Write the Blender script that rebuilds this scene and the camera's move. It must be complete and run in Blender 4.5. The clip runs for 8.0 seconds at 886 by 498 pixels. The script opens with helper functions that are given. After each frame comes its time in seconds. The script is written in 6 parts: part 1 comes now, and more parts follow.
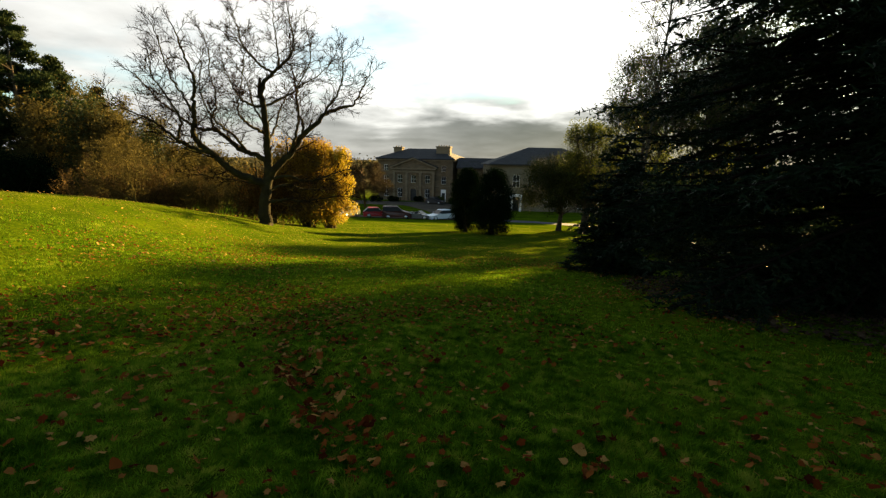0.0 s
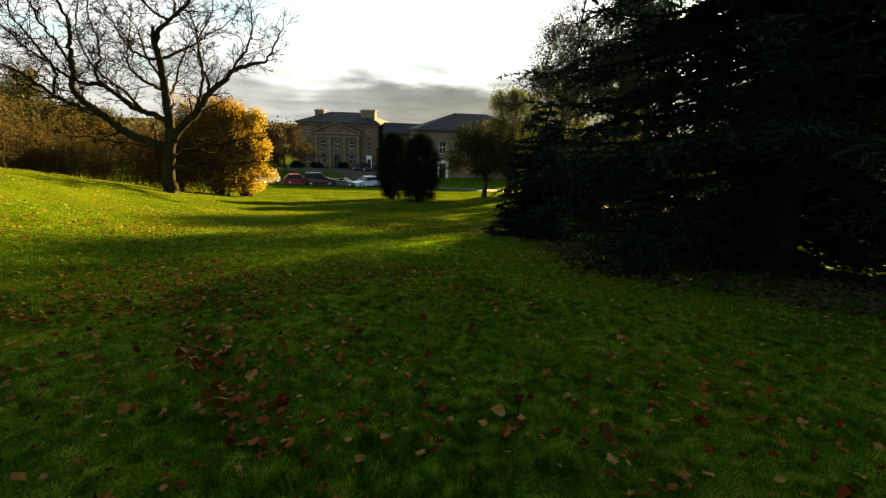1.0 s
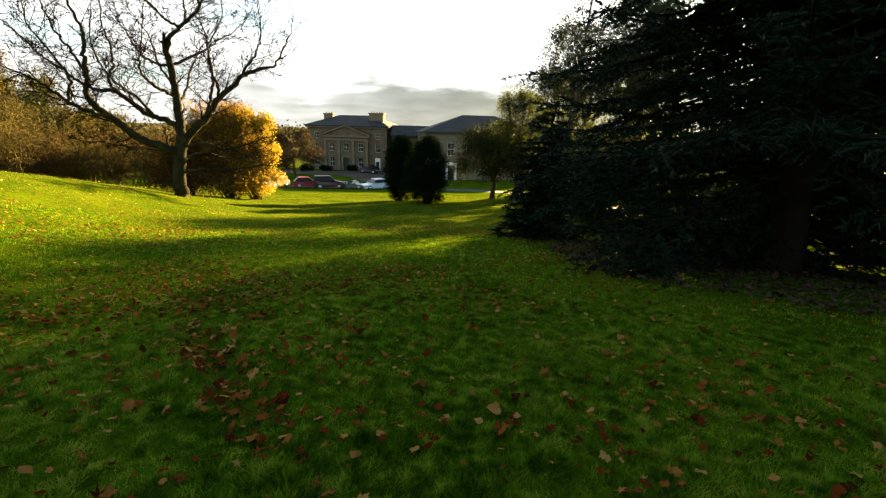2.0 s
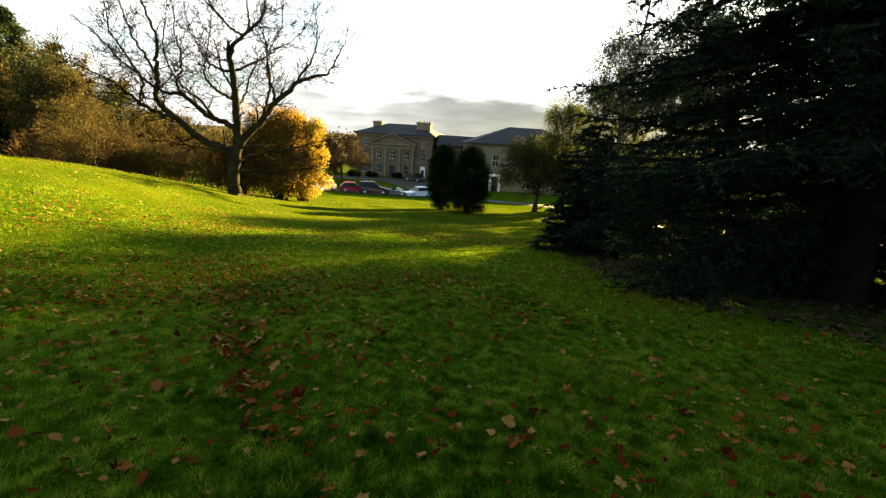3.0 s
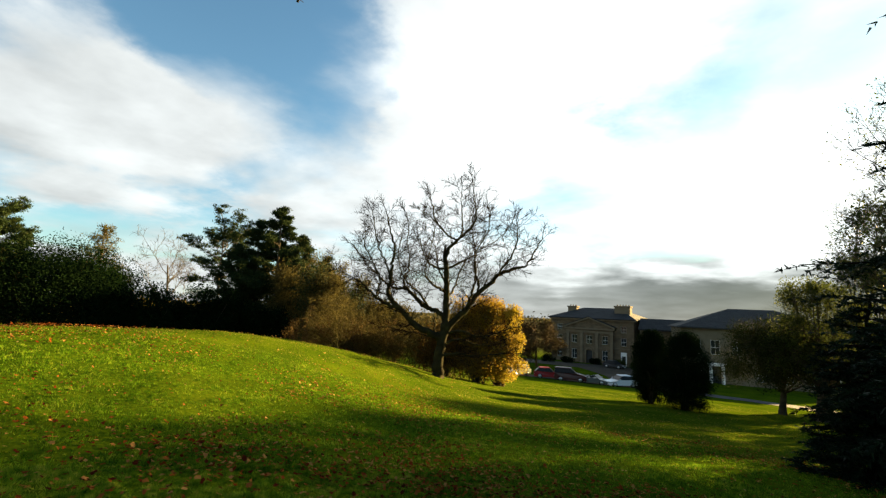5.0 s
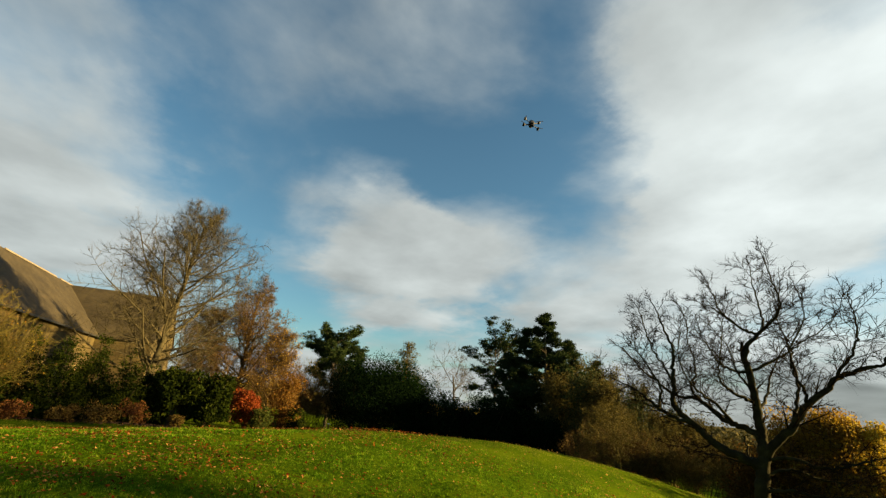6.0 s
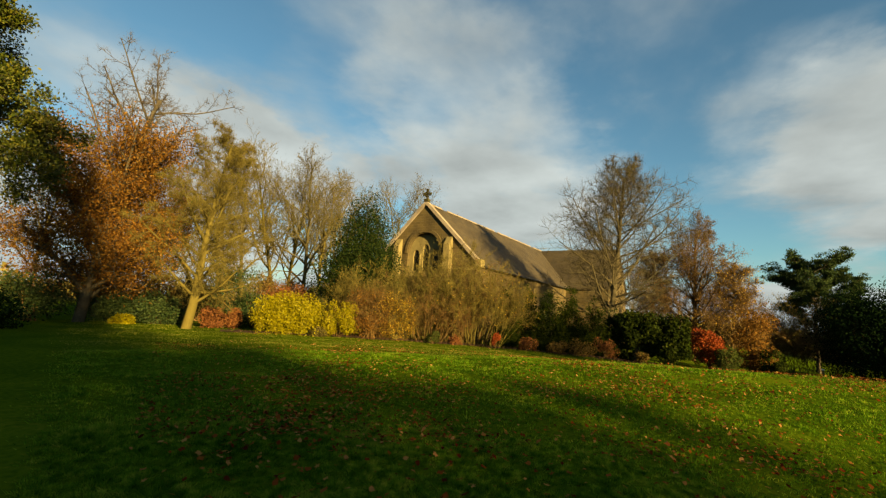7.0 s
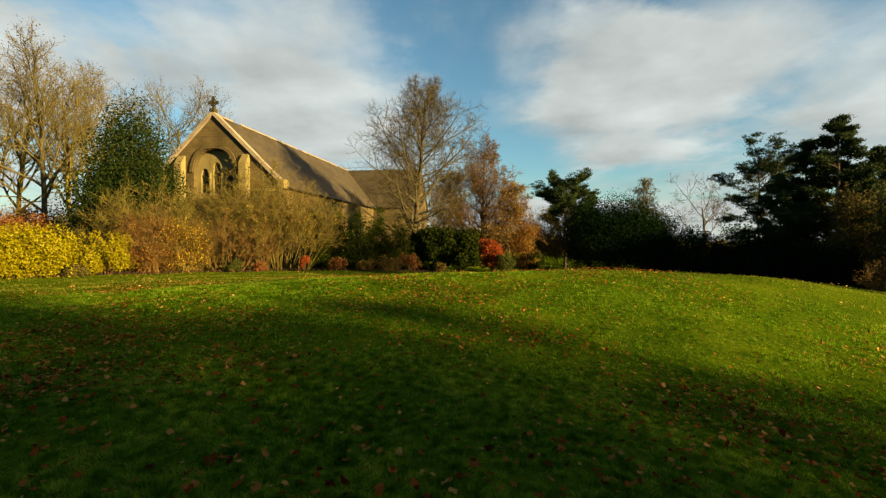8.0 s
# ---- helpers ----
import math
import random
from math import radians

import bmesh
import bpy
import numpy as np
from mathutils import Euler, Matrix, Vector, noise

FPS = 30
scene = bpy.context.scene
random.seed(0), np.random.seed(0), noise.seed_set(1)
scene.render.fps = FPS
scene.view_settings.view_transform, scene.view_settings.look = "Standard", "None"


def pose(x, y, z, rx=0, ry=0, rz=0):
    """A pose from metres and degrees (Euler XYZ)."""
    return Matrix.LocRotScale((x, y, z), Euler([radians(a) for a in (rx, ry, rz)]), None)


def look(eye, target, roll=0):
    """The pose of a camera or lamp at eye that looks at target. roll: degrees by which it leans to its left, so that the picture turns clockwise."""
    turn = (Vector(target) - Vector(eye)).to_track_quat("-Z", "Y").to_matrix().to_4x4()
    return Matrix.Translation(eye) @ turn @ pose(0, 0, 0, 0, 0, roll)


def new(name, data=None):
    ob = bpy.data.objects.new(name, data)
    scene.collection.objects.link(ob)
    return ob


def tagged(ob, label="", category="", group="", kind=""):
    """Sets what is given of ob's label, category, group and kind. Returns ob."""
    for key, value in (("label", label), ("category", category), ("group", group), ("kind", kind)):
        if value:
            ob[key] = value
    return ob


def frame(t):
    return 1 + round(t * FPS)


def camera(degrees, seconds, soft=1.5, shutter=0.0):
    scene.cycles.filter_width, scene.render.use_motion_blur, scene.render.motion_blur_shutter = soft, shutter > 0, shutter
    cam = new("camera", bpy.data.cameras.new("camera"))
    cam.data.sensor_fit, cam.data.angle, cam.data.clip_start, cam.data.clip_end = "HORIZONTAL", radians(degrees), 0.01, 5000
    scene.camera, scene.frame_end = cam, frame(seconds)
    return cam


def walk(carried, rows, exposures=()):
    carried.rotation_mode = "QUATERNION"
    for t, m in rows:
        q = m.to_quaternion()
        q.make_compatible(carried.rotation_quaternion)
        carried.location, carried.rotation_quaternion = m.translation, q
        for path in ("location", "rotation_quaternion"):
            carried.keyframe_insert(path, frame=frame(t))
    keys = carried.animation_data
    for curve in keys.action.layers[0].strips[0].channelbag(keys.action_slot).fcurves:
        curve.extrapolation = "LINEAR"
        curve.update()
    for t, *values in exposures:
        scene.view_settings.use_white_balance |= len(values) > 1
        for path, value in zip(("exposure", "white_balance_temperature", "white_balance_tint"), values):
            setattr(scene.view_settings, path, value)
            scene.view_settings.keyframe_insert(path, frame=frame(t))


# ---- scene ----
cam = camera(90.6, 8.0, soft=1.3)
PATH = [
    (0.0, -0.00, -0.00, -0.00, 0.00, -11.32, 1.25),
    (0.5, 0.01, 0.08, -0.01, -8.19, -14.47, 2.66),
    (1.0, 0.09, 0.12, -0.03, -9.67, -15.32, 2.18),
    (2.3, 0.22, 0.04, -0.03, -7.06, -14.83, 1.00),
    (2.5, 0.26, 0.03, -0.07, -5.45, -14.42, 1.35),
    (3.0, 0.30, 0.07, -0.07, -2.99, -14.02, 3.53),
    (3.5, 0.34, 0.09, -0.08, 1.63, -13.59, 1.52),
    (4.0, 0.32, 0.07, -0.07, 9.44, -11.36, 0.61),
    (4.5, 0.24, 0.00, -0.03, 17.11, -4.29, 2.93),
    (4.7, 0.24, -0.02, -0.01, 19.80, 1.59, 2.93),
    (5.8, -0.00, 0.18, 0.04, 43.32, 19.25, 3.03),
    (6.0, 0.12, 0.10, 0.11, 57.24, 19.62, 4.22),
    (6.2, 0.28, 0.14, 0.14, 73.90, 17.58, 5.34),
    (6.5, 0.11, 0.16, 0.11, 101.80, 14.03, 9.25),
    (6.8, 0.02, 0.32, 0.12, 109.74, 10.80, 6.54),
    (7.0, 0.15, 0.44, 0.15, 110.56, 8.37, 3.70),
    (7.5, 0.22, 0.49, 0.17, 101.95, 5.60, 1.31),
    (8.0, 0.16, 0.48, 0.16, 85.63, -1.21, 0.16),
]
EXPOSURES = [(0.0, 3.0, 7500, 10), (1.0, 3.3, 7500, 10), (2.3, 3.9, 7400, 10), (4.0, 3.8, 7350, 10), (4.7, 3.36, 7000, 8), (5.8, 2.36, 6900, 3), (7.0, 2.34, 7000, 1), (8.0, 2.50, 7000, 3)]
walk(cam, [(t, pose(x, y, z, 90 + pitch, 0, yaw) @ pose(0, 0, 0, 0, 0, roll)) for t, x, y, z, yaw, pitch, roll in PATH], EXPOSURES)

# ---- light: low autumn sun through broken cloud ----
SUN_SIDE, SUN_HIGH = 34.5, 11.6
sun_way = Vector((math.sin(radians(SUN_SIDE)) * math.cos(radians(SUN_HIGH)), math.cos(radians(SUN_SIDE)) * math.cos(radians(SUN_HIGH)), math.sin(radians(SUN_HIGH))))
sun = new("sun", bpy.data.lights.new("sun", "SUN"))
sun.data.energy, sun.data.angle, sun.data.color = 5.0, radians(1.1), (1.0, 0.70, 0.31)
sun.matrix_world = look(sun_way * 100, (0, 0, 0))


def build_world():
    world = bpy.data.worlds.new("sky")
    scene.world = world
    world.use_nodes = True
    nt = world.node_tree
    nt.nodes.clear()
    N, L = nt.nodes.new, nt.links.new
    sky = N("ShaderNodeTexSky")
    sky.sky_type, sky.sun_disc = "NISHITA", False
    sky.sun_elevation, sky.sun_rotation = radians(SUN_HIGH), radians(SUN_SIDE)
    sky.air_density, sky.dust_density, sky.ozone_density = 1.0, 0.6, 1.2
    coord = N("ShaderNodeTexCoord")
    sep = N("ShaderNodeSeparateXYZ")
    L(coord.outputs["Generated"], sep.inputs[0])

    def m(op, a, b=None, clamp=False):
        n = N("ShaderNodeMath")
        n.operation, n.use_clamp = op, clamp
        for k, v in enumerate((a, b)):
            if v is None:
                continue
            if isinstance(v, (int, float)):
                n.inputs[k].default_value = v
            else:
                L(v, n.inputs[k])
        return n.outputs[0]

    # a flat cloud layer seen in perspective
    up = m("MAXIMUM", sep.outputs[2], 0.0)
    over = m("ADD", up, 0.16)
    flat = N("ShaderNodeCombineXYZ")
    L(m("DIVIDE", sep.outputs[0], over), flat.inputs[0])
    L(m("DIVIDE", sep.outputs[1], over), flat.inputs[1])
    big = N("ShaderNodeTexNoise")
    big.inputs["Scale"].default_value, big.inputs["Detail"].default_value, big.inputs["Roughness"].default_value = 0.85, 7.0, 0.52
    big.inputs["Distortion"].default_value = 0.25
    shift = N("ShaderNodeMapping")
    shift.inputs["Location"].default_value = (3.1, 1.7, 0.4)
    L(flat.outputs[0], shift.inputs[0])
    L(shift.outputs[0], big.inputs["Vector"])
    # thicker bright cloud gathers round the sun
    dot = N("ShaderNodeVectorMath")
    dot.operation = "DOT_PRODUCT"
    L(coord.outputs["Generated"], dot.inputs[0])
    dot.inputs[1].default_value = Vector((math.sin(radians(15)), math.cos(radians(15)), 0.35)).normalized()
    toward = m("MAXIMUM", dot.outputs["Value"], 0.0)
    near_sun = m("POWER", toward, 3.0)
    low_haze = m("MULTIPLY", m("POWER", m("SUBTRACT", 1.0, up), 8.0), 0.36)
    # the heaps and veils of cloud, each by its bearing, height and half width in degrees, with ragged edges
    ragged = N("ShaderNodeVectorMath")
    ragged.operation = "MULTIPLY_ADD"
    torn = N("ShaderNodeTexNoise")
    torn.inputs["Scale"].default_value, torn.inputs["Detail"].default_value, torn.inputs["Roughness"].default_value = 1.5, 8.0, 0.6
    L(shift.outputs[0], torn.inputs["Vector"])
    L(torn.outputs["Color"], ragged.inputs[0])
    ragged.inputs[1].default_value = (0.42, 0.42, 0.30)
    off = N("ShaderNodeVectorMath")
    off.operation = "SUBTRACT"
    L(coord.outputs["Generated"], off.inputs[0])
    off.inputs[1].default_value = (0.21, 0.21, 0.15)
    L(off.outputs[0], ragged.inputs[2])
    cover = m("ADD", m("ADD", m("MULTIPLY", big.outputs["Fac"], 0.95), -0.015), m("ADD", low_haze, m("MULTIPLY", near_sun, 0.17)))
    plain = N("ShaderNodeVectorMath")
    plain.operation = "NORMALIZE"
    L(ragged.outputs[0], plain.inputs[0])
    for side, up_deg, half, weight in HEAPS:
        aim = N("ShaderNodeVectorMath")
        aim.operation = "DOT_PRODUCT"
        L(plain.outputs[0], aim.inputs[0])
        aim.inputs[1].default_value = (-math.sin(radians(side)) * math.cos(radians(up_deg)), math.cos(radians(side)) * math.cos(radians(up_deg)), math.sin(radians(up_deg)))
        fade = N("ShaderNodeMapRange")
        fade.interpolation_type = "SMOOTHSTEP"
        for k, v in (("From Min", math.cos(radians(half * 1.5))), ("From Max", math.cos(radians(half * 0.3))), ("To Min", 0.0), ("To Max", weight)):
            fade.inputs[k].default_value = v
        L(aim.outputs["Value"], fade.inputs["Value"])
        cover = m("ADD", cover, fade.outputs["Result"])
    ramp = N("ShaderNodeMapRange")
    ramp.interpolation_type = "SMOOTHSTEP"
    for k, v in (("From Min", 0.44), ("From Max", 0.72), ("To Min", 0.0), ("To Max", 0.97)):
        ramp.inputs[k].default_value = v
    L(cover, ramp.inputs["Value"])
    glow = m("ADD", 0.122, m("MULTIPLY", m("POWER", toward, 4.0), 0.085))
    grey = N("ShaderNodeTexNoise")
    grey.inputs["Scale"].default_value, grey.inputs["Detail"].default_value = 2.2, 5.0
    L(shift.outputs[0], grey.inputs["Vector"])
    lit = m("MULTIPLY", glow, m("ADD", 0.42, m("MULTIPLY", grey.outputs["Fac"], 1.12)))
    # a long grey bank lies low over the horizon
    bank = N("ShaderNodeMapRange")
    bank.interpolation_type = "SMOOTHSTEP"
    for k, v in (("From Min", 0.07), ("From Max", 0.15), ("To Min", 0.0), ("To Max", 1.0)):
        bank.inputs[k].default_value = v
    L(m("ADD", sep.outputs[2], m("MULTIPLY", m("SUBTRACT", big.outputs["Fac"], 0.5), 0.25)), bank.inputs["Value"])
    shade = m("MULTIPLY", m("SUBTRACT", 1.0, bank.outputs["Result"]), m("MULTIPLY", near_sun, 0.965))
    lit2 = m("MULTIPLY", lit, m("SUBTRACT", 1.0, shade))
    white = N("ShaderNodeCombineColor")
    L(m("MULTIPLY", lit2, 0.86), white.inputs[0])
    L(m("MULTIPLY", lit2, 0.92), white.inputs[1])
    L(m("MULTIPLY", lit2, 0.985), white.inputs[2])
    clear = N("ShaderNodeVectorMath")
    clear.operation = "SCALE"
    L(sky.outputs[0], clear.inputs[0])
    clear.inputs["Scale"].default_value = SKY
    tint = N("ShaderNodeVectorMath")
    tint.operation = "MULTIPLY"
    L(clear.outputs[0], tint.inputs[0])
    tint.inputs[1].default_value = (0.63, 0.90, 1.0)
    mix = N("ShaderNodeMix")
    mix.data_type = "RGBA"
    L(ramp.outputs["Result"], mix.inputs["Factor"])
    L(tint.outputs[0], mix.inputs["A"])
    L(white.outputs[0], mix.inputs["B"])
    back = N("ShaderNodeBackground")
    back.inputs["Strength"].default_value = 1.0
    L(mix.outputs["Result"], back.inputs["Color"])
    out = N("ShaderNodeOutputWorld")
    L(back.outputs[0], out.inputs[0])


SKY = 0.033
HEAPS = [(14, 37, 15, 0.187), (24, 38, 8, 0.109), (12, 26, 8, 0.125), (23, 26, 5, 0.094), (27, 19, 4, 0.078), (64, 18, 7, 0.125), (57, 16, 6, 0.117),
         (104, 29, 13, 0.062), (95, 21, 8, 0.055), (102, 13, 7, 0.094), (76, 43, 9, 0.039), (60, 41, 8, 0.047), (145, 18, 5, 0.156), (138, 19, 5, 0.187),
         (132, 18, 5, 0.187), (126, 16, 5, 0.172), (119, 15, 4, 0.125), (124, 31, 9, 0.078), (112, 29, 9, 0.078), (103, 30, 7, 0.07), (98, 20, 7, 0.078),
         (107, 14, 6, 0.094), (68, 20, 9, 0.094), (53, 19, 7, 0.086), (112, 22, 6, 0.062)]
build_world()


# ---- materials ----
def surface(name, colours, rough=0.8, scale=4.0, fine=40.0, bump=0.3, island=0.0, metal=0.0, through_light=0.0, spec=0.3, grain=0.35, coat=0.0, gain=1.9):
    """Colours blend by a coarse and a fine noise; island adds a change from piece to piece; through_light lets leaves glow from behind."""
    mat = bpy.data.materials.new(name)
    mat.use_nodes = True
    nt = mat.node_tree
    nt.nodes.clear()
    N, L = nt.nodes.new, nt.links.new
    geo = N("ShaderNodeNewGeometry")
    where = geo.outputs["Position"]
    a, b = N("ShaderNodeTexNoise"), N("ShaderNodeTexNoise")
    a.inputs["Scale"].default_value, a.inputs["Detail"].default_value = scale, 4.0
    b.inputs["Scale"].default_value, b.inputs["Detail"].default_value = fine, 3.0
    L(where, a.inputs["Vector"])
    L(where, b.inputs["Vector"])

    def m(op, x, y):
        n = N("ShaderNodeMath")
        n.operation = op
        for k, v in enumerate((x, y)):
            if isinstance(v, (int, float)):
                n.inputs[k].default_value = v
            else:
                L(v, n.inputs[k])
        return n.outputs[0]

    value = m("ADD", m("MULTIPLY", a.outputs["Fac"], 1.0 - grain), m("MULTIPLY", b.outputs["Fac"], grain))
    value = m("MULTIPLY", m("SUBTRACT", value, 0.5), gain * (1 - island))
    if island:
        value = m("ADD", value, m("MULTIPLY", m("SUBTRACT", geo.outputs["Random Per Island"], 0.5), island * 1.15))
    value = m("ADD", value, 0.5)
    ramp = N("ShaderNodeValToRGB")
    L(value, ramp.inputs[0])
    els = ramp.color_ramp.elements
    while len(els) < len(colours):
        els.new(0.5)
    for k, c in enumerate(colours):
        els[k].position = 0.08 + 0.84 * k / max(1, len(colours) - 1)
        els[k].color = (*c, 1)
    p = N("ShaderNodeBsdfPrincipled")
    p.inputs["Roughness"].default_value, p.inputs["Metallic"].default_value = rough, metal
    p.inputs["Specular IOR Level"].default_value = spec
    p.inputs["Coat Weight"].default_value = coat
    L(ramp.outputs[0], p.inputs["Base Color"])
    if bump:
        bp = N("ShaderNodeBump")
        bp.inputs["Strength"].default_value, bp.inputs["Distance"].default_value = bump, 0.02
        L(b.outputs["Fac"], bp.inputs["Height"])
        L(bp.outputs[0], p.inputs["Normal"])
    out = N("ShaderNodeOutputMaterial")
    if through_light:
        tr = N("ShaderNodeBsdfTranslucent")
        L(ramp.outputs[0], tr.inputs["Color"])
        mx = N("ShaderNodeMixShader")
        mx.inputs[0].default_value = through_light
        L(p.outputs[0], mx.inputs[1])
        L(tr.outputs[0], mx.inputs[2])
        L(mx.outputs[0], out.inputs[0])
    else:
        L(p.outputs[0], out.inputs[0])
    return mat


def masonry(name, stone, joint, width, height, rough=0.9, bump=0.4, stain=0.5, axis=0.0, tilt=False):
    """Coursed blocks or slates laid on upright or sloping faces by object space, with stains."""
    mat = bpy.data.materials.new(name)
    mat.use_nodes = True
    nt = mat.node_tree
    nt.nodes.clear()
    N, L = nt.nodes.new, nt.links.new
    co = N("ShaderNodeTexCoord")
    sep = N("ShaderNodeSeparateXYZ")
    L(co.outputs["Object"], sep.inputs[0])
    add = N("ShaderNodeMath")
    add.operation = "ADD"
    L(sep.outputs[0], add.inputs[0])
    L(sep.outputs[1], add.inputs[1])
    com = N("ShaderNodeCombineXYZ")
    L(add.outputs[0], com.inputs[0])
    L(sep.outputs[2], com.inputs[1])
    br = N("ShaderNodeTexBrick")
    br.inputs["Scale"].default_value = 1.0
    br.inputs["Brick Width"].default_value, br.inputs["Row Height"].default_value = width, height
    br.inputs["Mortar Size"].default_value, br.inputs["Mortar Smooth"].default_value = 0.012, 0.3
    br.inputs["Bias"].default_value = -0.2
    br.inputs["Color1"].default_value, br.inputs["Color2"].default_value, br.inputs["Mortar"].default_value = (*stone[0], 1), (*stone[1], 1), (*joint, 1)
    L(com.outputs[0], br.inputs["Vector"])
    no, fi = N("ShaderNodeTexNoise"), N("ShaderNodeTexNoise")
    no.inputs["Scale"].default_value, no.inputs["Detail"].default_value = 0.7, 6.0
    fi.inputs["Scale"].default_value, fi.inputs["Detail"].default_value = 14.0, 4.0
    L(co.outputs["Object"], no.inputs["Vector"])
    L(co.outputs["Object"], fi.inputs["Vector"])
    mx = N("ShaderNodeMix")
    mx.data_type, mx.blend_type = "RGBA", "MULTIPLY"
    mx.inputs["Factor"].default_value = stain
    ramp = N("ShaderNodeValToRGB")
    ramp.color_ramp.elements[0].position, ramp.color_ramp.elements[0].color = 0.3, (0.35, 0.33, 0.28, 1)
    ramp.color_ramp.elements[1].position, ramp.color_ramp.elements[1].color = 0.65, (1, 1, 1, 1)
    L(no.outputs["Fac"], ramp.inputs[0])
    L(br.outputs["Color"], mx.inputs["A"])
    L(ramp.outputs[0], mx.inputs["B"])
    mx2 = N("ShaderNodeMix")
    mx2.data_type, mx2.blend_type = "RGBA", "OVERLAY"
    mx2.inputs["Factor"].default_value = 0.35
    L(mx.outputs["Result"], mx2.inputs["A"])
    L(fi.outputs["Color"], mx2.inputs["B"])
    p = N("ShaderNodeBsdfPrincipled")
    p.inputs["Roughness"].default_value = rough
    p.inputs["Specular IOR Level"].default_value = 0.25
    L(mx.outputs["Result"], p.inputs["Base Color"])
    bp = N("ShaderNodeBump")
    bp.inputs["Strength"].default_value, bp.inputs["Distance"].default_value = bump, 0.03
    inv = N("ShaderNodeMath")
    inv.operation = "SUBTRACT"
    L(fi.outputs["Fac"], inv.inputs[0])
    L(br.outputs["Fac"], inv.inputs[1])
    L(inv.outputs[0], bp.inputs["Height"])
    L(bp.outputs[0], p.inputs["Normal"])
    out = N("ShaderNodeOutputMaterial")
    L(p.outputs[0], out.inputs[0])
    return mat


GRASS = surface("lawn", [(0.01205, 0.02948, 0.00197), (0.02809, 0.05216, 0.00296), (0.05351, 0.07938, 0.00394), (0.0883, 0.09639, 0.00821)], 1.0, 0.35, 12.0, 0.8, grain=0.55, spec=0.0)
def add_far_fields(mat):
    """Beyond the park the sheet turns to the browns and dull greens of far fields."""
    nt = mat.node_tree
    N, L = nt.nodes.new, nt.links.new
    ramp = next(n for n in nt.nodes if n.type == "VALTORGB")
    p = next(n for n in nt.nodes if n.type == "BSDF_PRINCIPLED")
    geo = N("ShaderNodeNewGeometry")
    ln = N("ShaderNodeVectorMath")
    ln.operation = "LENGTH"
    L(geo.outputs["Position"], ln.inputs[0])
    far = N("ShaderNodeMapRange")
    far.inputs["From Min"].default_value, far.inputs["From Max"].default_value = 110.0, 200.0
    L(ln.outputs["Value"], far.inputs["Value"])
    no = N("ShaderNodeTexVoronoi")
    no.inputs["Scale"].default_value = 0.006
    L(geo.outputs["Position"], no.inputs["Vector"])
    tone = N("ShaderNodeValToRGB")
    tone.color_ramp.elements[0].color, tone.color_ramp.elements[1].color = (0.035, 0.033, 0.018, 1), (0.075, 0.07, 0.035, 1)
    L(no.outputs["Color"], tone.inputs[0])
    mx = N("ShaderNodeMix")
    mx.data_type = "RGBA"
    L(far.outputs["Result"], mx.inputs["Factor"])
    L(ramp.outputs[0], mx.inputs["A"])
    L(tone.outputs[0], mx.inputs["B"])
    L(mx.outputs["Result"], p.inputs["Base Color"])


add_far_fields(GRASS)
BLADE = surface("grass blade", [(0.01022, 0.03531, 0.00136), (0.04087, 0.10089, 0.00455), (0.10857, 0.19546, 0.01092), (0.22993, 0.25853, 0.02912)], 0.9, 0.9, 7.5, 0, island=0.22, through_light=0.5, spec=0.03, grain=0.72, gain=3.4)
# the same lawn farther off, with yellow sunlight put into the blade colour
FAR_SUNLIT_GRASS = surface("olive far grass with sunlit tone", [(0.02586, 0.04186, 0.00451), (0.06895, 0.09357, 0.01016), (0.13646, 0.14774, 0.02031), (0.22982, 0.19699, 0.0395)], 0.9, 0.5, 3.0, 0, island=0.4, through_light=0.5, spec=0.03, grain=0.55, gain=2.8)
FALLEN = surface("fallen leaf", [(0.03644, 0.00718, 0.00203), (0.07807, 0.01436, 0.00272), (0.12496, 0.02512, 0.00475), (0.17701, 0.04933, 0.00882), (0.216, 0.08252, 0.019), (0.3024, 0.15341, 0.0437)], 0.85, 3.0, 30.0, 0.3, island=0.85, through_light=0.25, spec=0.02)
FALLEN_TAN = surface("dry fallen leaf", [(0.09919, 0.03289, 0.0092), (0.18515, 0.0759, 0.0207), (0.29095, 0.14547, 0.0414), (0.44965, 0.26565, 0.08625)], 0.9, 3.0, 30.0, 0.3, island=0.9, through_light=0.2, spec=0.02)
LIMEBARK = surface("grey-olive twigs", [(0.026, 0.022, 0.012), (0.050, 0.042, 0.023), (0.080, 0.068, 0.038)], 0.9, 1.5, 20.0, 0.3, island=0.5, spec=0.03)
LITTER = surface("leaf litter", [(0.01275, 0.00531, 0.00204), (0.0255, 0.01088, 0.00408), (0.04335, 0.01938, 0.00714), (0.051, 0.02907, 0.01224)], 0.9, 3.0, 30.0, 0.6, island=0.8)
BARK = surface("dark bark", [(0.025, 0.02, 0.014), (0.055, 0.045, 0.03), (0.09, 0.08, 0.05)], 0.95, 3.0, 30.0, 0.9, spec=0.08)
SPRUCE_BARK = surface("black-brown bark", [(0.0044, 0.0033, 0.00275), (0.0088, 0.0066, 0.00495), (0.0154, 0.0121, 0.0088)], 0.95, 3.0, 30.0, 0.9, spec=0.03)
MOSSY = surface("mossy bark", [(0.012, 0.010, 0.006), (0.024, 0.021, 0.010), (0.050, 0.048, 0.016)], 0.95, 2.5, 25.0, 0.9, spec=0.04)
SHOOT = surface("dark twigs", [(0.007, 0.005, 0.003), (0.013, 0.010, 0.006), (0.022, 0.016, 0.009)], 0.95, 2.5, 25.0, 0, island=0.4, spec=0.0)
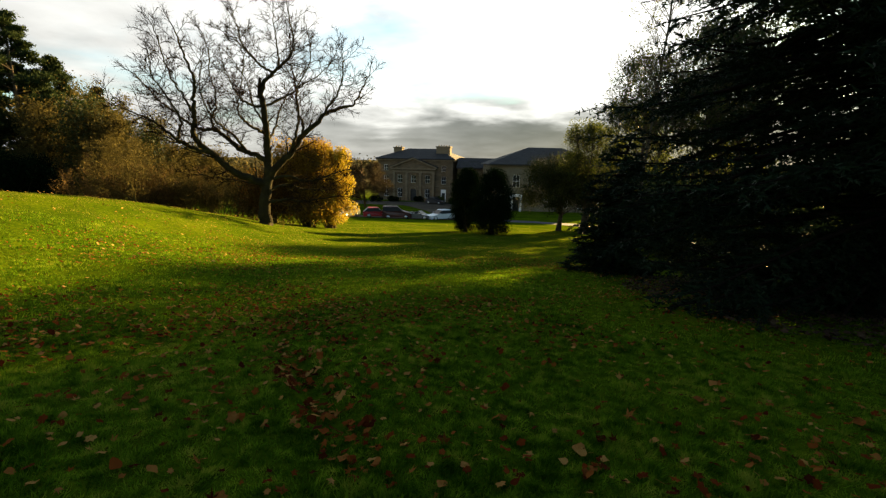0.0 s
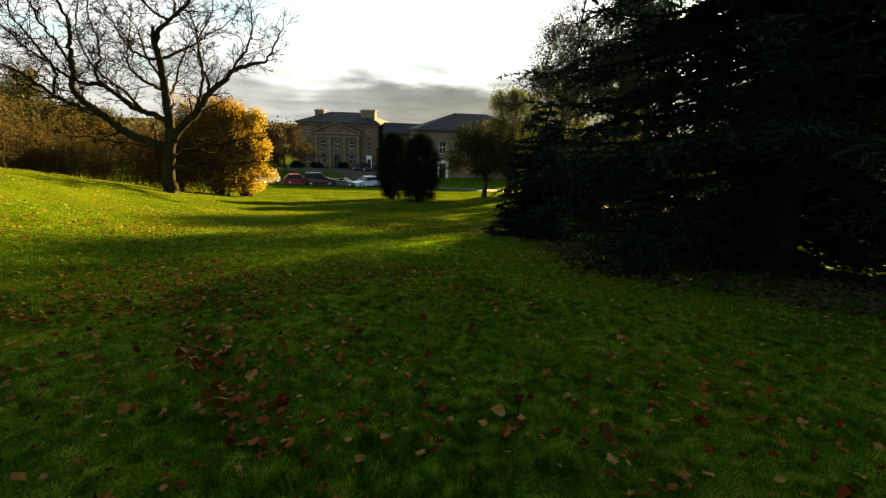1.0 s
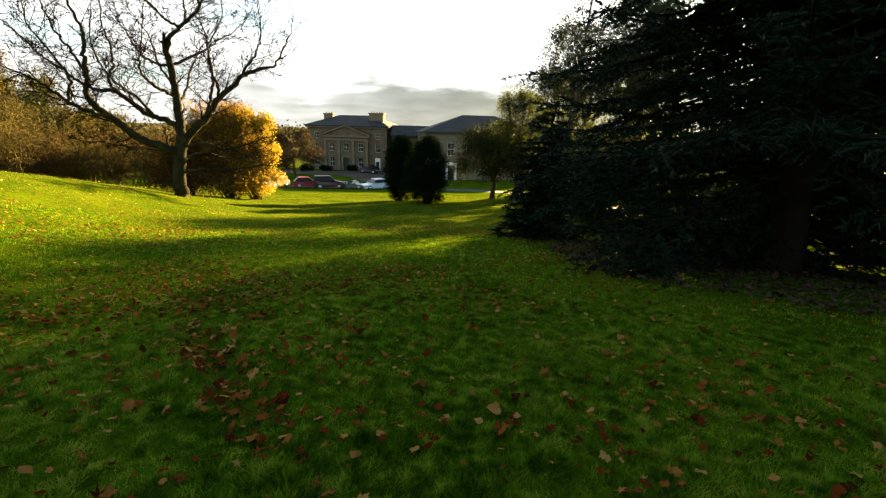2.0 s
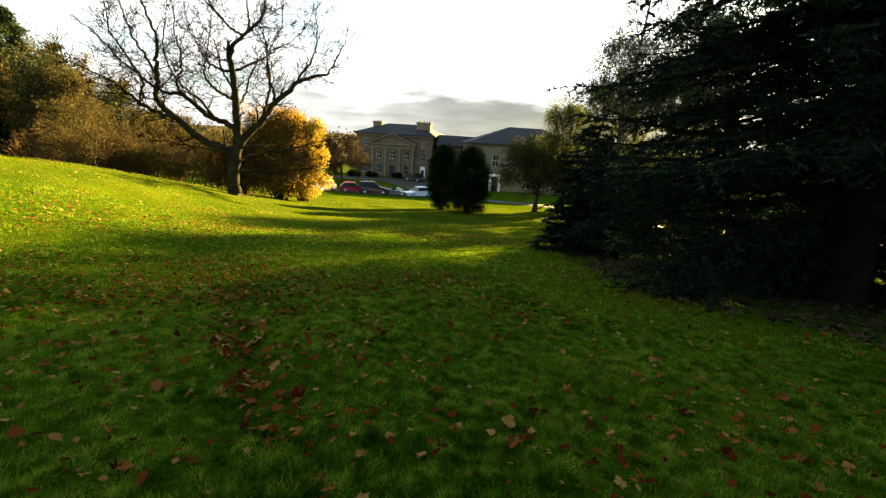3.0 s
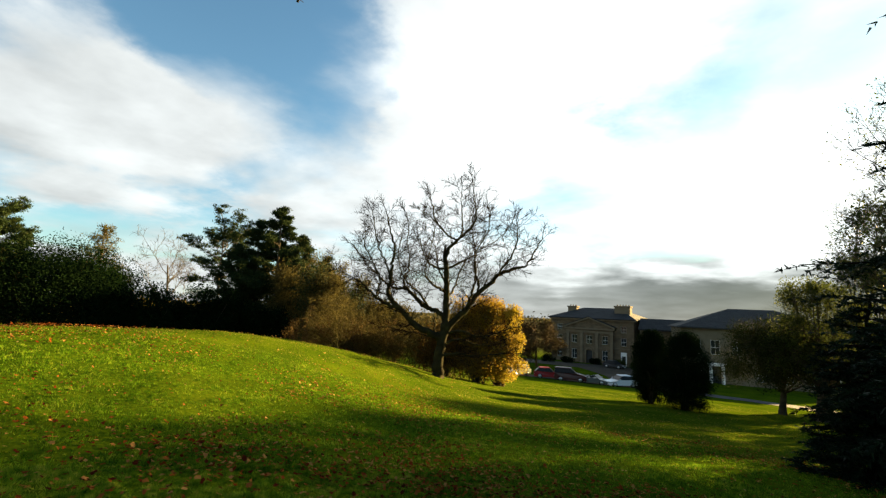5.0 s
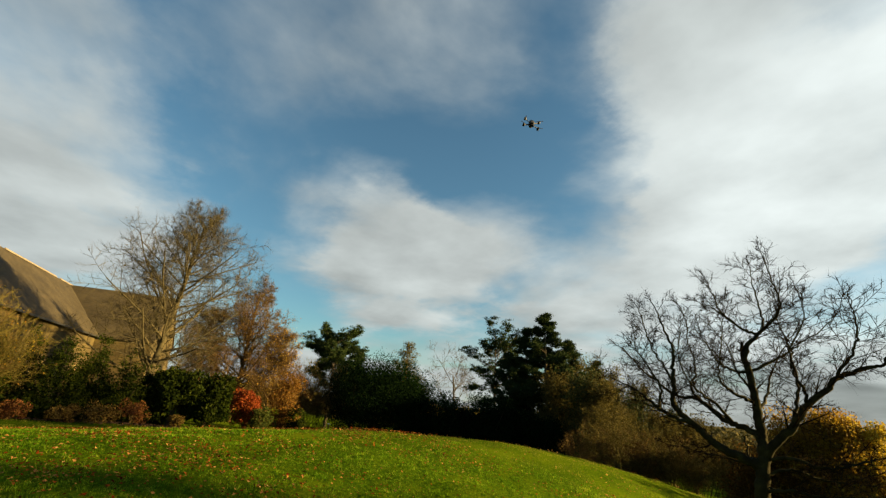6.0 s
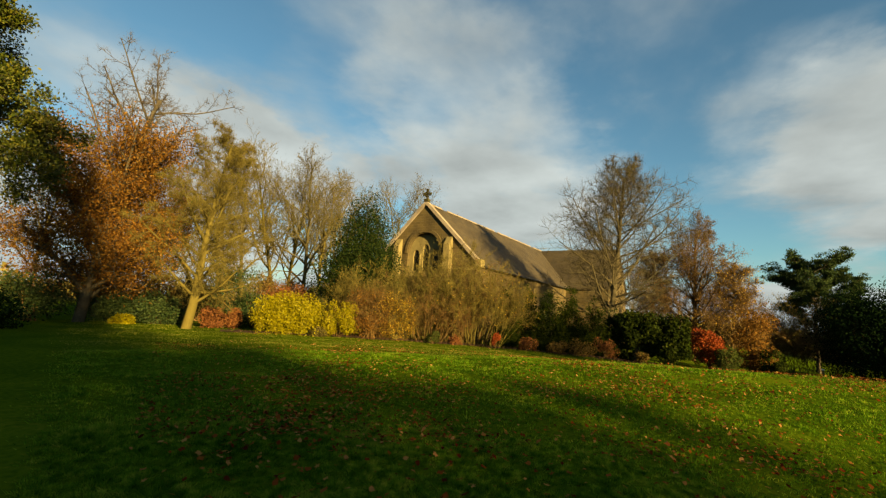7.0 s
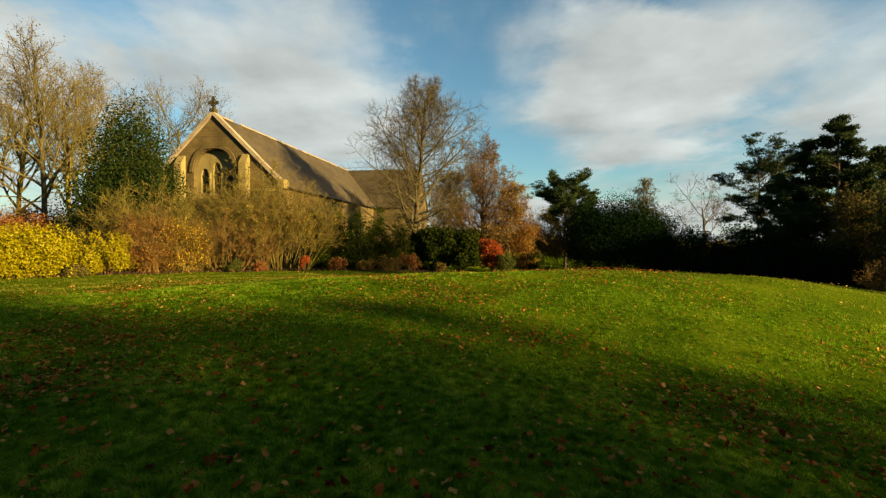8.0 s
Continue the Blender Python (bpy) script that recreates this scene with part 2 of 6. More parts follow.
WITHERED = surface("withered olive leaves", [(0.03087, 0.02646, 0.00735), (0.06791, 0.05733, 0.01575), (0.11317, 0.09262, 0.02625)], 0.8, 0.8, 8.0, 0, island=0.6, through_light=0.3, spec=0.05)
TAWNY = surface("tawny leaves", [(0.04275, 0.0273, 0.008), (0.08552, 0.0567, 0.016), (0.14248, 0.09656, 0.027)], 0.8, 0.8, 8.0, 0, island=0.6, through_light=0.3, spec=0.05)
PALE = surface("pale bark", [(0.02952, 0.02398, 0.00996), (0.05904, 0.0492, 0.02103), (0.0945, 0.07995, 0.03542)], 0.9, 2.5, 25.0, 0.8, spec=0.05)
TWIG = surface("brown twigs", [(0.03904, 0.02251, 0.00805), (0.07585, 0.0462, 0.0161), (0.1171, 0.07462, 0.0276)], 0.9, 1.5, 20.0, 0.3, island=0.5, spec=0.08)
OLIVE = surface("olive twigs", [(0.03497, 0.02842, 0.00765), (0.06995, 0.05683, 0.01421), (0.11805, 0.09619, 0.02403)], 0.9, 1.5, 20.0, 0.3, island=0.5, spec=0.05)
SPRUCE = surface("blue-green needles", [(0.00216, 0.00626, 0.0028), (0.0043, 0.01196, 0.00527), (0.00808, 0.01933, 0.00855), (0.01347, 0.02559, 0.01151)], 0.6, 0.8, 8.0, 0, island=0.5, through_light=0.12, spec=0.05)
PINE = surface("pine needles", [(0.008, 0.016, 0.006), (0.018, 0.032, 0.010), (0.040, 0.054, 0.015)], 0.8, 0.7, 8.0, 0, island=0.55, through_light=0.15, spec=0.04)
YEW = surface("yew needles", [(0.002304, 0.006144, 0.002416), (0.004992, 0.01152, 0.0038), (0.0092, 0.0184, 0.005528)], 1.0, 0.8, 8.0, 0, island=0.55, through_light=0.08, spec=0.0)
EVER = surface("evergreen leaves", [(0.008655, 0.01578, 0.002268), (0.02318, 0.03372, 0.004066), (0.05796, 0.063, 0.006821), (0.09274, 0.081, 0.009072)], 0.45, 0.7, 8.0, 0, island=0.6, through_light=0.2, spec=0.1)
LAUREL = surface("laurel leaves", [(0.00512, 0.0099, 0.00089), (0.01195, 0.01931, 0.00178), (0.02732, 0.03465, 0.00297)], 0.75, 0.8, 8.0, 0, island=0.6, through_light=0.25, spec=0.04)
HOLLY = surface("dark holly leaves", [(0.003, 0.0075, 0.0016), (0.008, 0.0155, 0.003), (0.019, 0.027, 0.005)], 0.7, 0.8, 8.0, 0, island=0.6, through_light=0.15, spec=0.04)
GOLD = surface("golden leaves", [(0.165, 0.0975, 0.009), (0.3, 0.2025, 0.015), (0.4125, 0.315, 0.02625), (0.45, 0.39, 0.06)], 0.6, 0.8, 8.0, 0, island=0.6, through_light=0.35, spec=0.08)
LEMON = surface("lemon yellow leaves", [(0.08073, 0.06657, 0.00241), (0.14552, 0.12109, 0.00322), (0.19375, 0.16695, 0.00644), (0.13569, 0.13921, 0.00807)], 0.5, 1.0, 8.0, 0, island=0.6, through_light=0.3, spec=0.08)
AMBER = surface("amber beech leaves", [(0.085, 0.042, 0.006), (0.175, 0.095, 0.011), (0.26, 0.165, 0.018), (0.30, 0.22, 0.028)], 0.7, 0.7, 8.0, 0, island=0.65, through_light=0.4, spec=0.05)
COPPER = surface("copper leaves", [(0.044, 0.018, 0.0045), (0.092, 0.041, 0.0080), (0.138, 0.068, 0.0135), (0.172, 0.102, 0.022)], 0.8, 0.8, 8.0, 0, island=0.6, through_light=0.3, spec=0.03)
RUSSET = surface("russet leaves", [(0.056, 0.0196, 0.0084), (0.106, 0.042, 0.014), (0.157, 0.0672, 0.0196)], 0.7, 0.8, 8.0, 0, island=0.6, through_light=0.25, spec=0.08)
FLAME = surface("flame red leaves", [(0.0976, 0.0137, 0.00588), (0.165, 0.0314, 0.00784), (0.215, 0.0588, 0.0118)], 0.6, 0.8, 8.0, 0, island=0.6, through_light=0.3, spec=0.08)
SAGE = surface("yellow-green leaves", [(0.016, 0.0246, 0.006), (0.0368, 0.05084, 0.01125), (0.064, 0.0779, 0.018), (0.092, 0.10004, 0.0285)], 0.85, 0.8, 8.0, 0, island=0.6, through_light=0.5, spec=0.03)
DULL = surface("dull green leaves", [(0.00816, 0.01904, 0.00612), (0.0204, 0.034, 0.00952), (0.0408, 0.0544, 0.01496)], 0.6, 0.8, 8.0, 0, island=0.6, through_light=0.2, spec=0.08)
MIDGREEN = surface("mid green leaves", [(0.00562, 0.0108, 0.00225), (0.01238, 0.01944, 0.00394), (0.02531, 0.0324, 0.00619), (0.045, 0.0486, 0.01013)], 0.75, 0.6, 8.0, 0, island=0.5, through_light=0.12, spec=0.04)
TRIM_STONE = surface("tan dressed stone", [(0.12, 0.092, 0.058), (0.165, 0.128, 0.082), (0.20, 0.16, 0.105)], 0.9, 1.2, 18.0, 0.4, spec=0.1)
STONE = masonry("sandstone ashlar", [(0.165, 0.118, 0.070), (0.115, 0.084, 0.052)], (0.08, 0.062, 0.042), 0.8, 0.34, stain=0.55)
RUBBLE = masonry("chapel stone", [(0.074, 0.054, 0.018), (0.050, 0.037, 0.0135)], (0.09, 0.068, 0.038), 0.55, 0.24, stain=0.7, bump=0.6)
DRESSED = surface("dressed stone", [(0.07637, 0.06031, 0.02217), (0.12089, 0.09627, 0.03602), (0.15197, 0.12575, 0.04988)], 0.9, 1.2, 18.0, 0.4)
COPING = surface("weathered coping stone", [(0.1015, 0.0841, 0.0609), (0.174, 0.145, 0.10875), (0.232, 0.19575, 0.145)], 0.9, 1.2, 18.0, 0.4, spec=0.1)
CREAM = surface("cream render", [(0.108, 0.0855, 0.054), (0.135, 0.1125, 0.07425), (0.1575, 0.135, 0.0945)], 0.9, 0.8, 18.0, 0.3)
SLATE = masonry("slate", [(0.022, 0.022, 0.024), (0.034, 0.034, 0.036)], (0.012, 0.012, 0.013), 0.32, 0.2, rough=0.9, stain=0.4)
CHSLATE = masonry("lichened stone slate", [(0.034, 0.0258, 0.0122), (0.050, 0.0375, 0.0175)], (0.04, 0.035, 0.028), 0.4, 0.22, rough=0.85, stain=0.6)
WHITE = surface("white paint", [(0.70, 0.70, 0.68), (0.80, 0.80, 0.78)], 0.5, 2.0, 20.0, 0.1)
DOOR = surface("dark painted door", [(0.015, 0.018, 0.02), (0.03, 0.032, 0.035)], 0.4, 2.0, 20.0, 0.1)
GLASS = surface("dark window glass", [(0.012, 0.014, 0.016), (0.025, 0.028, 0.03)], 0.08, 1.0, 4.0, 0, spec=0.5)
TARMAC = surface("worn tarmac", [(0.035, 0.035, 0.037), (0.055, 0.054, 0.054), (0.085, 0.082, 0.078)], 0.85, 0.5, 60.0, 0.5, spec=0.05)
GRAVEL = surface("brown gravel", [(0.046, 0.036, 0.027), (0.070, 0.056, 0.042), (0.095, 0.077, 0.058)], 0.95, 0.4, 50.0, 0.6, spec=0.02)
RUBBER = surface("tyre rubber", [(0.012, 0.012, 0.012), (0.022, 0.022, 0.022)], 0.8, 5.0, 50.0, 0.2)
CAR_GLASS = surface("tinted car glass", [(0.008, 0.009, 0.010), (0.014, 0.015, 0.016)], 0.30, 1.0, 4.0, 0, spec=0.15)
ALLOY = surface("alloy", [(0.45, 0.45, 0.46), (0.6, 0.6, 0.6)], 0.3, 5.0, 40.0, 0, metal=0.9)
BLACK = surface("black plastic", [(0.012, 0.012, 0.013), (0.03, 0.03, 0.032)], 0.5, 8.0, 60.0, 0.1)
LAMP = surface("clear lamp lens", [(0.6, 0.6, 0.6), (0.8, 0.8, 0.8)], 0.1, 3.0, 20.0, 0, spec=0.8)
TAIL = surface("red lamp lens", [(0.3, 0.01, 0.01), (0.45, 0.02, 0.02)], 0.15, 3.0, 20.0, 0, spec=0.8)


def paint(name, colour):
    return surface(name, [tuple(c * 0.85 for c in colour), colour], 0.42, 1.0, 10.0, 0, spec=0.4, coat=0.25, grain=0.2)


# ---- making meshes ----
class Geo:
    """Gathers vertices and triangles."""

    def __init__(self):
        self.v, self.f, self.n, self.fine, self.limbs = [], [], 0, None, None

    def add(self, v, f):
        self.v.append(np.asarray(v, dtype=np.float32).reshape(-1, 3))
        self.f.append(np.asarray(f, dtype=np.int32).reshape(-1, 3) + self.n)
        self.n += len(self.v[-1])

    def tube(self, pts, rad, sides):
        p = np.asarray(pts, dtype=float)
        n = len(p)
        d = np.gradient(p, axis=0)
        d /= np.linalg.norm(d, axis=1, keepdims=True) + 1e-9
        ref = np.array([0.31, 0.95, 0.05]) if abs(d[0, 1]) < 0.8 else np.array([0.95, 0.1, 0.3])
        u = np.cross(d, ref)
        u /= np.linalg.norm(u, axis=1, keepdims=True) + 1e-9
        w = np.cross(d, u)
        a = np.arange(sides) * 2 * math.pi / sides
        ring = p[:, None] + np.asarray(rad)[:, None, None] * (np.cos(a)[None, :, None] * u[:, None] + np.sin(a)[None, :, None] * w[:, None])
        i = np.arange(n - 1)[:, None] * sides
        j = np.arange(sides)[None]
        k = (j + 1) % sides
        f = np.stack([np.stack([i + j, i + k, i + sides + k], -1), np.stack([i + j, i + sides + k, i + sides + j], -1)], 2)
        self.add(ring, f)

    def leaves(self, at, size, rng, facing=None, slim=0.55, bend=0.25):
        """One folded leaf of four corners at each point; facing: a lean of the leaf's face."""
        n = len(at)
        if not n:
            return
        a = rng.normal(size=(n, 3))
        a[:, 2] -= 0.35
        a /= np.linalg.norm(a, axis=1, keepdims=True)
        r = rng.normal(size=(n, 3))
        if facing is not None:
            r = r * 0.7 + facing
        b = np.cross(a, r)
        b /= np.linalg.norm(b, axis=1, keepdims=True) + 1e-9
        c = np.cross(a, b)
        s = (size * rng.uniform(0.6, 1.3, n))[:, None]
        v = np.stack([at - a * s * 0.5, at + b * s * slim * 0.5 + c * s * bend * 0.3, at + a * s * 0.5, at - b * s * slim * 0.5 + c * s * bend * 0.3], 1)
        base = np.arange(n)[:, None] * 4
        f = np.stack([base + [0, 1, 2], base + [0, 2, 3]], 1)
        self.add(v, f)

    def blades(self, root, way, length, width, rng):
        """Thin pointed blades from root along way."""
        n = len(root)
        if not n:
            return
        side = np.cross(way, rng.normal(size=(n, 3)))
        side /= np.linalg.norm(side, axis=1, keepdims=True) + 1e-9
        ln = (length * rng.uniform(0.7, 1.3, n))[:, None]
        v = np.stack([root - side * width / 2, root + side * width / 2, root + way * ln], 1)
        self.add(v, np.arange(n * 3).reshape(n, 3))

    def mesh(self, name, mat, smooth=True):
        me = bpy.data.meshes.new(name)
        v, f = np.concatenate(self.v), np.concatenate(self.f)
        me.vertices.add(len(v))
        me.vertices.foreach_set("co", v.ravel())
        me.loops.add(f.size)
        me.loops.foreach_set("vertex_index", f.ravel())
        me.polygons.add(len(f))
        me.polygons.foreach_set("loop_start", np.arange(0, f.size, 3, dtype=np.int32))
        me.update(calc_edges=True)
        if smooth:
            me.polygons.foreach_set("use_smooth", np.ones(len(f), dtype=bool))
        me.materials.append(mat)
        return me


def part(name, data, mat, parent, label=""):
    """Links a Geo, a bmesh or a mesh as one object under a thing."""
    if isinstance(data, Geo):
        me = data.mesh(name, mat)
    elif isinstance(data, bmesh.types.BMesh):
        me = bpy.data.meshes.new(name)
        data.to_mesh(me)
        data.free()
        me.materials.append(mat)
    else:
        me = data
    ob = new(name, me)
    ob.parent = parent
    return tagged(ob, label)


def box(bm, x0, x1, y0, y1, z0, z1, m=None, bevel=0.0):
    made = bmesh.ops.create_cube(bm, size=1.0)["verts"]
    for v in made:
        v.co = Vector(((x0 + x1) / 2 + v.co.x * (x1 - x0), (y0 + y1) / 2 + v.co.y * (y1 - y0), (z0 + z1) / 2 + v.co.z * (z1 - z0)))
        if m is not None:
            v.co = m @ v.co
    if bevel:
        edges = list({e for v in made for e in v.link_edges})
        bmesh.ops.bevel(bm, geom=edges, offset=bevel, segments=2, affect="EDGES", profile=0.5)
    return made


def boxed(*sizes, m=None, bevel=0.0):
    bm = bmesh.new()
    box(bm, *sizes, m=m, bevel=bevel)
    return bm


def prism(points, y0, y1, m=None):
    """A slab between y0 and y1 with the outline points (x, z)."""
    bm = bmesh.new()
    a = [bm.verts.new((x, y0, z)) for x, z in points]
    b = [bm.verts.new((x, y1, z)) for x, z in points]
    bm.faces.new(a)
    bm.faces.new(b[::-1])
    n = len(a)
    for k in range(n):
        bm.faces.new((a[(k + 1) % n], a[k], b[k], b[(k + 1) % n]))
    bmesh.ops.recalc_face_normals(bm, faces=bm.faces)
    if m is not None:
        bm.transform(m)
    return bm


def thing(name, x, y, z, label, category, group="", turn=0.0):
    ob = new(name)
    ob.matrix_basis = pose(x, y, z, 0, 0, turn)
    ob.empty_display_size = 0.2
    return tagged(ob, label, category, group)


def polar(side, far):
    """A place by its bearing (degrees to the left of ahead) and distance from the start of the walk."""
    return -far * math.sin(radians(side)), far * math.cos(radians(side))


# ---- the ground ----
def land(x, y):
    """Height of the ground: a lawn that falls away ahead and to the right, with a swelling on the left and far fields that rise a little."""
    s = y * math.cos(0.208) + x * math.sin(0.208)
    s = np.log1p(np.exp(np.clip(s / 5, -30, 60))) * 5 - 5 * math.log(2)
    r = np.hypot(x, y)
    z = -1.6 - 8.07 * (1 - np.exp(-s / 57.0)) - 0.034 * r / (1 + r / 60)
    z = z + 1.91 * (np.exp(-((x + 14.46) / 6.0) ** 2 - ((y - 15.19) / 15.4) ** 2) - 0.0011)
    z = z + 0.022 * (np.sin(1.9 * x + 0.7 * y) + np.sin(1.3 * y - 1.1 * x + 1.0) + 0.6 * np.sin(3.7 * x + 2.0) * np.sin(3.1 * y)) * np.exp(-r / 90)
    z = z + 0.011 * (np.sin(9.3 * x + 2.1 * y + np.sin(2.3 * y)) + np.sin(8.1 * y - 3.7 * x + np.sin(1.9 * x)) + np.sin(5.3 * x + 6.1 * y)) * np.exp(-r / 9)
    z = z + 0.026 * np.sin(17.1 * x + 5.3 * y + np.sin(4.1 * y)) * np.sin(15.7 * y - 6.2 * x + np.sin(3.3 * x)) * np.exp(-r / 10)
    z = z - 0.10 * rut(x, y) - 0.66 * np.exp(-((x + 4) / 30.0) ** 2 - ((y - 68) / 13.0) ** 2)
    far = np.clip((r - 260) / 1500, 0, 1)
    return z + 7.0 * far * far * (3 - 2 * far) + 1.5 * np.sin(x / 190 + 1) * np.sin(y / 230) * np.clip((r - 150) / 300, 0, 1)


def rut(x, y):
    """A short worn hollow in the turf: 0 to 1."""
    along, over = 0.52 * (x + 1.16) - 0.855 * (y - 3.6), 0.855 * (x + 1.16) + 0.52 * (y - 3.6)
    return np.exp(-(along / 0.95) ** 2 - ((over + 0.06 * np.sin(4 * along)) / 0.13) ** 2)


def height(x, y):
    return float(land(np.array(x, dtype=float), np.array(y, dtype=float)))


def build_ground():
    rings = np.concatenate([[0.0], 0.35 * np.power(4500 / 0.35, np.linspace(0, 1, 320))])
    turns = np.arange(400) * 2 * math.pi / 400
    g = Geo()
    r, a = np.meshgrid(rings[1:], turns, indexing="ij")
    x, y = r * np.cos(a), r * np.sin(a)
    v = np.stack([x, y, land(x, y)], -1).reshape(-1, 3)
    v = np.concatenate([v, [[0, 0, height(0, 0)]]])
    i = np.arange(len(rings) - 2)[:, None] * 400
    j = np.arange(400)[None]
    k = (j + 1) % 400
    f = np.stack([np.stack([i + j, i + 400 + j, i + 400 + k], -1), np.stack([i + j, i + 400 + k, i + k], -1)], 2).reshape(-1, 3)
    hub = np.stack([np.full(400, len(v) - 1), np.arange(400), (np.arange(400) + 1) % 400], 1)
    g.add(v, np.concatenate([f, hub]))
    tagged(new("ground", g.mesh("ground", GRASS)), "mown green park lawn on a gentle slope", "lawn", kind="structure")


build_ground()


def sheet(name, xs, halves, mat, label, category, lift=0.03):
    """A strip that follows the ground along the line xs with half widths."""
    g = Geo()
    p = np.array(xs, dtype=float)
    t = np.linspace(0, len(p) - 1, len(p) * 14)
    line = np.stack([smooth_line(p[:, 0], t), smooth_line(p[:, 1], t)], 1)
    half = np.interp(t, np.arange(len(p)), halves)
    d = np.gradient(line, axis=0)
    d /= np.linalg.norm(d, axis=1, keepdims=True)
    side = np.stack([-d[:, 1], d[:, 0]], 1)
    across = np.linspace(-1, 1, 9)
    q = line[:, None] + side[:, None] * (half[:, None] * across[None])[..., None]
    z = land(q[..., 0], q[..., 1]) + lift
    v = np.concatenate([q, z[..., None]], -1).reshape(-1, 3)
    i = np.arange(len(t) - 1)[:, None] * 9
    j = np.arange(8)[None]
    f = np.stack([np.stack([i + j, i + j + 1, i + j + 10], -1), np.stack([i + j, i + j + 10, i + j + 9], -1)], 2)
    g.add(v, f)
    return tagged(new(name, g.mesh(name, mat)), label, category, kind="structure")


def smooth_line(values, t):
    """A curve through values at whole numbers."""
    values = np.asarray(values, dtype=float)
    n = len(values)
    i = np.clip(np.floor(t).astype(int), 0, n - 2)
    f = t - i
    g = lambda k: values[np.clip(k, 0, n - 1)]
    p0, p1, p2, p3 = g(i - 1), g(i), g(i + 1), g(i + 2)
    return 0.5 * (2 * p1 + (p2 - p0) * f + (2 * p0 - 5 * p1 + 4 * p2 - p3) * f ** 2 + (3 * p1 - p0 - 3 * p2 + p3) * f ** 3)


sheet("road", [(36, -14), (27, 4), (21.5, 17), (19, 30), (20, 46), (17, 58), (6, 67)], [2.2, 2.2, 2.2, 2.2, 2.2, 2.4, 2.6], TARMAC, "narrow worn grey tarmac drive across the park", "road")
sheet("car_park", [(-28, 65.0), (-15, 66.0), (-3, 66.5), (8, 68)], [2.4, 2.6, 2.8, 3.0], GRAVEL, "brown gravel parking strip below the house", "car park", 0.04)
sheet("forecourt", [(-26, 97), (-12, 96), (0, 95), (10, 86)], [5.0, 6.0, 7.0, 7.0], GRAVEL, "brown gravel forecourt before the stone house", "forecourt", 0.04)
sheet("path", [(-4, 92), (0, 80), (3, 70)], [5.0, 3.2, 3.6], GRAVEL, "brown gravel drive between parking and house", "path", 0.05)


# ---- trees and shrubs ----
def unit(v):
    return v / (math.sqrt(float(v @ v)) + 1e-9)


UP = np.array([0.0, 0.0, 1.0])


def turned(d, angle, spin):
    """d bent away by angle, about itself at spin."""
    ref = np.array([1.0, 0, 0]) if abs(d[0]) < 0.7 else np.array([0, 1.0, 0])
    u = unit(np.cross(d, ref))
    w = np.cross(d, u)
    return math.cos(angle) * d + math.sin(angle) * (math.cos(spin) * u + math.sin(spin) * w)


def grow(g, p, d, length, r, level, spec, rng, tips):
    """A branch with its side branches, down to the twigs; twig ends go into tips."""
    last = level >= spec["levels"]
    n = spec["seg"][min(level, len(spec["seg"]) - 1)]
    wander, lift = spec["wander"] * (0.4 if level == 0 else 1.0), max(0.0, spec["lift"]) if level == 0 else spec["lift"]
    pts, step = [p], length / n
    for _ in range(n):
        d = unit(d + rng.normal(size=3) * wander + UP * lift)
        p = p + d * step
        pts.append(p)
    rad = np.linspace(r, max(r * spec["taper"], spec["thin"]), n + 1)
    into = g.fine if g.fine is not None and level >= 2 else g
    if level == 1 and g.limbs is not None:
        into = Geo()
        g.limbs.append(into)
    if last and r < 0.03:
        s = unit(np.cross(d, rng.normal(size=3))) * r * 1.2
        m = pts[len(pts) // 2]
        into.add([pts[0] - s, pts[0] + s, m - s * 0.7, m + s * 0.7, pts[-1]], [(0, 1, 2), (1, 3, 2), (2, 3, 4)])
    else:
        into.tube(pts, rad, 7 if level == 0 else 5 if r > 0.04 else 3)
    if last:
        tips.extend((q, d) for q in pts[1:])
        return
    kids = spec["kids"][min(level, len(spec["kids"]) - 1)]
    kids = max(1, int(kids * (1.0 if spec["egg"] else rng.uniform(0.75, 1.25))))
    spin = rng.uniform(0, 6.28)
    for k in range(kids):
        f = spec["bare"] + (1 - spec["bare"]) * (k + rng.uniform(0.2, 0.9)) / kids
        at = f * n
        i = min(int(at), n - 1)
        q = pts[i] + (pts[i + 1] - pts[i]) * (at - i)
        way = unit(pts[i + 1] - pts[i])
        spin += 2.4 + rng.uniform(-0.5, 0.5)
        swell = 0.35 + 0.95 * math.sin(math.pi * min(1.0, 0.30 + 0.68 * (f - spec["bare"]) / (1 - spec["bare"]))) if spec["egg"] and level == 0 else 1.0
        grow(g, q, turned(way, spec["angle"] * rng.uniform(0.7, 1.25) * (1.15 - 0.35 * f if spec["egg"] and level == 0 else 1.0), spin), swell * length * spec["ratio"][min(level, len(spec["ratio"]) - 1)] * rng.uniform(0.65, 1.15) * (1.15 - spec["point"] * f), max(spec["thin"], (r + (r * spec["taper"] - r) * f) * spec["slim"]), level + 1, spec, rng, tips)
    tips.append((pts[-1], d))


def haze(g, tips, per, length, width, rng):
    """The finest twigs: thin shoots from every twig end."""
    p, d = np.array([q for q, _ in tips]), np.array([w for _, w in tips])
    p, d = np.repeat(p, per, axis=0), np.repeat(d, per, axis=0)
    way = d + rng.normal(size=d.shape) * 0.55 + [0, 0, 0.12]
    way /= np.linalg.norm(way, axis=1, keepdims=True)
    g.blades(p - d * rng.random((len(p), 1)) * length * 0.5, way, length, width, rng)


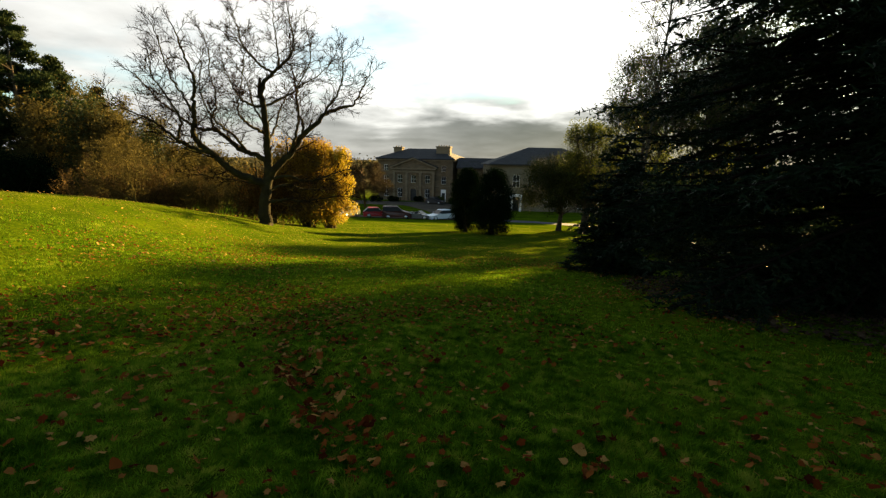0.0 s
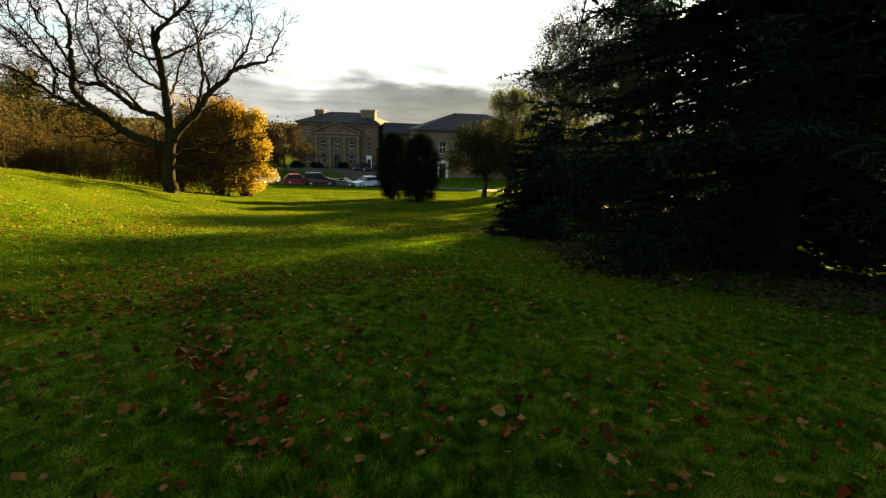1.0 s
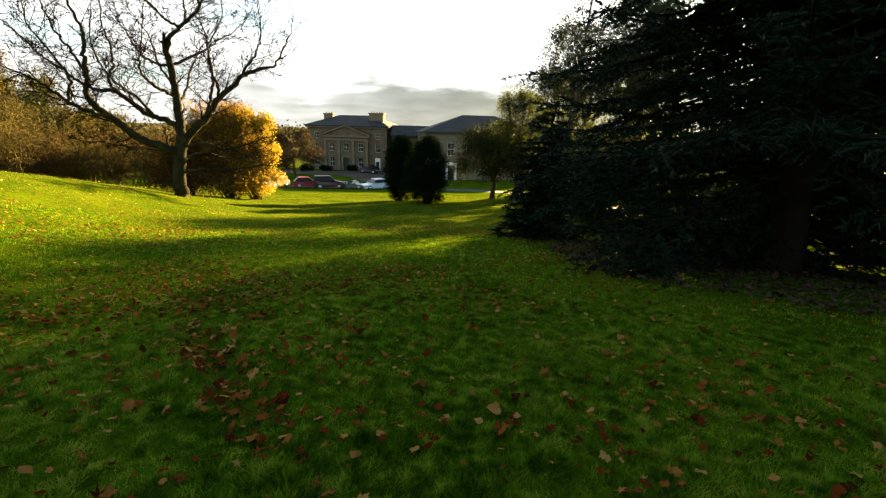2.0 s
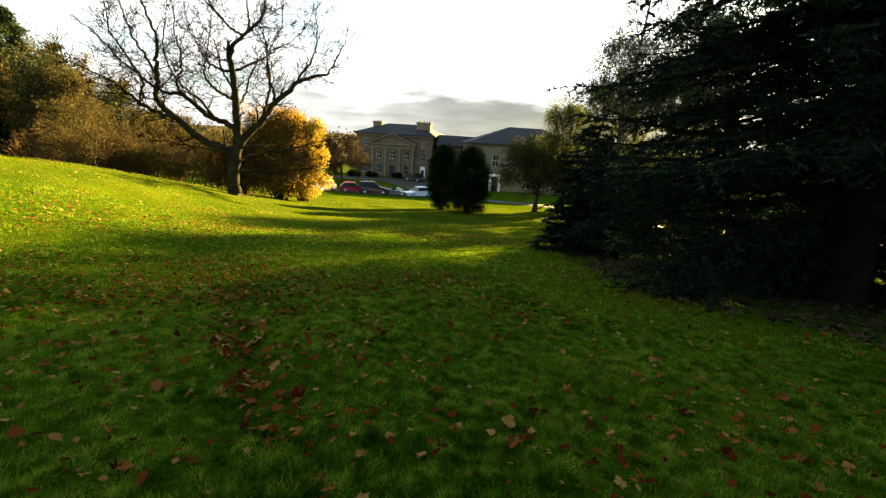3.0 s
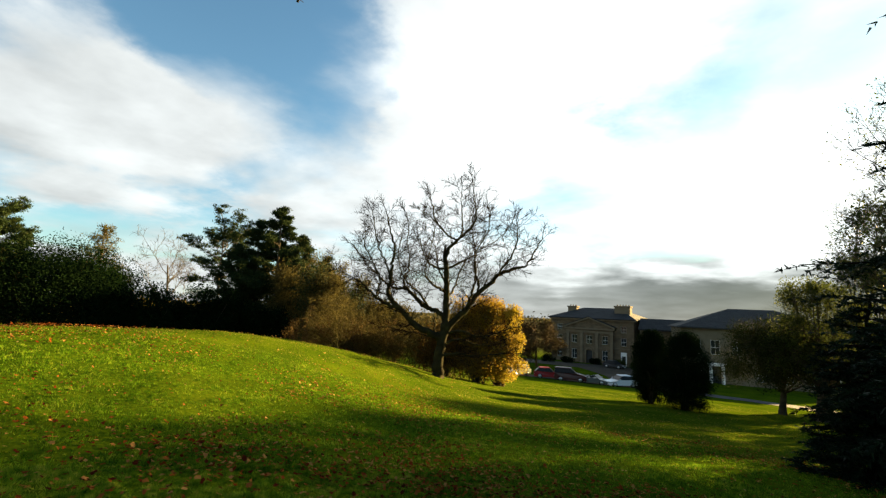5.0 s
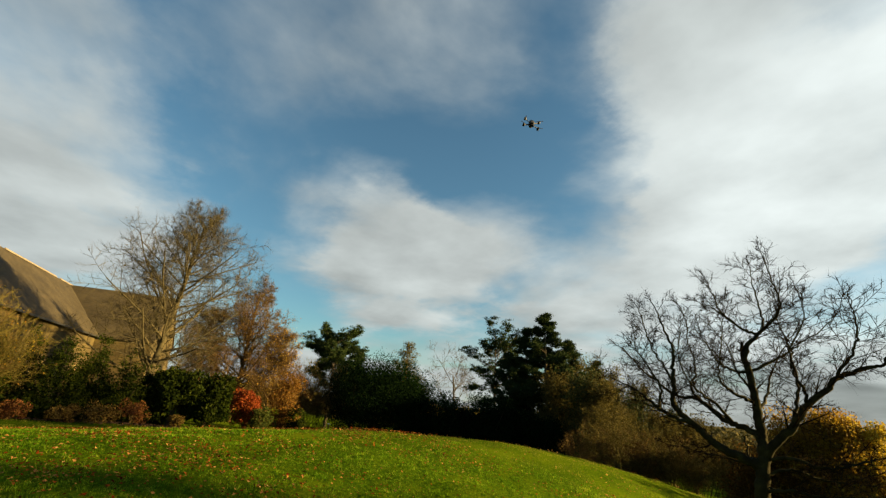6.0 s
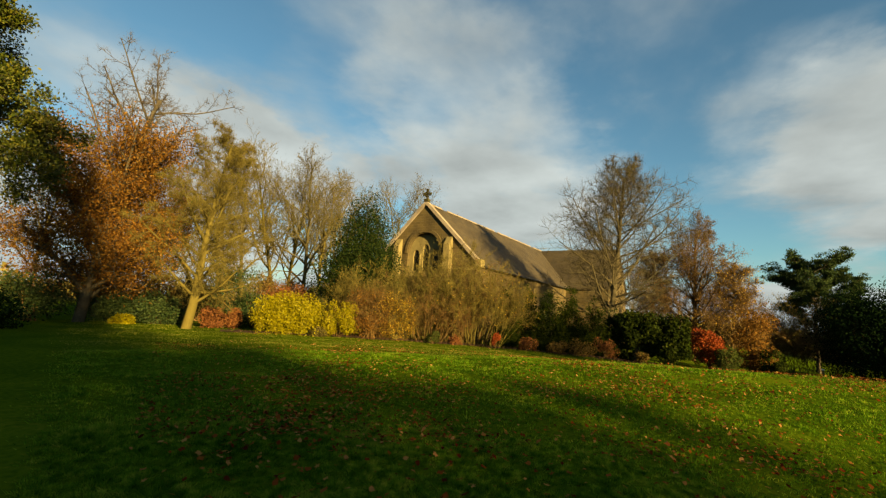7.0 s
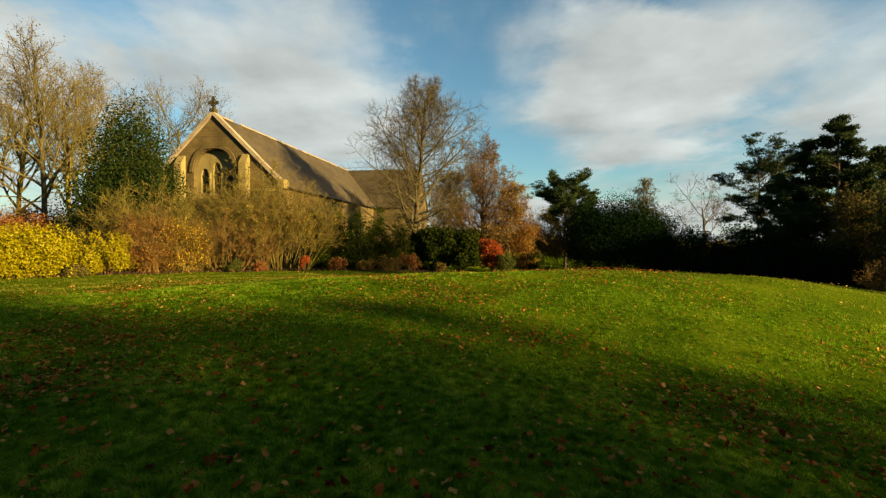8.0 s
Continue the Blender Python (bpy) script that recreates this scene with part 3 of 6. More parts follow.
def habit(levels=4, kids=(9, 6, 5, 4), ratio=0.55, angle=0.75, wander=0.10, lift=0.04, taper=0.35, slim=0.55, thin=0.006, bare=0.3, seg=(8, 6, 4, 3, 2), point=0.45, egg=False):
    ratio = ratio if isinstance(ratio, tuple) else (ratio,)
    return dict(levels=levels, kids=kids, ratio=ratio, angle=angle, wander=wander, lift=lift, taper=taper, slim=slim, thin=thin, bare=bare, seg=seg, point=point, egg=egg)


def bearing(x, y):
    return math.degrees(math.atan2(-x, y))


def make_tree(name, side, far, tall, spec, wood, label, seed, leaf=None, leaves=0, leaf_size=0.1, spread=0.25, lean=0.0, trunk_r=None, stems=1, sink=0.1, category="tree", group="", share=1.0, shoots=3, shoot=0.42, shoot_w=0.011):
    """A broadleaved tree: a trunk with all its limbs and, where it has leaves, a crown of single leaves round the twigs."""
    rng = np.random.default_rng(seed)
    x, y = polar(side, far)
    ob = thing(name, x, y, height(x, y) - sink, label, category, group)
    g, tips = Geo(), []
    g.fine = Geo()
    r = trunk_r or tall * 0.02
    g.limbs = [] if r > 0.25 else None
    for s in range(stems):
        d = unit(np.array([rng.normal() * 0.05 + lean * math.cos(radians(side)), rng.normal() * 0.05 + lean * math.sin(radians(side)), 1.0]))
        if stems > 1:
            d = unit(turned(UP, rng.uniform(0.10, 0.38), s * 6.28 / stems + rng.uniform(-0.4, 0.4)))
        grow(g, np.array([rng.normal() * 0.12 * (stems > 1), rng.normal() * 0.12 * (stems > 1), 0.0]), d, tall * 0.85 * rng.uniform(0.85, 1.1) if stems > 1 else tall * 0.85, r, 0, spec, rng, tips)
    if shoots:
        haze(g.fine, tips, shoots, shoot, shoot_w, rng)
    part("trunk", g, wood, ob)
    for limb in g.limbs or ():
        part("limb", limb, wood, ob)
    part("branchwork", g.fine, wood, ob)
    if leaf is not None:
        t = np.array([q for q, _ in tips])
        if share < 1:
            t = t[t[:, 2] < tall * share]
        pick = t[rng.integers(0, len(t), leaves)] + rng.normal(size=(leaves, 3)) * spread
        c = Geo()
        c.leaves(pick, leaf_size, rng, facing=np.array([0, 0, 0.6]))
        part("crown", c, leaf, ob)
    return ob


def lobes(n, rng, w, d, h):
    """Round clumps that together fill a mound: centres and radii."""
    a = rng.uniform(0, 6.283, n)
    t = np.sqrt(rng.uniform(0, 1, n)) * 0.72
    z = rng.uniform(0.18, 0.80, n)
    shrink = np.sqrt(np.clip(1 - (z - 0.25) ** 2 * 1.5, 0.1, 1))
    c = np.stack([np.cos(a) * t * w * shrink, np.sin(a) * t * d * shrink, z * h], 1)
    return c, rng.uniform(0.22, 0.42, n) * min(w, h)


def make_bush(name, side, far, wide, deep, tall, leaf, label, seed, leaves=7000, leaf_size=0.11, clumps=26, stem=TWIG, stems=14, category="shrub", group="", sink=0.05, form="mound", inner=0.35, twigs=0, lifted=0.0, clump=1.0):
    """A shrub: stems, and leaves gathered on many uneven clumps."""
    rng = np.random.default_rng(seed)
    x, y = polar(side, far)
    ob = thing(name, x, y, height(x, y) - sink, label, category, group, turn=side)
    c, r = lobes(clumps, rng, wide / 2, deep / 2, tall)
    if form == "column":
        # an egg that narrows to a short foot, roughened by upright plumes
        z = rng.uniform(0.07, 1.0, clumps)
        girth = np.clip(np.sin(np.pi * np.clip(z * 0.80 + 0.13, 0, 1)) ** 0.62, 0.15, 1)
        a = rng.uniform(0, 6.28, clumps)
        t = rng.uniform(0.1, 0.80, clumps) ** 0.7 * girth
        c = np.stack([np.cos(a) * t * wide / 2, np.sin(a) * t * deep / 2, z * tall * 0.95], 1)
        r = wide * 0.5 * rng.uniform(0.20, 0.34, clumps) * (0.55 + 0.45 * girth)
    elif form == "spire":
        z = 1 - np.sqrt(rng.uniform(0.0, 1.0, clumps)) * 0.99
        a = rng.uniform(0, 6.28, clumps)
        girth = (1 - z) ** 0.7 + 0.03
        t = rng.uniform(0.25, 0.85, clumps) * girth
        c = np.stack([np.cos(a) * t * wide / 2, np.sin(a) * t * deep / 2, z * tall * 0.97], 1)
        r = wide * 0.5 * (0.14 + 0.27 * girth) * rng.uniform(0.7, 1.2, clumps)
    elif form == "cone":
        z = 1 - np.sqrt(1 - rng.uniform(0.0, 0.995, clumps))
        a = rng.uniform(0, 6.28, clumps)
        t = rng.uniform(0.25, 0.85, clumps) * (1.0 - z)
        c = np.stack([np.cos(a) * t * wide / 2, np.sin(a) * t * deep / 2, z * tall * 0.95], 1)
        r = wide * 0.5 * (0.13 + 0.22 * (1 - z)) * rng.uniform(0.7, 1.2, clumps)
    c[:, 2] += lifted
    r = r * clump
    g = Geo()
    bole = lifted * 1.15 if lifted > 1.0 else 0.0
    if bole:
        g.tube([(0.0, 0.0, -0.1), (0.05, 0.03, bole * 0.4), (0.16, 0.08, bole)], [0.05 * tall, 0.036 * tall, 0.03 * tall], 9)
    for k in range(stems):
        end = c[rng.integers(0, clumps)]
        mid = end * [0.35, 0.35, 0.55] + rng.normal(size=3) * 0.08
        foot = np.array([0.16, 0.08, bole * 0.96]) if bole else np.array([rng.normal() * 0.08 * wide * 0.5, rng.normal() * 0.08 * deep * 0.5, 0])
        g.tube([foot, mid if not bole else foot * 0.5 + end * 0.5 + rng.normal(size=3) * 0.1 + UP * 0.15,  end, end + unit(end - mid) * r.mean() * 0.9], [0.02 + 0.008 * tall, 0.015 + 0.004 * tall, 0.012, 0.005], 4)
    if twigs:
        k = rng.integers(0, clumps, twigs)
        way = rng.normal(size=(twigs, 3)) + [0, 0, 0.9]
        way /= np.linalg.norm(way, axis=1, keepdims=True)
        g.blades(c[k] * [1, 1, 0.9], way, float(r.mean()) * 2.3, 0.012, rng)
    part("branchwork", g, stem, ob)
    if leaves:
        k = rng.choice(clumps, leaves, p=r ** 2 / (r ** 2).sum())
        out = rng.normal(size=(leaves, 3))
        out /= np.linalg.norm(out, axis=1, keepdims=True)
        shell = 1 - inner * rng.random(leaves) ** 2 + rng.normal(size=leaves) * 0.07
        at = c[k] + out * (r[k] * shell)[:, None]
        keep = at[:, 2] > 0.03
        lv = Geo()
        lv.leaves(at[keep], leaf_size, rng, facing=out[keep] * 0.8)
        part("crown", lv, leaf, ob)
    return ob


def make_thicket(name, side, far, wide, tall, wood, label, seed, stems=60, levels=2, leaf=None, leaves=0, leaf_size=0.09, deep=2.0, category="shrub", group="", lift=0.03, r=0.02):
    """A leafless or thinly leaved shrub of many stems that fan from the ground and fork into twigs."""
    rng = np.random.default_rng(seed)
    x, y = polar(side, far)
    ob = thing(name, x, y, height(x, y) - 0.05, label, category, group, turn=side)
    g, tips = Geo(), []
    spec = habit(levels=levels, kids=(6, 4, 3), ratio=0.5, angle=0.6, wander=0.13, lift=lift, taper=0.3, thin=0.006, bare=0.3, seg=(6, 4, 3))
    for k in range(stems):
        u = rng.uniform(-1, 1)
        p = np.array([u * wide * 0.33, rng.uniform(-1, 1) * deep * 0.33, 0])
        d = unit(np.array([u * 0.55 + rng.normal() * 0.25, rng.normal() * 0.3, 1.0]))
        grow(g, p, d, tall * rng.uniform(0.6, 1.05) * (1 - 0.25 * u * u), r * rng.uniform(0.6, 1.3), 0, spec, rng, tips)
    haze(g, tips, 4, 0.40, 0.012, rng)
    part("branchwork", g, wood, ob)
    if leaf is not None:
        t = np.array([q for q, _ in tips])
        lv = Geo()
        lv.leaves(t[rng.integers(0, len(t), leaves)] + rng.normal(size=(leaves, 3)) * 0.1, leaf_size, rng)
        part("crown", lv, leaf, ob)
    return ob


def make_pine(name, side, far, tall, wide, label, seed, bare=0.35, flat=False, group="", needles=PINE, per=32, bough=1.0, bark=BARK, size=0.24, lean=0.0):
    """A pine: bare trunk, level boughs, needles in tufts at the twig ends."""
    rng = np.random.default_rng(seed)
    x, y = polar(side, far)
    ob = thing(name, x, y, height(x, y) - 0.1, label, "tree", group)
    g, tufts = Geo(), []
    n = 12
    line = [np.array([lean * tall * k / n * math.cos(radians(side)) + rng.normal() * 0.05, lean * tall * k / n * math.sin(radians(side)) + rng.normal() * 0.05, tall * k / n * 0.97]) for k in range(n + 1)]
    line[0][:2] = 0
    g.tube(line, np.linspace(tall * 0.019, 0.03, n + 1), 8)
    count = int(tall * 4.6 * (1 - bare) * bough)
    for k in range(count):
        f = bare + (1 - bare) * (k + rng.random()) / count
        h = (f - bare) / (1 - bare)
        reach = wide / 2 * ((0.55 + 0.45 * math.sin(h * 2.6)) if flat else (1.0 - 0.90 * h) * (0.75 + 0.25 * math.sin(h * 3))) * rng.uniform(0.55, 1.15)
        i = min(int(f * n), n - 1)
        p = line[i] + (line[i + 1] - line[i]) * (f * n - i)
        a = rng.uniform(0, 6.283)
        d = np.array([math.cos(a), math.sin(a), rng.uniform(-0.1, 0.25) + 0.35 * h])
        q, pts = p, [p]
        for _ in range(4):
            d = unit(d + rng.normal(size=3) * 0.12 + UP * 0.07)
            q = q + d * reach / 4
            pts.append(q)
        g.tube(pts, np.linspace(0.02 + reach * 0.016, 0.012, 5), 4)
        for _ in range(int(7 + reach * 6)):
            s = rng.uniform(0.35, 1.0) * 4
            i2 = min(int(s), 3)
            o = pts[i2] + (pts[i2 + 1] - pts[i2]) * (s - i2)
            w = unit(turned(d, rng.uniform(0.3, 1.1), rng.uniform(0, 6.28)) * [1, 1, 0.5] + UP * 0.25)
            e = o + w * reach * rng.uniform(0.12, 0.3)
            g.tube([o, e], [0.012, 0.006], 3)
            tufts.append(e)
        tufts.append(q)
    part("trunk", g, bark, ob)
    t = np.repeat(np.array(tufts), per, axis=0)
    way = rng.normal(size=t.shape) + [0, 0, 0.5]
    way /= np.linalg.norm(way, axis=1, keepdims=True)
    c = Geo()
    c.blades(t + rng.normal(size=t.shape) * [size * 0.8, size * 0.8, size * 0.3], way, size, 0.085, rng)
    part("crown", c, needles, ob)
    return ob


def make_spruce(name, x, y, tall, reach, label, seed, needles, low=0.5, step=0.30, around=6, per=13, category="tree", fan=1.0, clear=0.0, open_side=0.0):
    """A spruce: whorls of drooping boughs that carry flat sprays of twigs, each set with short needles."""
    rng = np.random.default_rng(seed)
    ob = thing(name, x, y, height(x, y) - 0.15, label, category)
    g, wood, roots, ways = Geo(), Geo(), [], []
    n = 14
    line = [np.array([rng.normal() * 0.05 + 0.035 * tall * k / n, rng.normal() * 0.05, tall * k / n]) for k in range(n + 1)]
    line[0][:2] = 0
    rad = np.linspace(tall * 0.024, 0.03, n + 1)
    rad[0] *= 1.45
    wood.tube(line, rad, 12)
    h = low
    while h < tall * 0.98:
        f = h / tall
        for k in range(around):
            a = rng.uniform(0, 6.283)
            if h < clear and math.cos(a - open_side) > 0.6:
                continue
            # long low skirts, thinner where the bole shows
            ln = reach * (1 - f) ** 0.75 * rng.uniform(0.5, 1.06 if h > 2.5 else 0.9) * min(1.0, 0.74 + 0.08 * h)
            i = min(int(f * n), n - 1)
            p = line[i] + (line[i + 1] - line[i]) * (f * n - i)
            d = unit(np.array([math.cos(a), math.sin(a), 0.14 - 0.30 * (1 - f) + rng.normal() * 0.16]))
            pts, q, m = [p], p, 7
            for s in range(m):
                d = unit(d + rng.normal(size=3) * 0.05 + UP * (-0.05 if s < 4 else 0.09))
                q = q + d * ln / m
                pts.append(q)
            wood.tube(pts, np.linspace(0.018 + ln * 0.010, 0.008, m + 1), 4)
            flat = unit(np.cross(d, UP))
            for _ in range(int((6 + ln * 6.5) * fan * (1.05 - 0.9 * f))):
                s = (rng.uniform(0.15, 1.0) ** 1.15) * m
                i2 = min(int(s), m - 1)
                o = pts[i2] + (pts[i2 + 1] - pts[i2]) * (s - i2)
                w = unit(d * rng.uniform(0.5, 1.1) + flat * rng.choice([-1, 1]) * rng.uniform(0.5, 1.2) + UP * rng.uniform(-0.55, 0.10))
                tl = rng.uniform(0.35, 0.75) * (0.45 + 0.12 * ln)
                e = o + w * tl + UP * -0.05 * tl
                u = rng.uniform(0.05, 1.0, per)[:, None]
                roots.append(o + (e - o) * u)
                ways.append(np.tile(w, (per, 1)))
        h += step * (1.0 + 0.6 * f)
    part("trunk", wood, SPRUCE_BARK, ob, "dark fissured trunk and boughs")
    root, way = np.concatenate(roots), np.concatenate(ways)
    way = way * 0.8 + rng.normal(size=way.shape) * [0.55, 0.55, 0.35]
    way /= np.linalg.norm(way, axis=1, keepdims=True)
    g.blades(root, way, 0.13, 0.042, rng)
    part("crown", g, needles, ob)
    return ob


# the bare oak-like tree in the middle of the lawn
def make_bare_tree():
    rng = np.random.default_rng(11)
    x, y = polar(22.4, 26.6)
    ob = thing("bare_tree", x, y, height(x, y) - 0.1, "leafless spreading tree with a forked dark trunk on the lawn", "tree")
    right, away = np.array([math.cos(radians(22.4)), math.sin(radians(22.4)), 0]), np.array([-math.sin(radians(22.4)), math.cos(radians(22.4)), 0])
    fine = habit(levels=2, kids=(7, 4), ratio=(0.5, 0.5), angle=0.74, wander=0.055, lift=0.012, taper=0.3, slim=0.6, thin=0.010, bare=0.18, seg=(5, 3, 2))

    def limb(r0, r1, twigs, twig_len, *places):
        g, tw, tips = Geo(), Geo(), []
        q = np.array(places)
        r0, r1, twigs = r0 * (0.82 if r0 < 0.2 else 0.95), r1 * 0.85, int(twigs * 1.55)
        t = np.linspace(0, len(q) - 1, (len(q) - 1) * 6 + 1)
        u, h, v = (smooth_line(q[:, k], t) for k in range(3))
        pts = u[:, None] * right + v[:, None] * away + h[:, None] * UP
        pts[1:-1] += rng.normal(size=(len(pts) - 2, 3)) * 0.028
        rad = r1 + (r0 - r1) * (1 - np.linspace(0, 1, len(pts))) ** 1.15
        g.tube(pts, rad, 9 if r0 > 0.15 else 6)
        spin = rng.uniform(0, 6.28)
        for k in range(twigs):
            f = 0.16 + 0.84 * (k + rng.random()) / twigs
            i = min(int(f * (len(pts) - 1)), len(pts) - 2)
            spin += 2.4
            way = turned(unit(pts[i + 1] - pts[i]), rng.uniform(0.5, 1.15), spin)
            grow(tw, pts[i], unit(way * [1, 1, 0.65] + UP * 0.12), twig_len * rng.uniform(0.5, 1.3) * (1.15 - 0.5 * f), max(0.012, rad[i] * 0.26), 0, fine, rng, tips)
        grow(tw, pts[-1], unit(pts[-1] - pts[-2]), twig_len * 0.5, r1, 0, fine, rng, tips)
        wood = part("limb" if r0 < 0.20 else "trunk", g, MOSSY, ob)
        if twigs:
            haze(tw, tips, 1, 0.40, 0.009, rng)
            tagged(part("branchwork", tw, SHOOT, wood), "dark fine twigs", kind="stuff")

    limb(0.40, 0.31, 0, 0.1, (0.10, -0.1, 0), (0.10, 0.35, 0), (0.04, 0.91, 0), (0.17, 1.78, 0), (0.30, 2.65, 0))
    limb(0.28, 0.17, 4, 1.4, (0.30, 2.5, 0), (0.41, 3.4, 0.1), (0.40, 4.43, 0.1), (0.34, 5.79, 0.1), (0.17, 7.26, 0.1))
    # the leader and its forks
    limb(0.16, 0.025, 13, 1.7, (0.17, 7.19, 0.1), (0.48, 7.88, 0.1), (1.03, 8.40, 0), (1.69, 9.04, -0.2), (1.96, 9.73, -0.3), (1.79, 10.96, -0.3), (1.66, 12.1, -0.3))
    limb(0.08, 0.022, 10, 1.5, (1.12, 8.51, 0), (1.20, 9.45, 0.5), (1.06, 10.71, 0.9), (1.07, 11.93, 1.0))
    limb(0.09, 0.022, 10, 1.5, (0.96, 8.30, 0), (0.25, 8.64, 0.5), (-0.49, 9.67, 1.0), (-0.83, 10.85, 1.3), (-1.00, 11.5, 1.3))
    limb(0.06, 0.02, 7, 1.2, (0.0, 9.0, 0.7), (-0.92, 9.96, 1.2), (-1.73, 10.51, 1.6))
    limb(0.10, 0.022, 11, 1.5, (0.31, 6.46, 0.1), (1.12, 6.97, 0.6), (1.92, 7.45, 1.0), (2.63, 8.06, 1.3), (3.59, 8.76, 1.5), (4.44, 9.88, 1.5))
    limb(0.09, 0.022, 9, 1.5, (0.24, 6.46, 0.1), (-0.53, 6.54, -0.6), (-0.94, 6.83, -1.2), (-1.14, 7.39, -1.6), (-1.44, 8.18, -1.8))
    limb(0.11, 0.022, 11, 1.5, (0.26, 5.10, 0), (-0.28, 5.33, -0.7), (-0.80, 5.71, -1.3), (-0.90, 6.21, -1.7), (-0.70, 7.10, -2.1), (-0.43, 8.6, -2.4))
    limb(0.10, 0.022, 11, 1.6, (0.38, 4.6, 0.1), (0.9, 5.6, 1.5), (1.5, 7.2, 2.5), (2.6, 8.9, 3.1))
    limb(0.09, 0.022, 10, 1.6, (0.36, 5.4, 0.1), (-0.2, 6.6, 1.4), (-0.5, 8.0, 2.4), (-1.3, 9.4, 3.0))
    # the limb that sweeps up on the house side
    limb(0.22, 0.03, 15, 1.6, (0.34, 2.55, 0), (0.91, 3.40, -0.3), (1.58, 4.11, -0.6), (2.18, 5.00, -0.9), (2.93, 5.69, -1.0), (3.44, 6.24, -1.0), (4.44, 6.61, -0.9), (5.01, 6.85, -0.8), (5.56, 7.76, -0.7), (6.00, 8.63, -0.6))
    limb(0.11, 0.022, 12, 1.5, (1.65, 4.2, -0.6), (1.89, 5.11, -0.2), (2.09, 5.98, 0.4), (2.11, 7.00, 0.9), (2.05, 8.10, 1.3), (1.86, 9.47, 1.6), (2.12, 10.5, 1.6))
    limb(0.10, 0.022, 11, 1.5, (2.15, 4.96, -0.9), (2.18, 5.63, -1.3), (1.94, 6.13, -1.6), (1.90, 7.31, -1.8), (2.52, 8.41, -2.0), (2.62, 9.49, -2.0))
    limb(0.10, 0.022, 11, 1.5, (3.05, 5.8, -1.0), (3.64, 6.65, -1.3), (4.03, 7.32, -1.5), (4.33, 8.16, -1.4), (4.41, 9.00, -1.2), (4.36, 9.8, -1.0))
    # the upper limb towards the wood
    limb(0.19, 0.03, 15, 1.5, (0.36, 3.5, 0), (-0.23, 3.92, 0.4), (-0.98, 4.20, 0.8), (-1.59, 4.70, 1.2), (-2.15, 5.18, 1.5), (-3.00, 5.26, 1.8), (-3.71, 5.62, 2.0), (-4.25, 6.18, 2.2), (-4.85, 6.62, 2.3), (-5.41, 7.30, 2.3), (-5.99, 8.01, 2.3))
    limb(0.10, 0.022, 12, 1.4, (-2.08, 5.15, 1.5), (-2.44, 5.71, 1.7), (-2.16, 6.48, 1.8), (-2.16, 7.28, 1.9), (-2.37, 8.18, 1.9), (-2.30, 9.30, 1.8), (-2.51, 10.2, 1.7))
    limb(0.10, 0.022, 11, 1.5, (-0.66, 4.07, 0.7), (-1.29, 4.92, 0.2), (-1.85, 5.37, -0.2), (-2.36, 6.09, -0.4), (-2.65, 7.20, -0.5), (-2.44, 8.51, -0.5))
    # the low limb towards the wood
    limb(0.23, 0.03, 14, 1.5, (0.21, 2.3, 0), (-0.57, 2.66, -0.4), (-1.37, 3.03, -0.7), (-2.06, 3.69, -0.9), (-2.85, 4.49, -1.0), (-3.05, 4.99, -1.1), (-2.90, 5.66, -1.2), (-2.86, 6.51, -1.3), (-2.75, 7.29, -1.4), (-2.96, 8.05, -1.4), (-3.27, 8.96, -1.4), (-3.47, 9.7, -1.3))
    limb(0.13, 0.022, 13, 1.5, (-2.33, 3.93, -0.9), (-3.09, 4.18, -1.3), (-3.75, 4.61, -1.6), (-4.37, 5.19, -1.7), (-5.11, 5.61, -1.7), (-6.3, 6.1, -1.6))
    limb(0.08, 0.022, 11, 1.3, (-2.93, 5.56, -1.2), (-3.27, 6.58, -1.0), (-3.71, 7.34, -0.8), (-4.02, 8.22, -0.6), (-4.26, 9.18, -0.5), (-4.45, 9.9, -0.5))
    limb(0.08, 0.022, 10, 1.4, (-3.69, 4.58, -1.6), (-3.38, 5.46, -2.2), (-3.80, 6.39, -2.6), (-4.23, 7.22, -2.8), (-4.31, 8.09, -2.8))
    # low level boughs
    limb(0.11, 0.02, 11, 1.2, (0.44, 2.6, 0), (1.27, 2.81, -0.5), (2.28, 2.57, -0.8), (3.27, 2.76, -0.9), (4.10, 3.10, -0.9), (5.4, 3.35, -0.8))
    limb(0.10, 0.02, 10, 1.2, (0.16, 1.26, 0), (0.99, 1.50, -0.7), (2.15, 1.44, -1.0), (3.47, 1.64, -1.1), (5.0, 1.67, -1.1))
    limb(0.09, 0.02, 10, 1.2, (0.30, 1.96, 0), (1.34, 2.25, 0.5), (2.69, 1.93, 0.9), (3.77, 2.19, 1.0), (4.9, 2.82, 1.0))
    limb(0.05, 0.02, 2, 0.8, (0.2, 1.55, 0), (1.00, 1.35, -0.6), (1.50, 1.05, -1.0))
    limb(0.08, 0.02, 9, 1.1, (0.1, 2.3, 0), (-0.67, 2.39, 0.9), (-1.69, 2.53, 1.4), (-2.71, 2.65, 1.6), (-3.9, 2.8, 1.6))
    limb(0.07, 0.05, 0, 0.3, (0.05, 1.9, 0.1), (-0.25, 2.75, 0.1), (-0.28, 3.54, 0.1))


make_bare_tree()

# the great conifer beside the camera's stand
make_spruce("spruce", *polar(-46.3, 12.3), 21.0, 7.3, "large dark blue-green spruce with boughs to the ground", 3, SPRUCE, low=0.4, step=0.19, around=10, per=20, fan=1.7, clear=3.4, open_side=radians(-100))

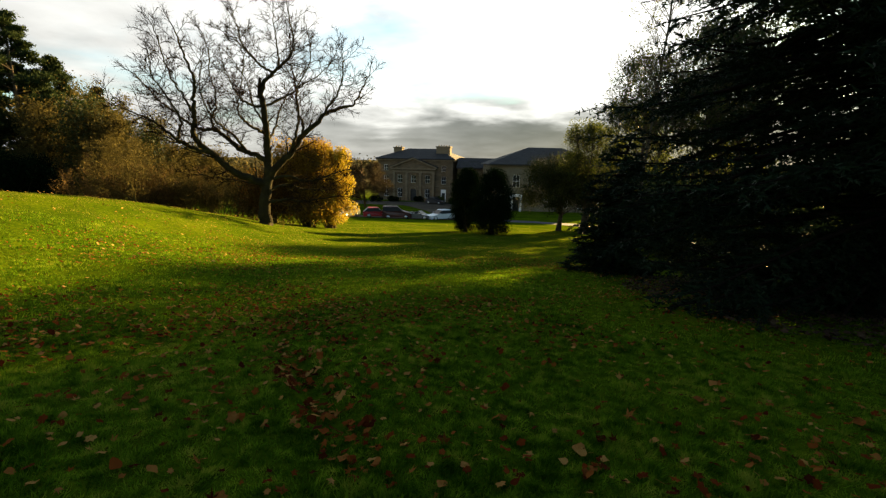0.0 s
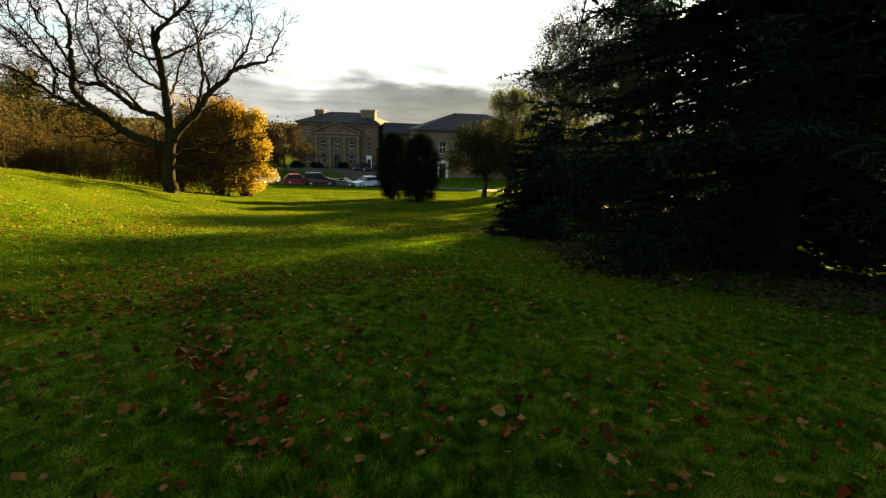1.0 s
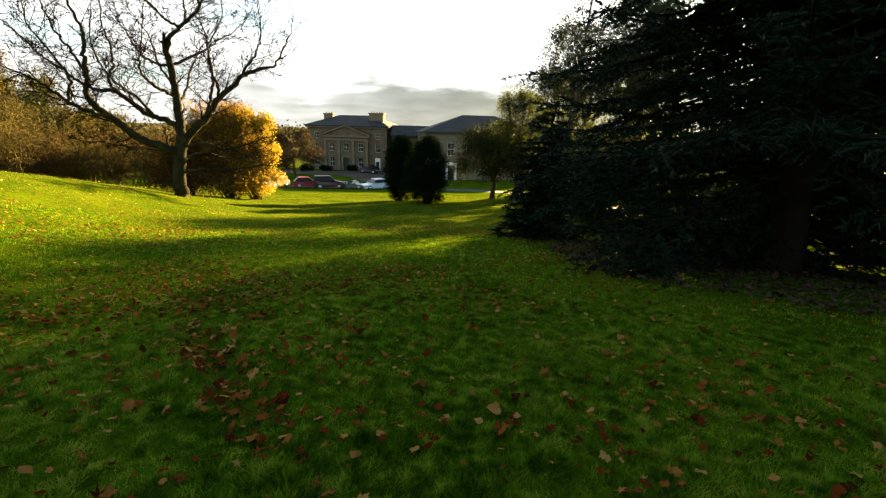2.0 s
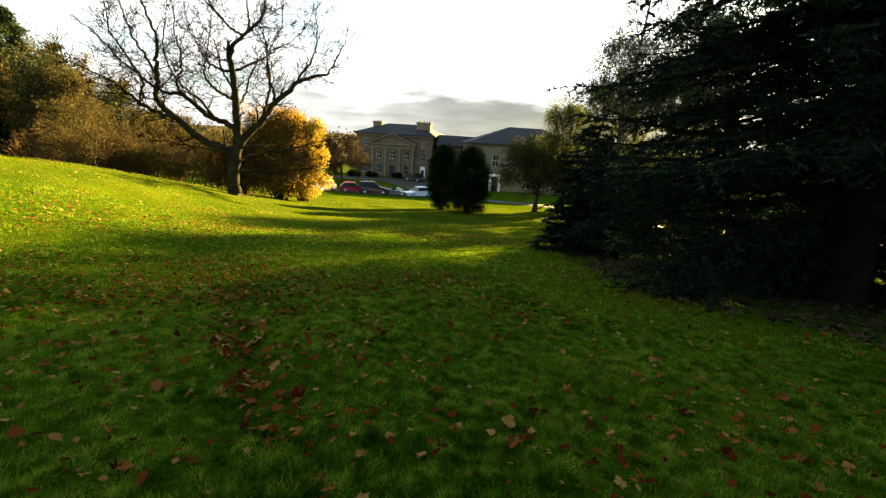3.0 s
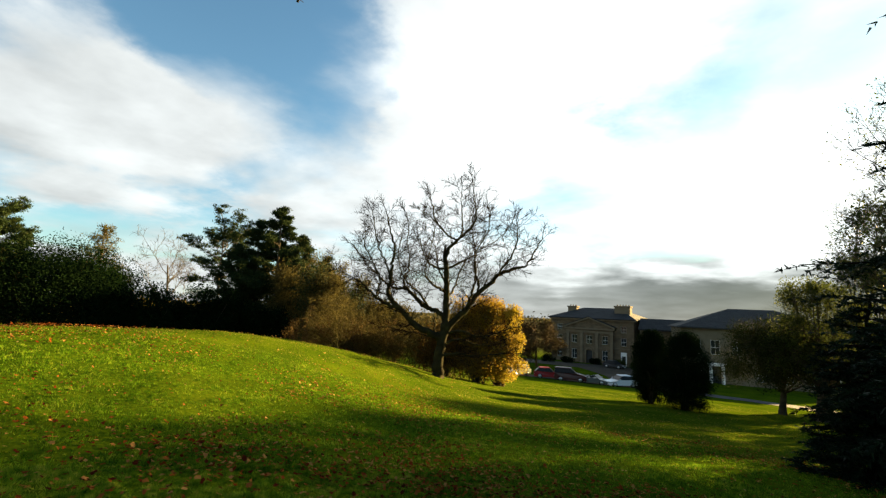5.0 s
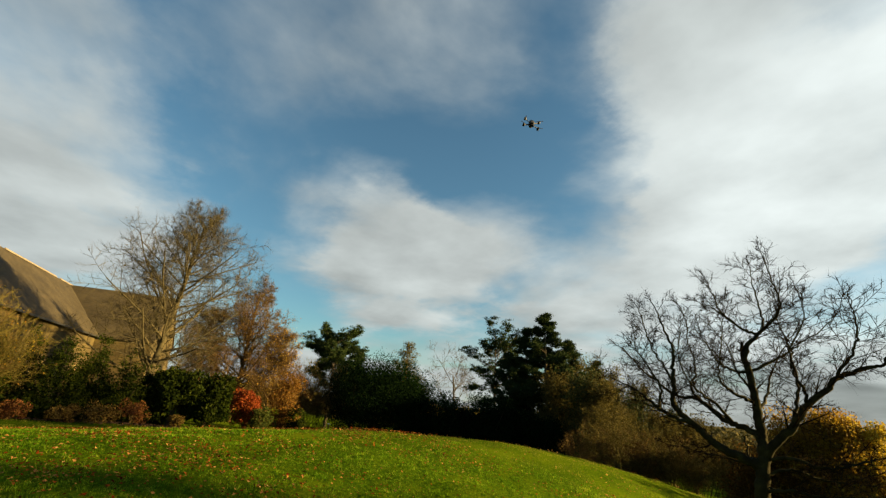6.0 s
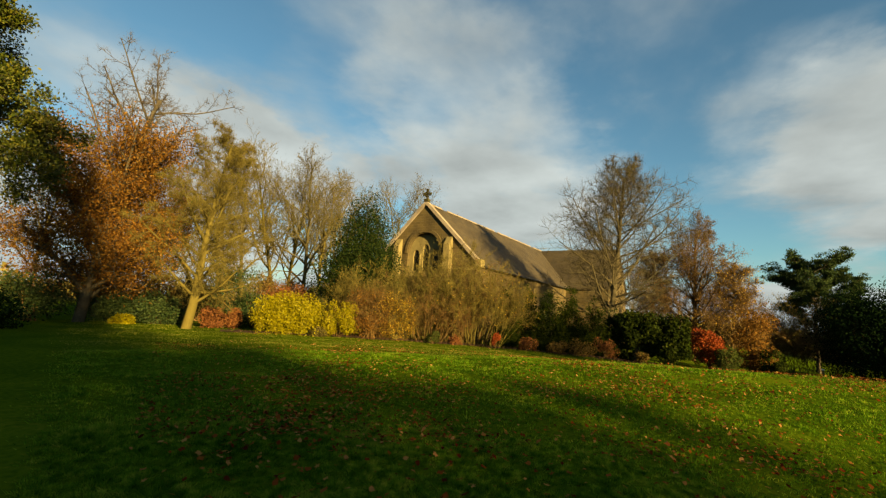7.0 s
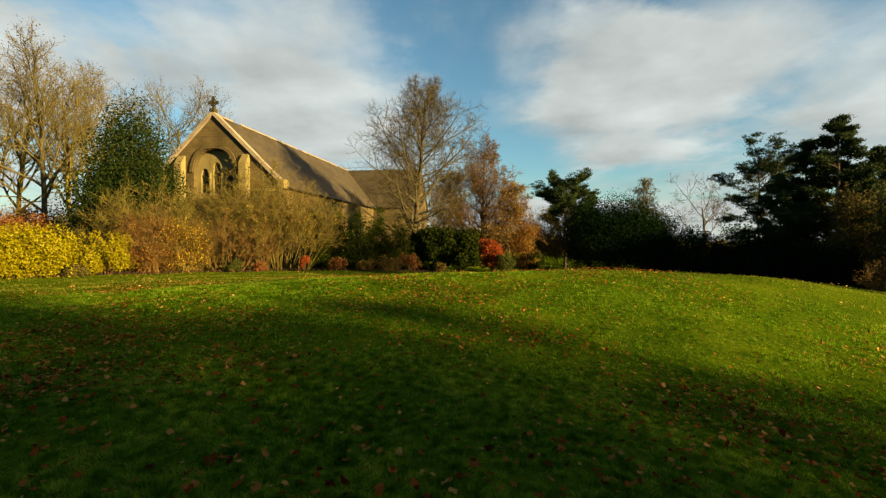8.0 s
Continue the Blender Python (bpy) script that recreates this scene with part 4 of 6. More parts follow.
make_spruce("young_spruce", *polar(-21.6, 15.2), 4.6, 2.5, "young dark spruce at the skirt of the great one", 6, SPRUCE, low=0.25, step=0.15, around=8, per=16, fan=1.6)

# between the spruce and the house
HIGH = habit(levels=3, kids=(16, 9, 6), ratio=0.42, angle=0.85, wander=0.12, lift=0.05, thin=0.01, bare=0.52)
AIRY = habit(levels=3, kids=(11, 7, 4), ratio=0.5, angle=0.8, wander=0.12, lift=0.05, thin=0.008, bare=0.08)
SPIRE = habit(levels=3, kids=(20, 7, 4), ratio=(0.22, 0.5), angle=0.65, wander=0.09, lift=0.05, thin=0.008, bare=0.55)
make_bush("leafy_tree", -17.8, 44.0, 9.0, 7.0, 10.6, SAGE, "spreading tree with thinning yellow-green leaves", 21, 27000, 0.15, 130, BARK, 40, "tree", "thinning trees by the spruce", inner=1.0, lifted=1.8, twigs=2200, clump=0.5)
make_bush("leafy_tree", -22.6, 40.0, 7.0, 6.0, 11.6, SAGE, "leafy yellow-green tree against the spruce", 28, 20000, 0.15, 110, BARK, 30, "tree", "thinning trees by the spruce", inner=1.0, lifted=1.6, twigs=1400, clump=0.5)
make_tree("leafy_tree", -19.6, 43.0, 16.6, SPIRE, BARK, "slender tree with a thin leafy top", 27, SAGE, 1000, 0.13, 0.2, trunk_r=0.10, group="thinning trees by the spruce", shoots=1)
make_tree("leafy_tree", -23.4, 25.0, 15.0, SPIRE, BARK, "tall thin tree with a few leaves remaining", 22, SAGE, 1500, 0.10, 0.18, trunk_r=0.10, group="thinning trees by the spruce", shoots=1)
# added for the streak of shadow it throws over the lawn
make_tree("leafy_tree", -24.0, 33.0, 14.0, HIGH, BARK, "tall tree with thin dull leaves added behind the spruce to shade the lawn", 30, DULL, 7800, 0.18, 0.35, trunk_r=0.16, stems=2, group="thinning trees by the spruce")
make_tree("leafy_tree", -28.5, 33.0, 10.4, AIRY, BARK, "tree with dull yellow-green leaves behind the spruce", 23, SAGE, 6500, 0.13, 0.25, trunk_r=0.12, stems=2, group="thinning trees by the spruce", shoots=1)
# these two are added, hidden by the spruce, to shade the near lawn
make_tree("leafy_tree", -34.5, 33.0, 13.0, HIGH, BARK, "tall dense tree with dull leaves added out of sight for its shadow", 25, DULL, 16000, 0.20, 0.3, trunk_r=0.2, stems=2, group="thinning trees by the spruce")
make_tree("leafy_tree", -30.6, 34.0, 12.4, HIGH, BARK, "tall dense tree with dull leaves added out of sight for its shadow", 26, DULL, 8500, 0.20, 0.3, trunk_r=0.2, stems=2, group="thinning trees by the spruce")
make_bush("round_tree", -14.8, 45.5, 11.0, 7.0, 6.8, MIDGREEN, "low spreading dark green tree on a short forked trunk", 24, 46000, 0.13, 130, BARK, 26, "tree", inner=1.0, lifted=1.5, twigs=2000, clump=0.62)
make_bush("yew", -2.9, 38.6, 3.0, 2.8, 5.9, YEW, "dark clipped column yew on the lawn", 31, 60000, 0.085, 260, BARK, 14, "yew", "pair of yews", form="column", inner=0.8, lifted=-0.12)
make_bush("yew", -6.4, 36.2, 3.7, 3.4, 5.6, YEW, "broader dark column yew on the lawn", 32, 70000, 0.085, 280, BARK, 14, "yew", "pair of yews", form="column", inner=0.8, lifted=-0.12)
make_bush("golden_beech", 17.4, 34.0, 7.4, 5.0, 8.4, AMBER, "bright amber and golden beech with leaves to the ground", 41, 34000, 0.14, 150, BARK, 22, "tree", inner=1.0, sink=0.9, twigs=3000, clump=0.62)
make_bush("golden_beech", 14.5, 34.5, 4.6, 3.6, 8.6, GOLD, "tall bright yellow beech with dense leaves", 42, 26000, 0.14, 110, BARK, 12, "tree", inner=0.9, sink=0.9, clump=0.62)
make_bush("copper_shrub", 21.6, 34.0, 6.0, 3.4, 4.2, COPPER, "thin copper-brown beech undergrowth", 44, 12000, 0.14, 50, TWIG, 16, inner=0.9, twigs=1500)
WEEP = habit(levels=3, kids=(18, 9, 7), ratio=(0.62, 0.6, 0.6), angle=1.0, wander=0.12, lift=-0.20, taper=0.3, thin=0.014, bare=0.45, seg=(8, 8, 6, 4))
make_tree("weeping_tree", 10.2, 84.0, 10.5, WEEP, TWIG, "leafless weeping tree with drooping brown twigs", 43, WITHERED, 3500, 0.2, 0.3, trunk_r=0.24, shoots=5, shoot=1.0, shoot_w=0.03)
for k in range(7):
    make_thicket("brown_shrub", 19.0 + k * 2.9, 36.0 + 2.5 * (k % 3), 4.5, 3.6 + 0.7 * (k % 2), OLIVE if k % 2 else TWIG, "brown shrub with thin withered leaves", 50 + k, 34, 2, (TAWNY, WITHERED)[k % 2], 4500, 0.12, 3.0, group="brown shrubs beyond the crest")
make_tree("hawthorn", 34.8, 33.0, 4.4, habit(levels=4, kids=(8, 6, 5, 3), ratio=0.66, angle=1.0, lift=0.0, wander=0.16, bare=0.3, thin=0.008), OLIVE, "small crooked thorn tree with dense olive twigs", 61, WITHERED, 5000, 0.10, 0.15, trunk_r=0.11)
make_thicket("brown_shrub", 31.0, 38.0, 4.5, 3.0, OLIVE, "low bare olive-brown shrub", 62, 26, 2, DULL, 900, 0.12, 3.0, group="brown shrubs beyond the crest")

# the wood beyond the crest
WOOD = habit(levels=3, kids=(26, 10, 6), ratio=(0.42, 0.42, 0.45), angle=0.7, wander=0.09, lift=0.05, bare=0.12, thin=0.012, seg=(10, 7, 5, 3))
for k, (side, far, tall) in enumerate([(30, 52, 7.5), (33, 50, 9), (35.5, 55, 11), (37.5, 49, 10), (40, 53, 12), (42, 46, 9), (34.5, 45, 7.5), (37, 44, 8.5), (32, 46, 6.5), (39, 45, 9.0), (28, 50, 6.5)]):
    make_tree("wood_tree", side, far, tall, WOOD, OLIVE, "bare olive-brown woodland tree", 70 + k, (WITHERED, DULL)[k % 3 == 0], 6500, 0.20, 0.4, trunk_r=0.15, group="woodland trees", shoots=2)
make_pine("pine", 43.2, 50, 16.3, 12.5, "tall dark green pine with a pointed top", 81, 0.06, group="pines of the wood", bough=1.35, per=36, size=0.26)
make_pine("pine", 45.5, 51, 14.7, 9.5, "dark green pine of the wood", 82, 0.06, group="pines of the wood", bough=1.3, per=34, size=0.26)
make_pine("pine", 40.4, 52, 14.0, 10.0, "dark green pine beside bare trees", 83, 0.1, group="pines of the wood", bough=1.3, per=34, size=0.26)
make_pine("pine", 37.6, 55, 12.4, 9.0, "lower dark green pine beside bare trees", 84, 0.2, group="pines of the wood", bough=1.3)
make_pine("pine", 47.6, 50, 11.4, 9.0, "dark green pine with low boughs", 91, 0.05, group="pines of the wood", bough=1.4)
make_pine("pine", 49.4, 55, 13.2, 10.0, "flat-topped pine with open level boughs", 85, 0.55, True, group="pines of the wood", bough=0.9)
make_tree("bare_wood_tree", 54.0, 66, 11.6, habit(levels=4, kids=(10, 7, 5, 3), ratio=0.6, angle=0.85, wander=0.13, lift=0.03, bare=0.35, thin=0.018), BARK, "small bare tree against the sky", 86, trunk_r=0.24)
make_pine("larch", 60.6, 66, 13.6, 10.0, "thin larch with sparse tawny needles", 87, 0.25, needles=WITHERED, per=4, bark=TWIG, size=0.40, bough=1.2)
make_pine("pine", 69.6, 62, 11.2, 7.4, "round-headed pine with a bare trunk", 88, 0.45, True, group="pines of the wood", bough=2.6)
make_pine("pine", 66.6, 66, 11.2, 4.0, "slim pine beside a round-headed pine", 89, 0.4, group="pines of the wood", bough=1.5)
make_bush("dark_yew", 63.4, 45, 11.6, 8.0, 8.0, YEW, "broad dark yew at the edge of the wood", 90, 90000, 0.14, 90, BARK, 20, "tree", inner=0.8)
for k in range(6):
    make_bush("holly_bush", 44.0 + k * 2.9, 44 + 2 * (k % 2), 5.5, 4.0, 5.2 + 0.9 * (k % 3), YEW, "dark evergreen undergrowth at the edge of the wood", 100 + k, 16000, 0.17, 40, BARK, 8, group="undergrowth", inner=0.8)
for k in range(5):
    make_thicket("brown_shrub", 66.4 + k * 1.7, 46.0 + 2 * (k % 2), 4.6, 5.6 - 0.5 * (k % 3), OLIVE if k % 2 else TWIG, "tall brown twiggy shrub at the wood edge", 110 + k, 30, 2, WITHERED, 1500, 0.12, 3.0, group="brown shrubs by the wood")

# the planted bed before the chapel
make_bush("yellow_bush", 128.0, 29.5, 6.4, 3.4, 2.55, LEMON, "rounded bush of bright lemon yellow leaves", 121, 26000, 0.115, 80, group="yellow bushes", clump=0.8)
make_bush("yellow_bush", 122.4, 29.0, 3.1, 2.4, 2.7, LEMON, "small golden yellow bush", 122, 10000, 0.11, 40, group="yellow bushes", clump=0.8, twigs=600)
make_bush("orange_bush", 118.4, 29.2, 4.4, 2.6, 3.6, COPPER, "loose orange and russet bush with bare stems", 123, 7000, 0.10, 40, twigs=2500, inner=0.95)
make_bush("orange_bush", 115.4, 29.0, 3.4, 2.4, 3.3, AMBER, "loose bush of mixed yellow and orange leaves", 128, 6500, 0.10, 40, stem=OLIVE, twigs=2500, inner=0.95)
make_thicket("bare_shrub", 112.2, 30.5, 5.6, 4.5, OLIVE, "straggling olive bare shrub before the chapel gable", 124, 60, 2, SAGE, 2500, 0.1, group="bare shrubs of the bed")
make_thicket("bare_shrub", 108.5, 31.0, 5.4, 5.9, OLIVE, "tall arching bare shrub below the chapel", 125, 60, 2, WITHERED, 5500, 0.12, group="bare shrubs of the bed")
make_thicket("bare_shrub", 104.6, 29.6, 4.4, 4.6, OLIVE, "pale many-stemmed bare shrub fanning from the ground", 126, 50, 2, AMBER, 700, 0.1, group="bare shrubs of the bed", r=0.025)
for k, (side, far, wide, tall, m) in enumerate([(114.6, 31.5, 4.4, 4.4, OLIVE), (110.4, 29.6, 3.6, 3.2, TWIG), (106.4, 30.6, 4.6, 5.2, TWIG), (116.4, 30.0, 3.4, 3.4, TWIG)]):
    make_thicket("bare_shrub", side, far, wide, tall, m, "tangled brown twiggy shrub among the bed's bushes", 330 + k, 34, 2, (SAGE, COPPER, WITHERED)[k % 3], 1500, 0.1, group="bare shrubs of the bed", lift=-0.02)
make_thicket("bare_shrub", 118.2, 33.0, 5.2, 4.8, OLIVE, "olive bare shrub behind the orange bush", 127, 60, 2, DULL, 2500, 0.1, group="bare shrubs of the bed")
for k, (side, wide, tall) in enumerate([(101.2, 3.0, 4.3), (98.6, 2.8, 4.9), (95.8, 3.2, 4.4), (93.4, 2.6, 5.0), (90.6, 3.2, 4.5), (88.2, 2.4, 3.7)]):
    make_bush("laurel", side, 30.5 + 0.7 * (k % 2), wide, 2.6, tall, LAUREL, "dense dark green evergreen with upright plumes", 130 + k, 15000, 0.12, 90, BARK, 10, group="laurels of the bed", form="spire", inner=0.9)
make_bush("rhododendron", 85.6, 30.6, 3.2, 2.6, 3.6, LAUREL, "dark green large-leaved rhododendron", 135, 8000, 0.2, 30, BARK, 10, group="laurels of the bed")
make_bush("rhododendron", 82.2, 30.4, 3.0, 2.6, 3.3, LAUREL, "dark green rounded rhododendron", 136, 8000, 0.18, 30, BARK, 10, group="laurels of the bed")
for k, (side, far, wide, tall, m, say) in enumerate([(102.4, 28.6, 0.9, 1.1, FLAME, "small flame red shrub"), (98.3, 28.7, 1.5, 0.9, RUSSET, "low russet shrub"), (94.4, 28.9, 1.8, 0.8, TAWNY, "low tawny shrub"), (91.6, 28.9, 2.0, 1.0, TAWNY, "low tawny shrub"), (89.0, 29.2, 1.8, 1.3, RUSSET, "rounded russet brown shrub"), (85.2, 29.4, 1.2, 0.7, TAWNY, "low tawny yellow shrub"), (110.5, 28.7, 1.3, 0.8, SAGE, "tuft of strappy green leaves"), (107.4, 28.6, 1.2, 0.7, RUSSET, "low brown shrub"), (124.9, 28.4, 1.2, 0.7, WITHERED, "low olive growth")]):
    make_bush("low_shrub", side, far, wide, wide * 0.8, tall, m, say + " at the lawn's edge", 140 + k, 1300, 0.1, 12, TWIG, 8, group="low shrubs at the lawn's edge")
make_bush("red_bush", 78.3, 33.5, 2.8, 2.2, 2.8, FLAME, "loose orange-red autumn shrub", 150, 7000, 0.13, 20, group="red shrubs")
make_bush("green_bush", 76.6, 32.5, 1.8, 1.6, 1.7, SAGE, "mid green rounded shrub", 151, 3500, 0.11, 16)
make_bush("red_bush", 74.5, 35.0, 3.4, 2.6, 4.6, COPPER, "tall orange autumn shrub", 152, 5500, 0.13, 24, group="red shrubs")
make_bush("holly_bush", 72.9, 34.0, 1.9, 1.7, 2.2, LAUREL, "small dark green shrub at the bed's end", 153, 3500, 0.12, 16)

# trees about the chapel
FINE = habit(levels=3, kids=(40, 13, 7), ratio=(0.43, 0.42, 0.42), angle=0.92, wander=0.06, lift=0.012, bare=0.14, thin=0.009, slim=0.5, seg=(12, 8, 5, 3), point=0.66)
EGG = habit(levels=3, kids=(50, 14, 8), ratio=(0.33, 0.42, 0.42), angle=0.98, wander=0.055, lift=0.028, bare=0.16, thin=0.010, slim=0.46, seg=(14, 9, 5, 3), point=0.35, egg=True)
make_tree("lime_tree", 88.9, 38.0, 16.6, EGG, LIMEBARK, "tall bare lime tree with upswept fine twigs", 161, trunk_r=0.26, shoots=3, shoot=0.5, shoot_w=0.009)
make_tree("copper_tree", 80.0, 42.0, 12.6, FINE, TWIG, "bare-topped tree with lingering copper leaves", 162, COPPER, 3500, 0.13, 0.3, trunk_r=0.2, share=0.75)
make_tree("copper_tree", 76.6, 41.0, 8.6, FINE, TWIG, "thin tree with amber and copper leaves", 163, AMBER, 3500, 0.13, 0.3, trunk_r=0.14)
make_tree("copper_tree", 84.3, 43.0, 9.6, FINE, TWIG, "brown twiggy tree with few copper leaves", 164, RUSSET, 1500, 0.12, 0.3, trunk_r=0.15)
make_bush("holly_tree", 120.4, 37.0, 9.4, 7.4, 12.6, HOLLY, "tall dark green holly beside the chapel", 165, 90000, 0.17, 260, BARK, 12, "tree", form="spire", inner=0.6)
TALL = habit(levels=3, kids=(17, 11, 7), ratio=(0.52, 0.46, 0.45), angle=0.72, wander=0.12, lift=0.05, bare=0.28, thin=0.014, slim=0.62, seg=(12, 8, 5, 3))
for k, (side, far, tall) in enumerate([(113.5, 60, 18), (116.5, 62, 18.5), (122.5, 58, 18), (125.5, 54, 17), (127.8, 50, 18), (131.0, 54, 18.5), (134.5, 52, 18), (118.5, 66, 19), (124.0, 64, 19), (129.5, 62, 19), (136.5, 60, 19)]):
    make_tree("ash_tree", side, far, tall, TALL, OLIVE if k % 2 else PALE, "tall bare tree with sunlit tawny twigs", 170 + k, WITHERED, 1500, 0.16, 0.4, trunk_r=0.25, group="tall bare trees behind the chapel")
make_tree("leaning_tree", 139.6, 31.5, 15.0, habit(levels=4, kids=(46, 10, 6, 4), ratio=(0.44, 0.46), angle=1.0, wander=0.09, lift=0.005, taper=0.15, bare=0.12, thin=0.008, slim=0.42, point=0.85), OLIVE, "leaning pale-trunked tree with a haze of olive twigs", 181, SAGE, 1500, 0.1, 0.25, trunk_r=0.32, lean=0.12)
make_tree("orange_beech", 149.2, 36.0, 19.0, habit(levels=4, kids=(32, 10, 6, 3), ratio=(0.47, 0.42), angle=0.9, wander=0.09, lift=0.02, bare=0.06, thin=0.010, point=0.55), BARK, "large beech with burnt orange leaves and a bare top", 182, COPPER, 105000, 0.145, 0.5, trunk_r=0.34, share=0.66, shoots=2)
make_tree("holm_oak", 158.6, 26.5, 15.0, habit(levels=3, kids=(18, 9, 6), ratio=(0.40, 0.45), angle=1.0, lift=-0.02, bare=0.45, thin=0.012), BARK, "evergreen tree with sunlit olive-green foliage", 183, EVER, 60000, 0.16, 0.22, trunk_r=0.28)
for k, (side, far, wide, tall, m, say) in enumerate([(136.2, 34, 3.6, 1.3, RUSSET, "low russet hedge"), (142.5, 37, 4.5, 2.2, DULL, "dark green shrub"), (146.5, 38, 4.0, 1.8, DULL, "low green shrub"), (133.0, 37, 4.0, 3.0, DULL, "olive green shrub"), (153.0, 36, 4.5, 3.2, DULL, "dark shaded shrub"), (129.0, 38, 5.0, 4.0, RUSSET, "tawny shrub"), (125.0, 35, 3.0, 2.8, DULL, "dark green shrub"), (145.5, 36, 1.8, 0.6, LEMON, "low yellow shrub"), (157.0, 27, 4.0, 1.9, YEW, "dark shaded bush")]):
    make_bush("hedge_shrub", side, far, wide, wide * 0.6, tall, m, say + " below the trees", 190 + k, 6000, 0.15, 30, TWIG, 10, group="shrubs below the trees")
for k in range(5):
    make_tree("far_wood_tree", 137.0 + k * 5.5, 58 + 3 * (k % 2), 15, TALL, OLIVE, "bare tree of the wood behind", 200 + k, trunk_r=0.2, group="woodland trees behind")
for k, (side, far, wide, tall, m, say) in enumerate([(6.6, 102.5, 4.0, 1.3, YEW, "dark clipped shrub"), (3.2, 103.0, 3.0, 1.4, YEW, "dark clipped shrub"), (0.6, 99.0, 3.2, 1.6, SAGE, "bright green shrub"), (8.9, 100.0, 4.5, 1.6, YEW, "dark low shrub"), (-1.2, 97.0, 3.0, 1.5, DULL, "dark green shrub")]):
    make_bush("forecourt_shrub", side, far, wide, wide * 0.6, tall, m, say + " at the foot of the stone house", 240 + k, 2500, 0.2, 20, TWIG, 8, group="shrubs before the house")
for k, (side, far) in enumerate([(113.0, 50), (117.0, 52), (123.0, 48), (127.0, 46), (131.0, 45), (135.0, 46), (139.0, 47), (143.5, 46), (148.0, 48)]):
    make_bush("scrub_shrub", side, far, 6.5, 4.0, 4.6 + 0.8 * (k % 3), (WITHERED, TAWNY, DULL)[k % 3], "brown scrub below the bare trees", 260 + k, 6000, 0.2, 40, TWIG, 16, group="scrub below the bare trees", inner=0.9, twigs=500)
# undergrowth added to close the foot of the spruce and block low sun there
for k, (side, far, wide, tall) in enumerate([(-23.4, 28.0, 5.4, 5.2), (-27.0, 25.0, 5.4, 5.0), (-29.0, 20.0, 4.2, 3.6), (-34.5, 22.0, 4.4, 3.8), (-40.0, 24.0, 4.6, 3.6)]):
    make_bush("undergrowth_shrub", side, far, wide, wide * 0.8, tall, DULL, "dull green undergrowth shrub behind the spruce", 220 + k, 8000, 0.17, 34, TWIG, 12, group="undergrowth by the spruce", inner=0.7)
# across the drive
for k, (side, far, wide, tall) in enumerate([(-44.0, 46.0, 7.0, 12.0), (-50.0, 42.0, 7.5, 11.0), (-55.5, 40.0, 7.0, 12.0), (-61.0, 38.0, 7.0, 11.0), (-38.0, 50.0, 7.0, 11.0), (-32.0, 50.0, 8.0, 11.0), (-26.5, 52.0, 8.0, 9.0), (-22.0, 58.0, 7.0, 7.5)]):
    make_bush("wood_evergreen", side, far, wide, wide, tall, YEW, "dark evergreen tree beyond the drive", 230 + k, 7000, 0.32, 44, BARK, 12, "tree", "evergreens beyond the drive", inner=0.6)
for k in range(5):
    make_bush("hedge_shrub", -40.0 - k * 5.5, 34 + k, 5.0, 3.5, 2.4, DULL, "dark shrub beyond the drive", 210 + k, 3500, 0.16, 20, TWIG, 8, group="shrubs beyond the drive")


def build_far_woods():
    """Bare woods that close the distance on all sides, too far off to tell trees apart."""
    rng = np.random.default_rng(77)
    g = Geo()
    n = 420
    side = np.concatenate([rng.uniform(9, 80, n // 2), rng.uniform(80, 200, n // 3), rng.uniform(-75, -22, n - n // 2 - n // 3)])
    far = rng.uniform(120, 230, n)
    for a, r in zip(side, far):
        x, y = polar(a, r)
        tall, wide = rng.uniform(5, 9), rng.uniform(3, 5.5)
        m = 90
        d = rng.normal(size=(m, 3))
        d /= np.linalg.norm(d, axis=1, keepdims=True)
        at = np.array([x, y, height(x, y) + tall * 0.5]) + d * [wide, wide, tall * 0.55] * rng.uniform(0.5, 1, (m, 1))
        g.leaves(at, 1.4, rng)
    for _ in range(320):
        x, y = polar(rng.uniform(-80, 200), rng.uniform(320, 900))
        d = rng.normal(size=(70, 3))
        g.leaves(np.array([x, y, height(x, y) + 5.0]) + d * [9, 9, 4.0], 3.2, rng)
    tagged(new("far_woods", g.mesh("far_woods", OLIVE)), "distant belt of brown autumn woodland", "woodland", kind="stuff")


build_far_woods()


# ---- the stone house and its wing ----
def pierced(bm, x0, x1, z0, z1, y0, y1, holes):
    """A wall between y0 and y1 with rectangular holes (x0, x1, z0, z1)."""
    xs = sorted({x0, x1, *(v for h in holes for v in h[:2])})
    zs = sorted({z0, z1, *(v for h in holes for v in h[2:])})
    for a, b in zip(xs, xs[1:]):
        run = None
        for c, d in zip(zs, zs[1:]):
            inside = any(h[0] <= a and b <= h[1] and h[2] <= c and d <= h[3] for h in holes)
            if inside:
                if run:
                    box(bm, a, b, y0, y1, run[0], run[1])
                run = None
            else:
                run = (run[0], d) if run else (c, d)
        if run:
            box(bm, a, b, y0, y1, run[0], run[1])


WINDOW_MESHES = {}


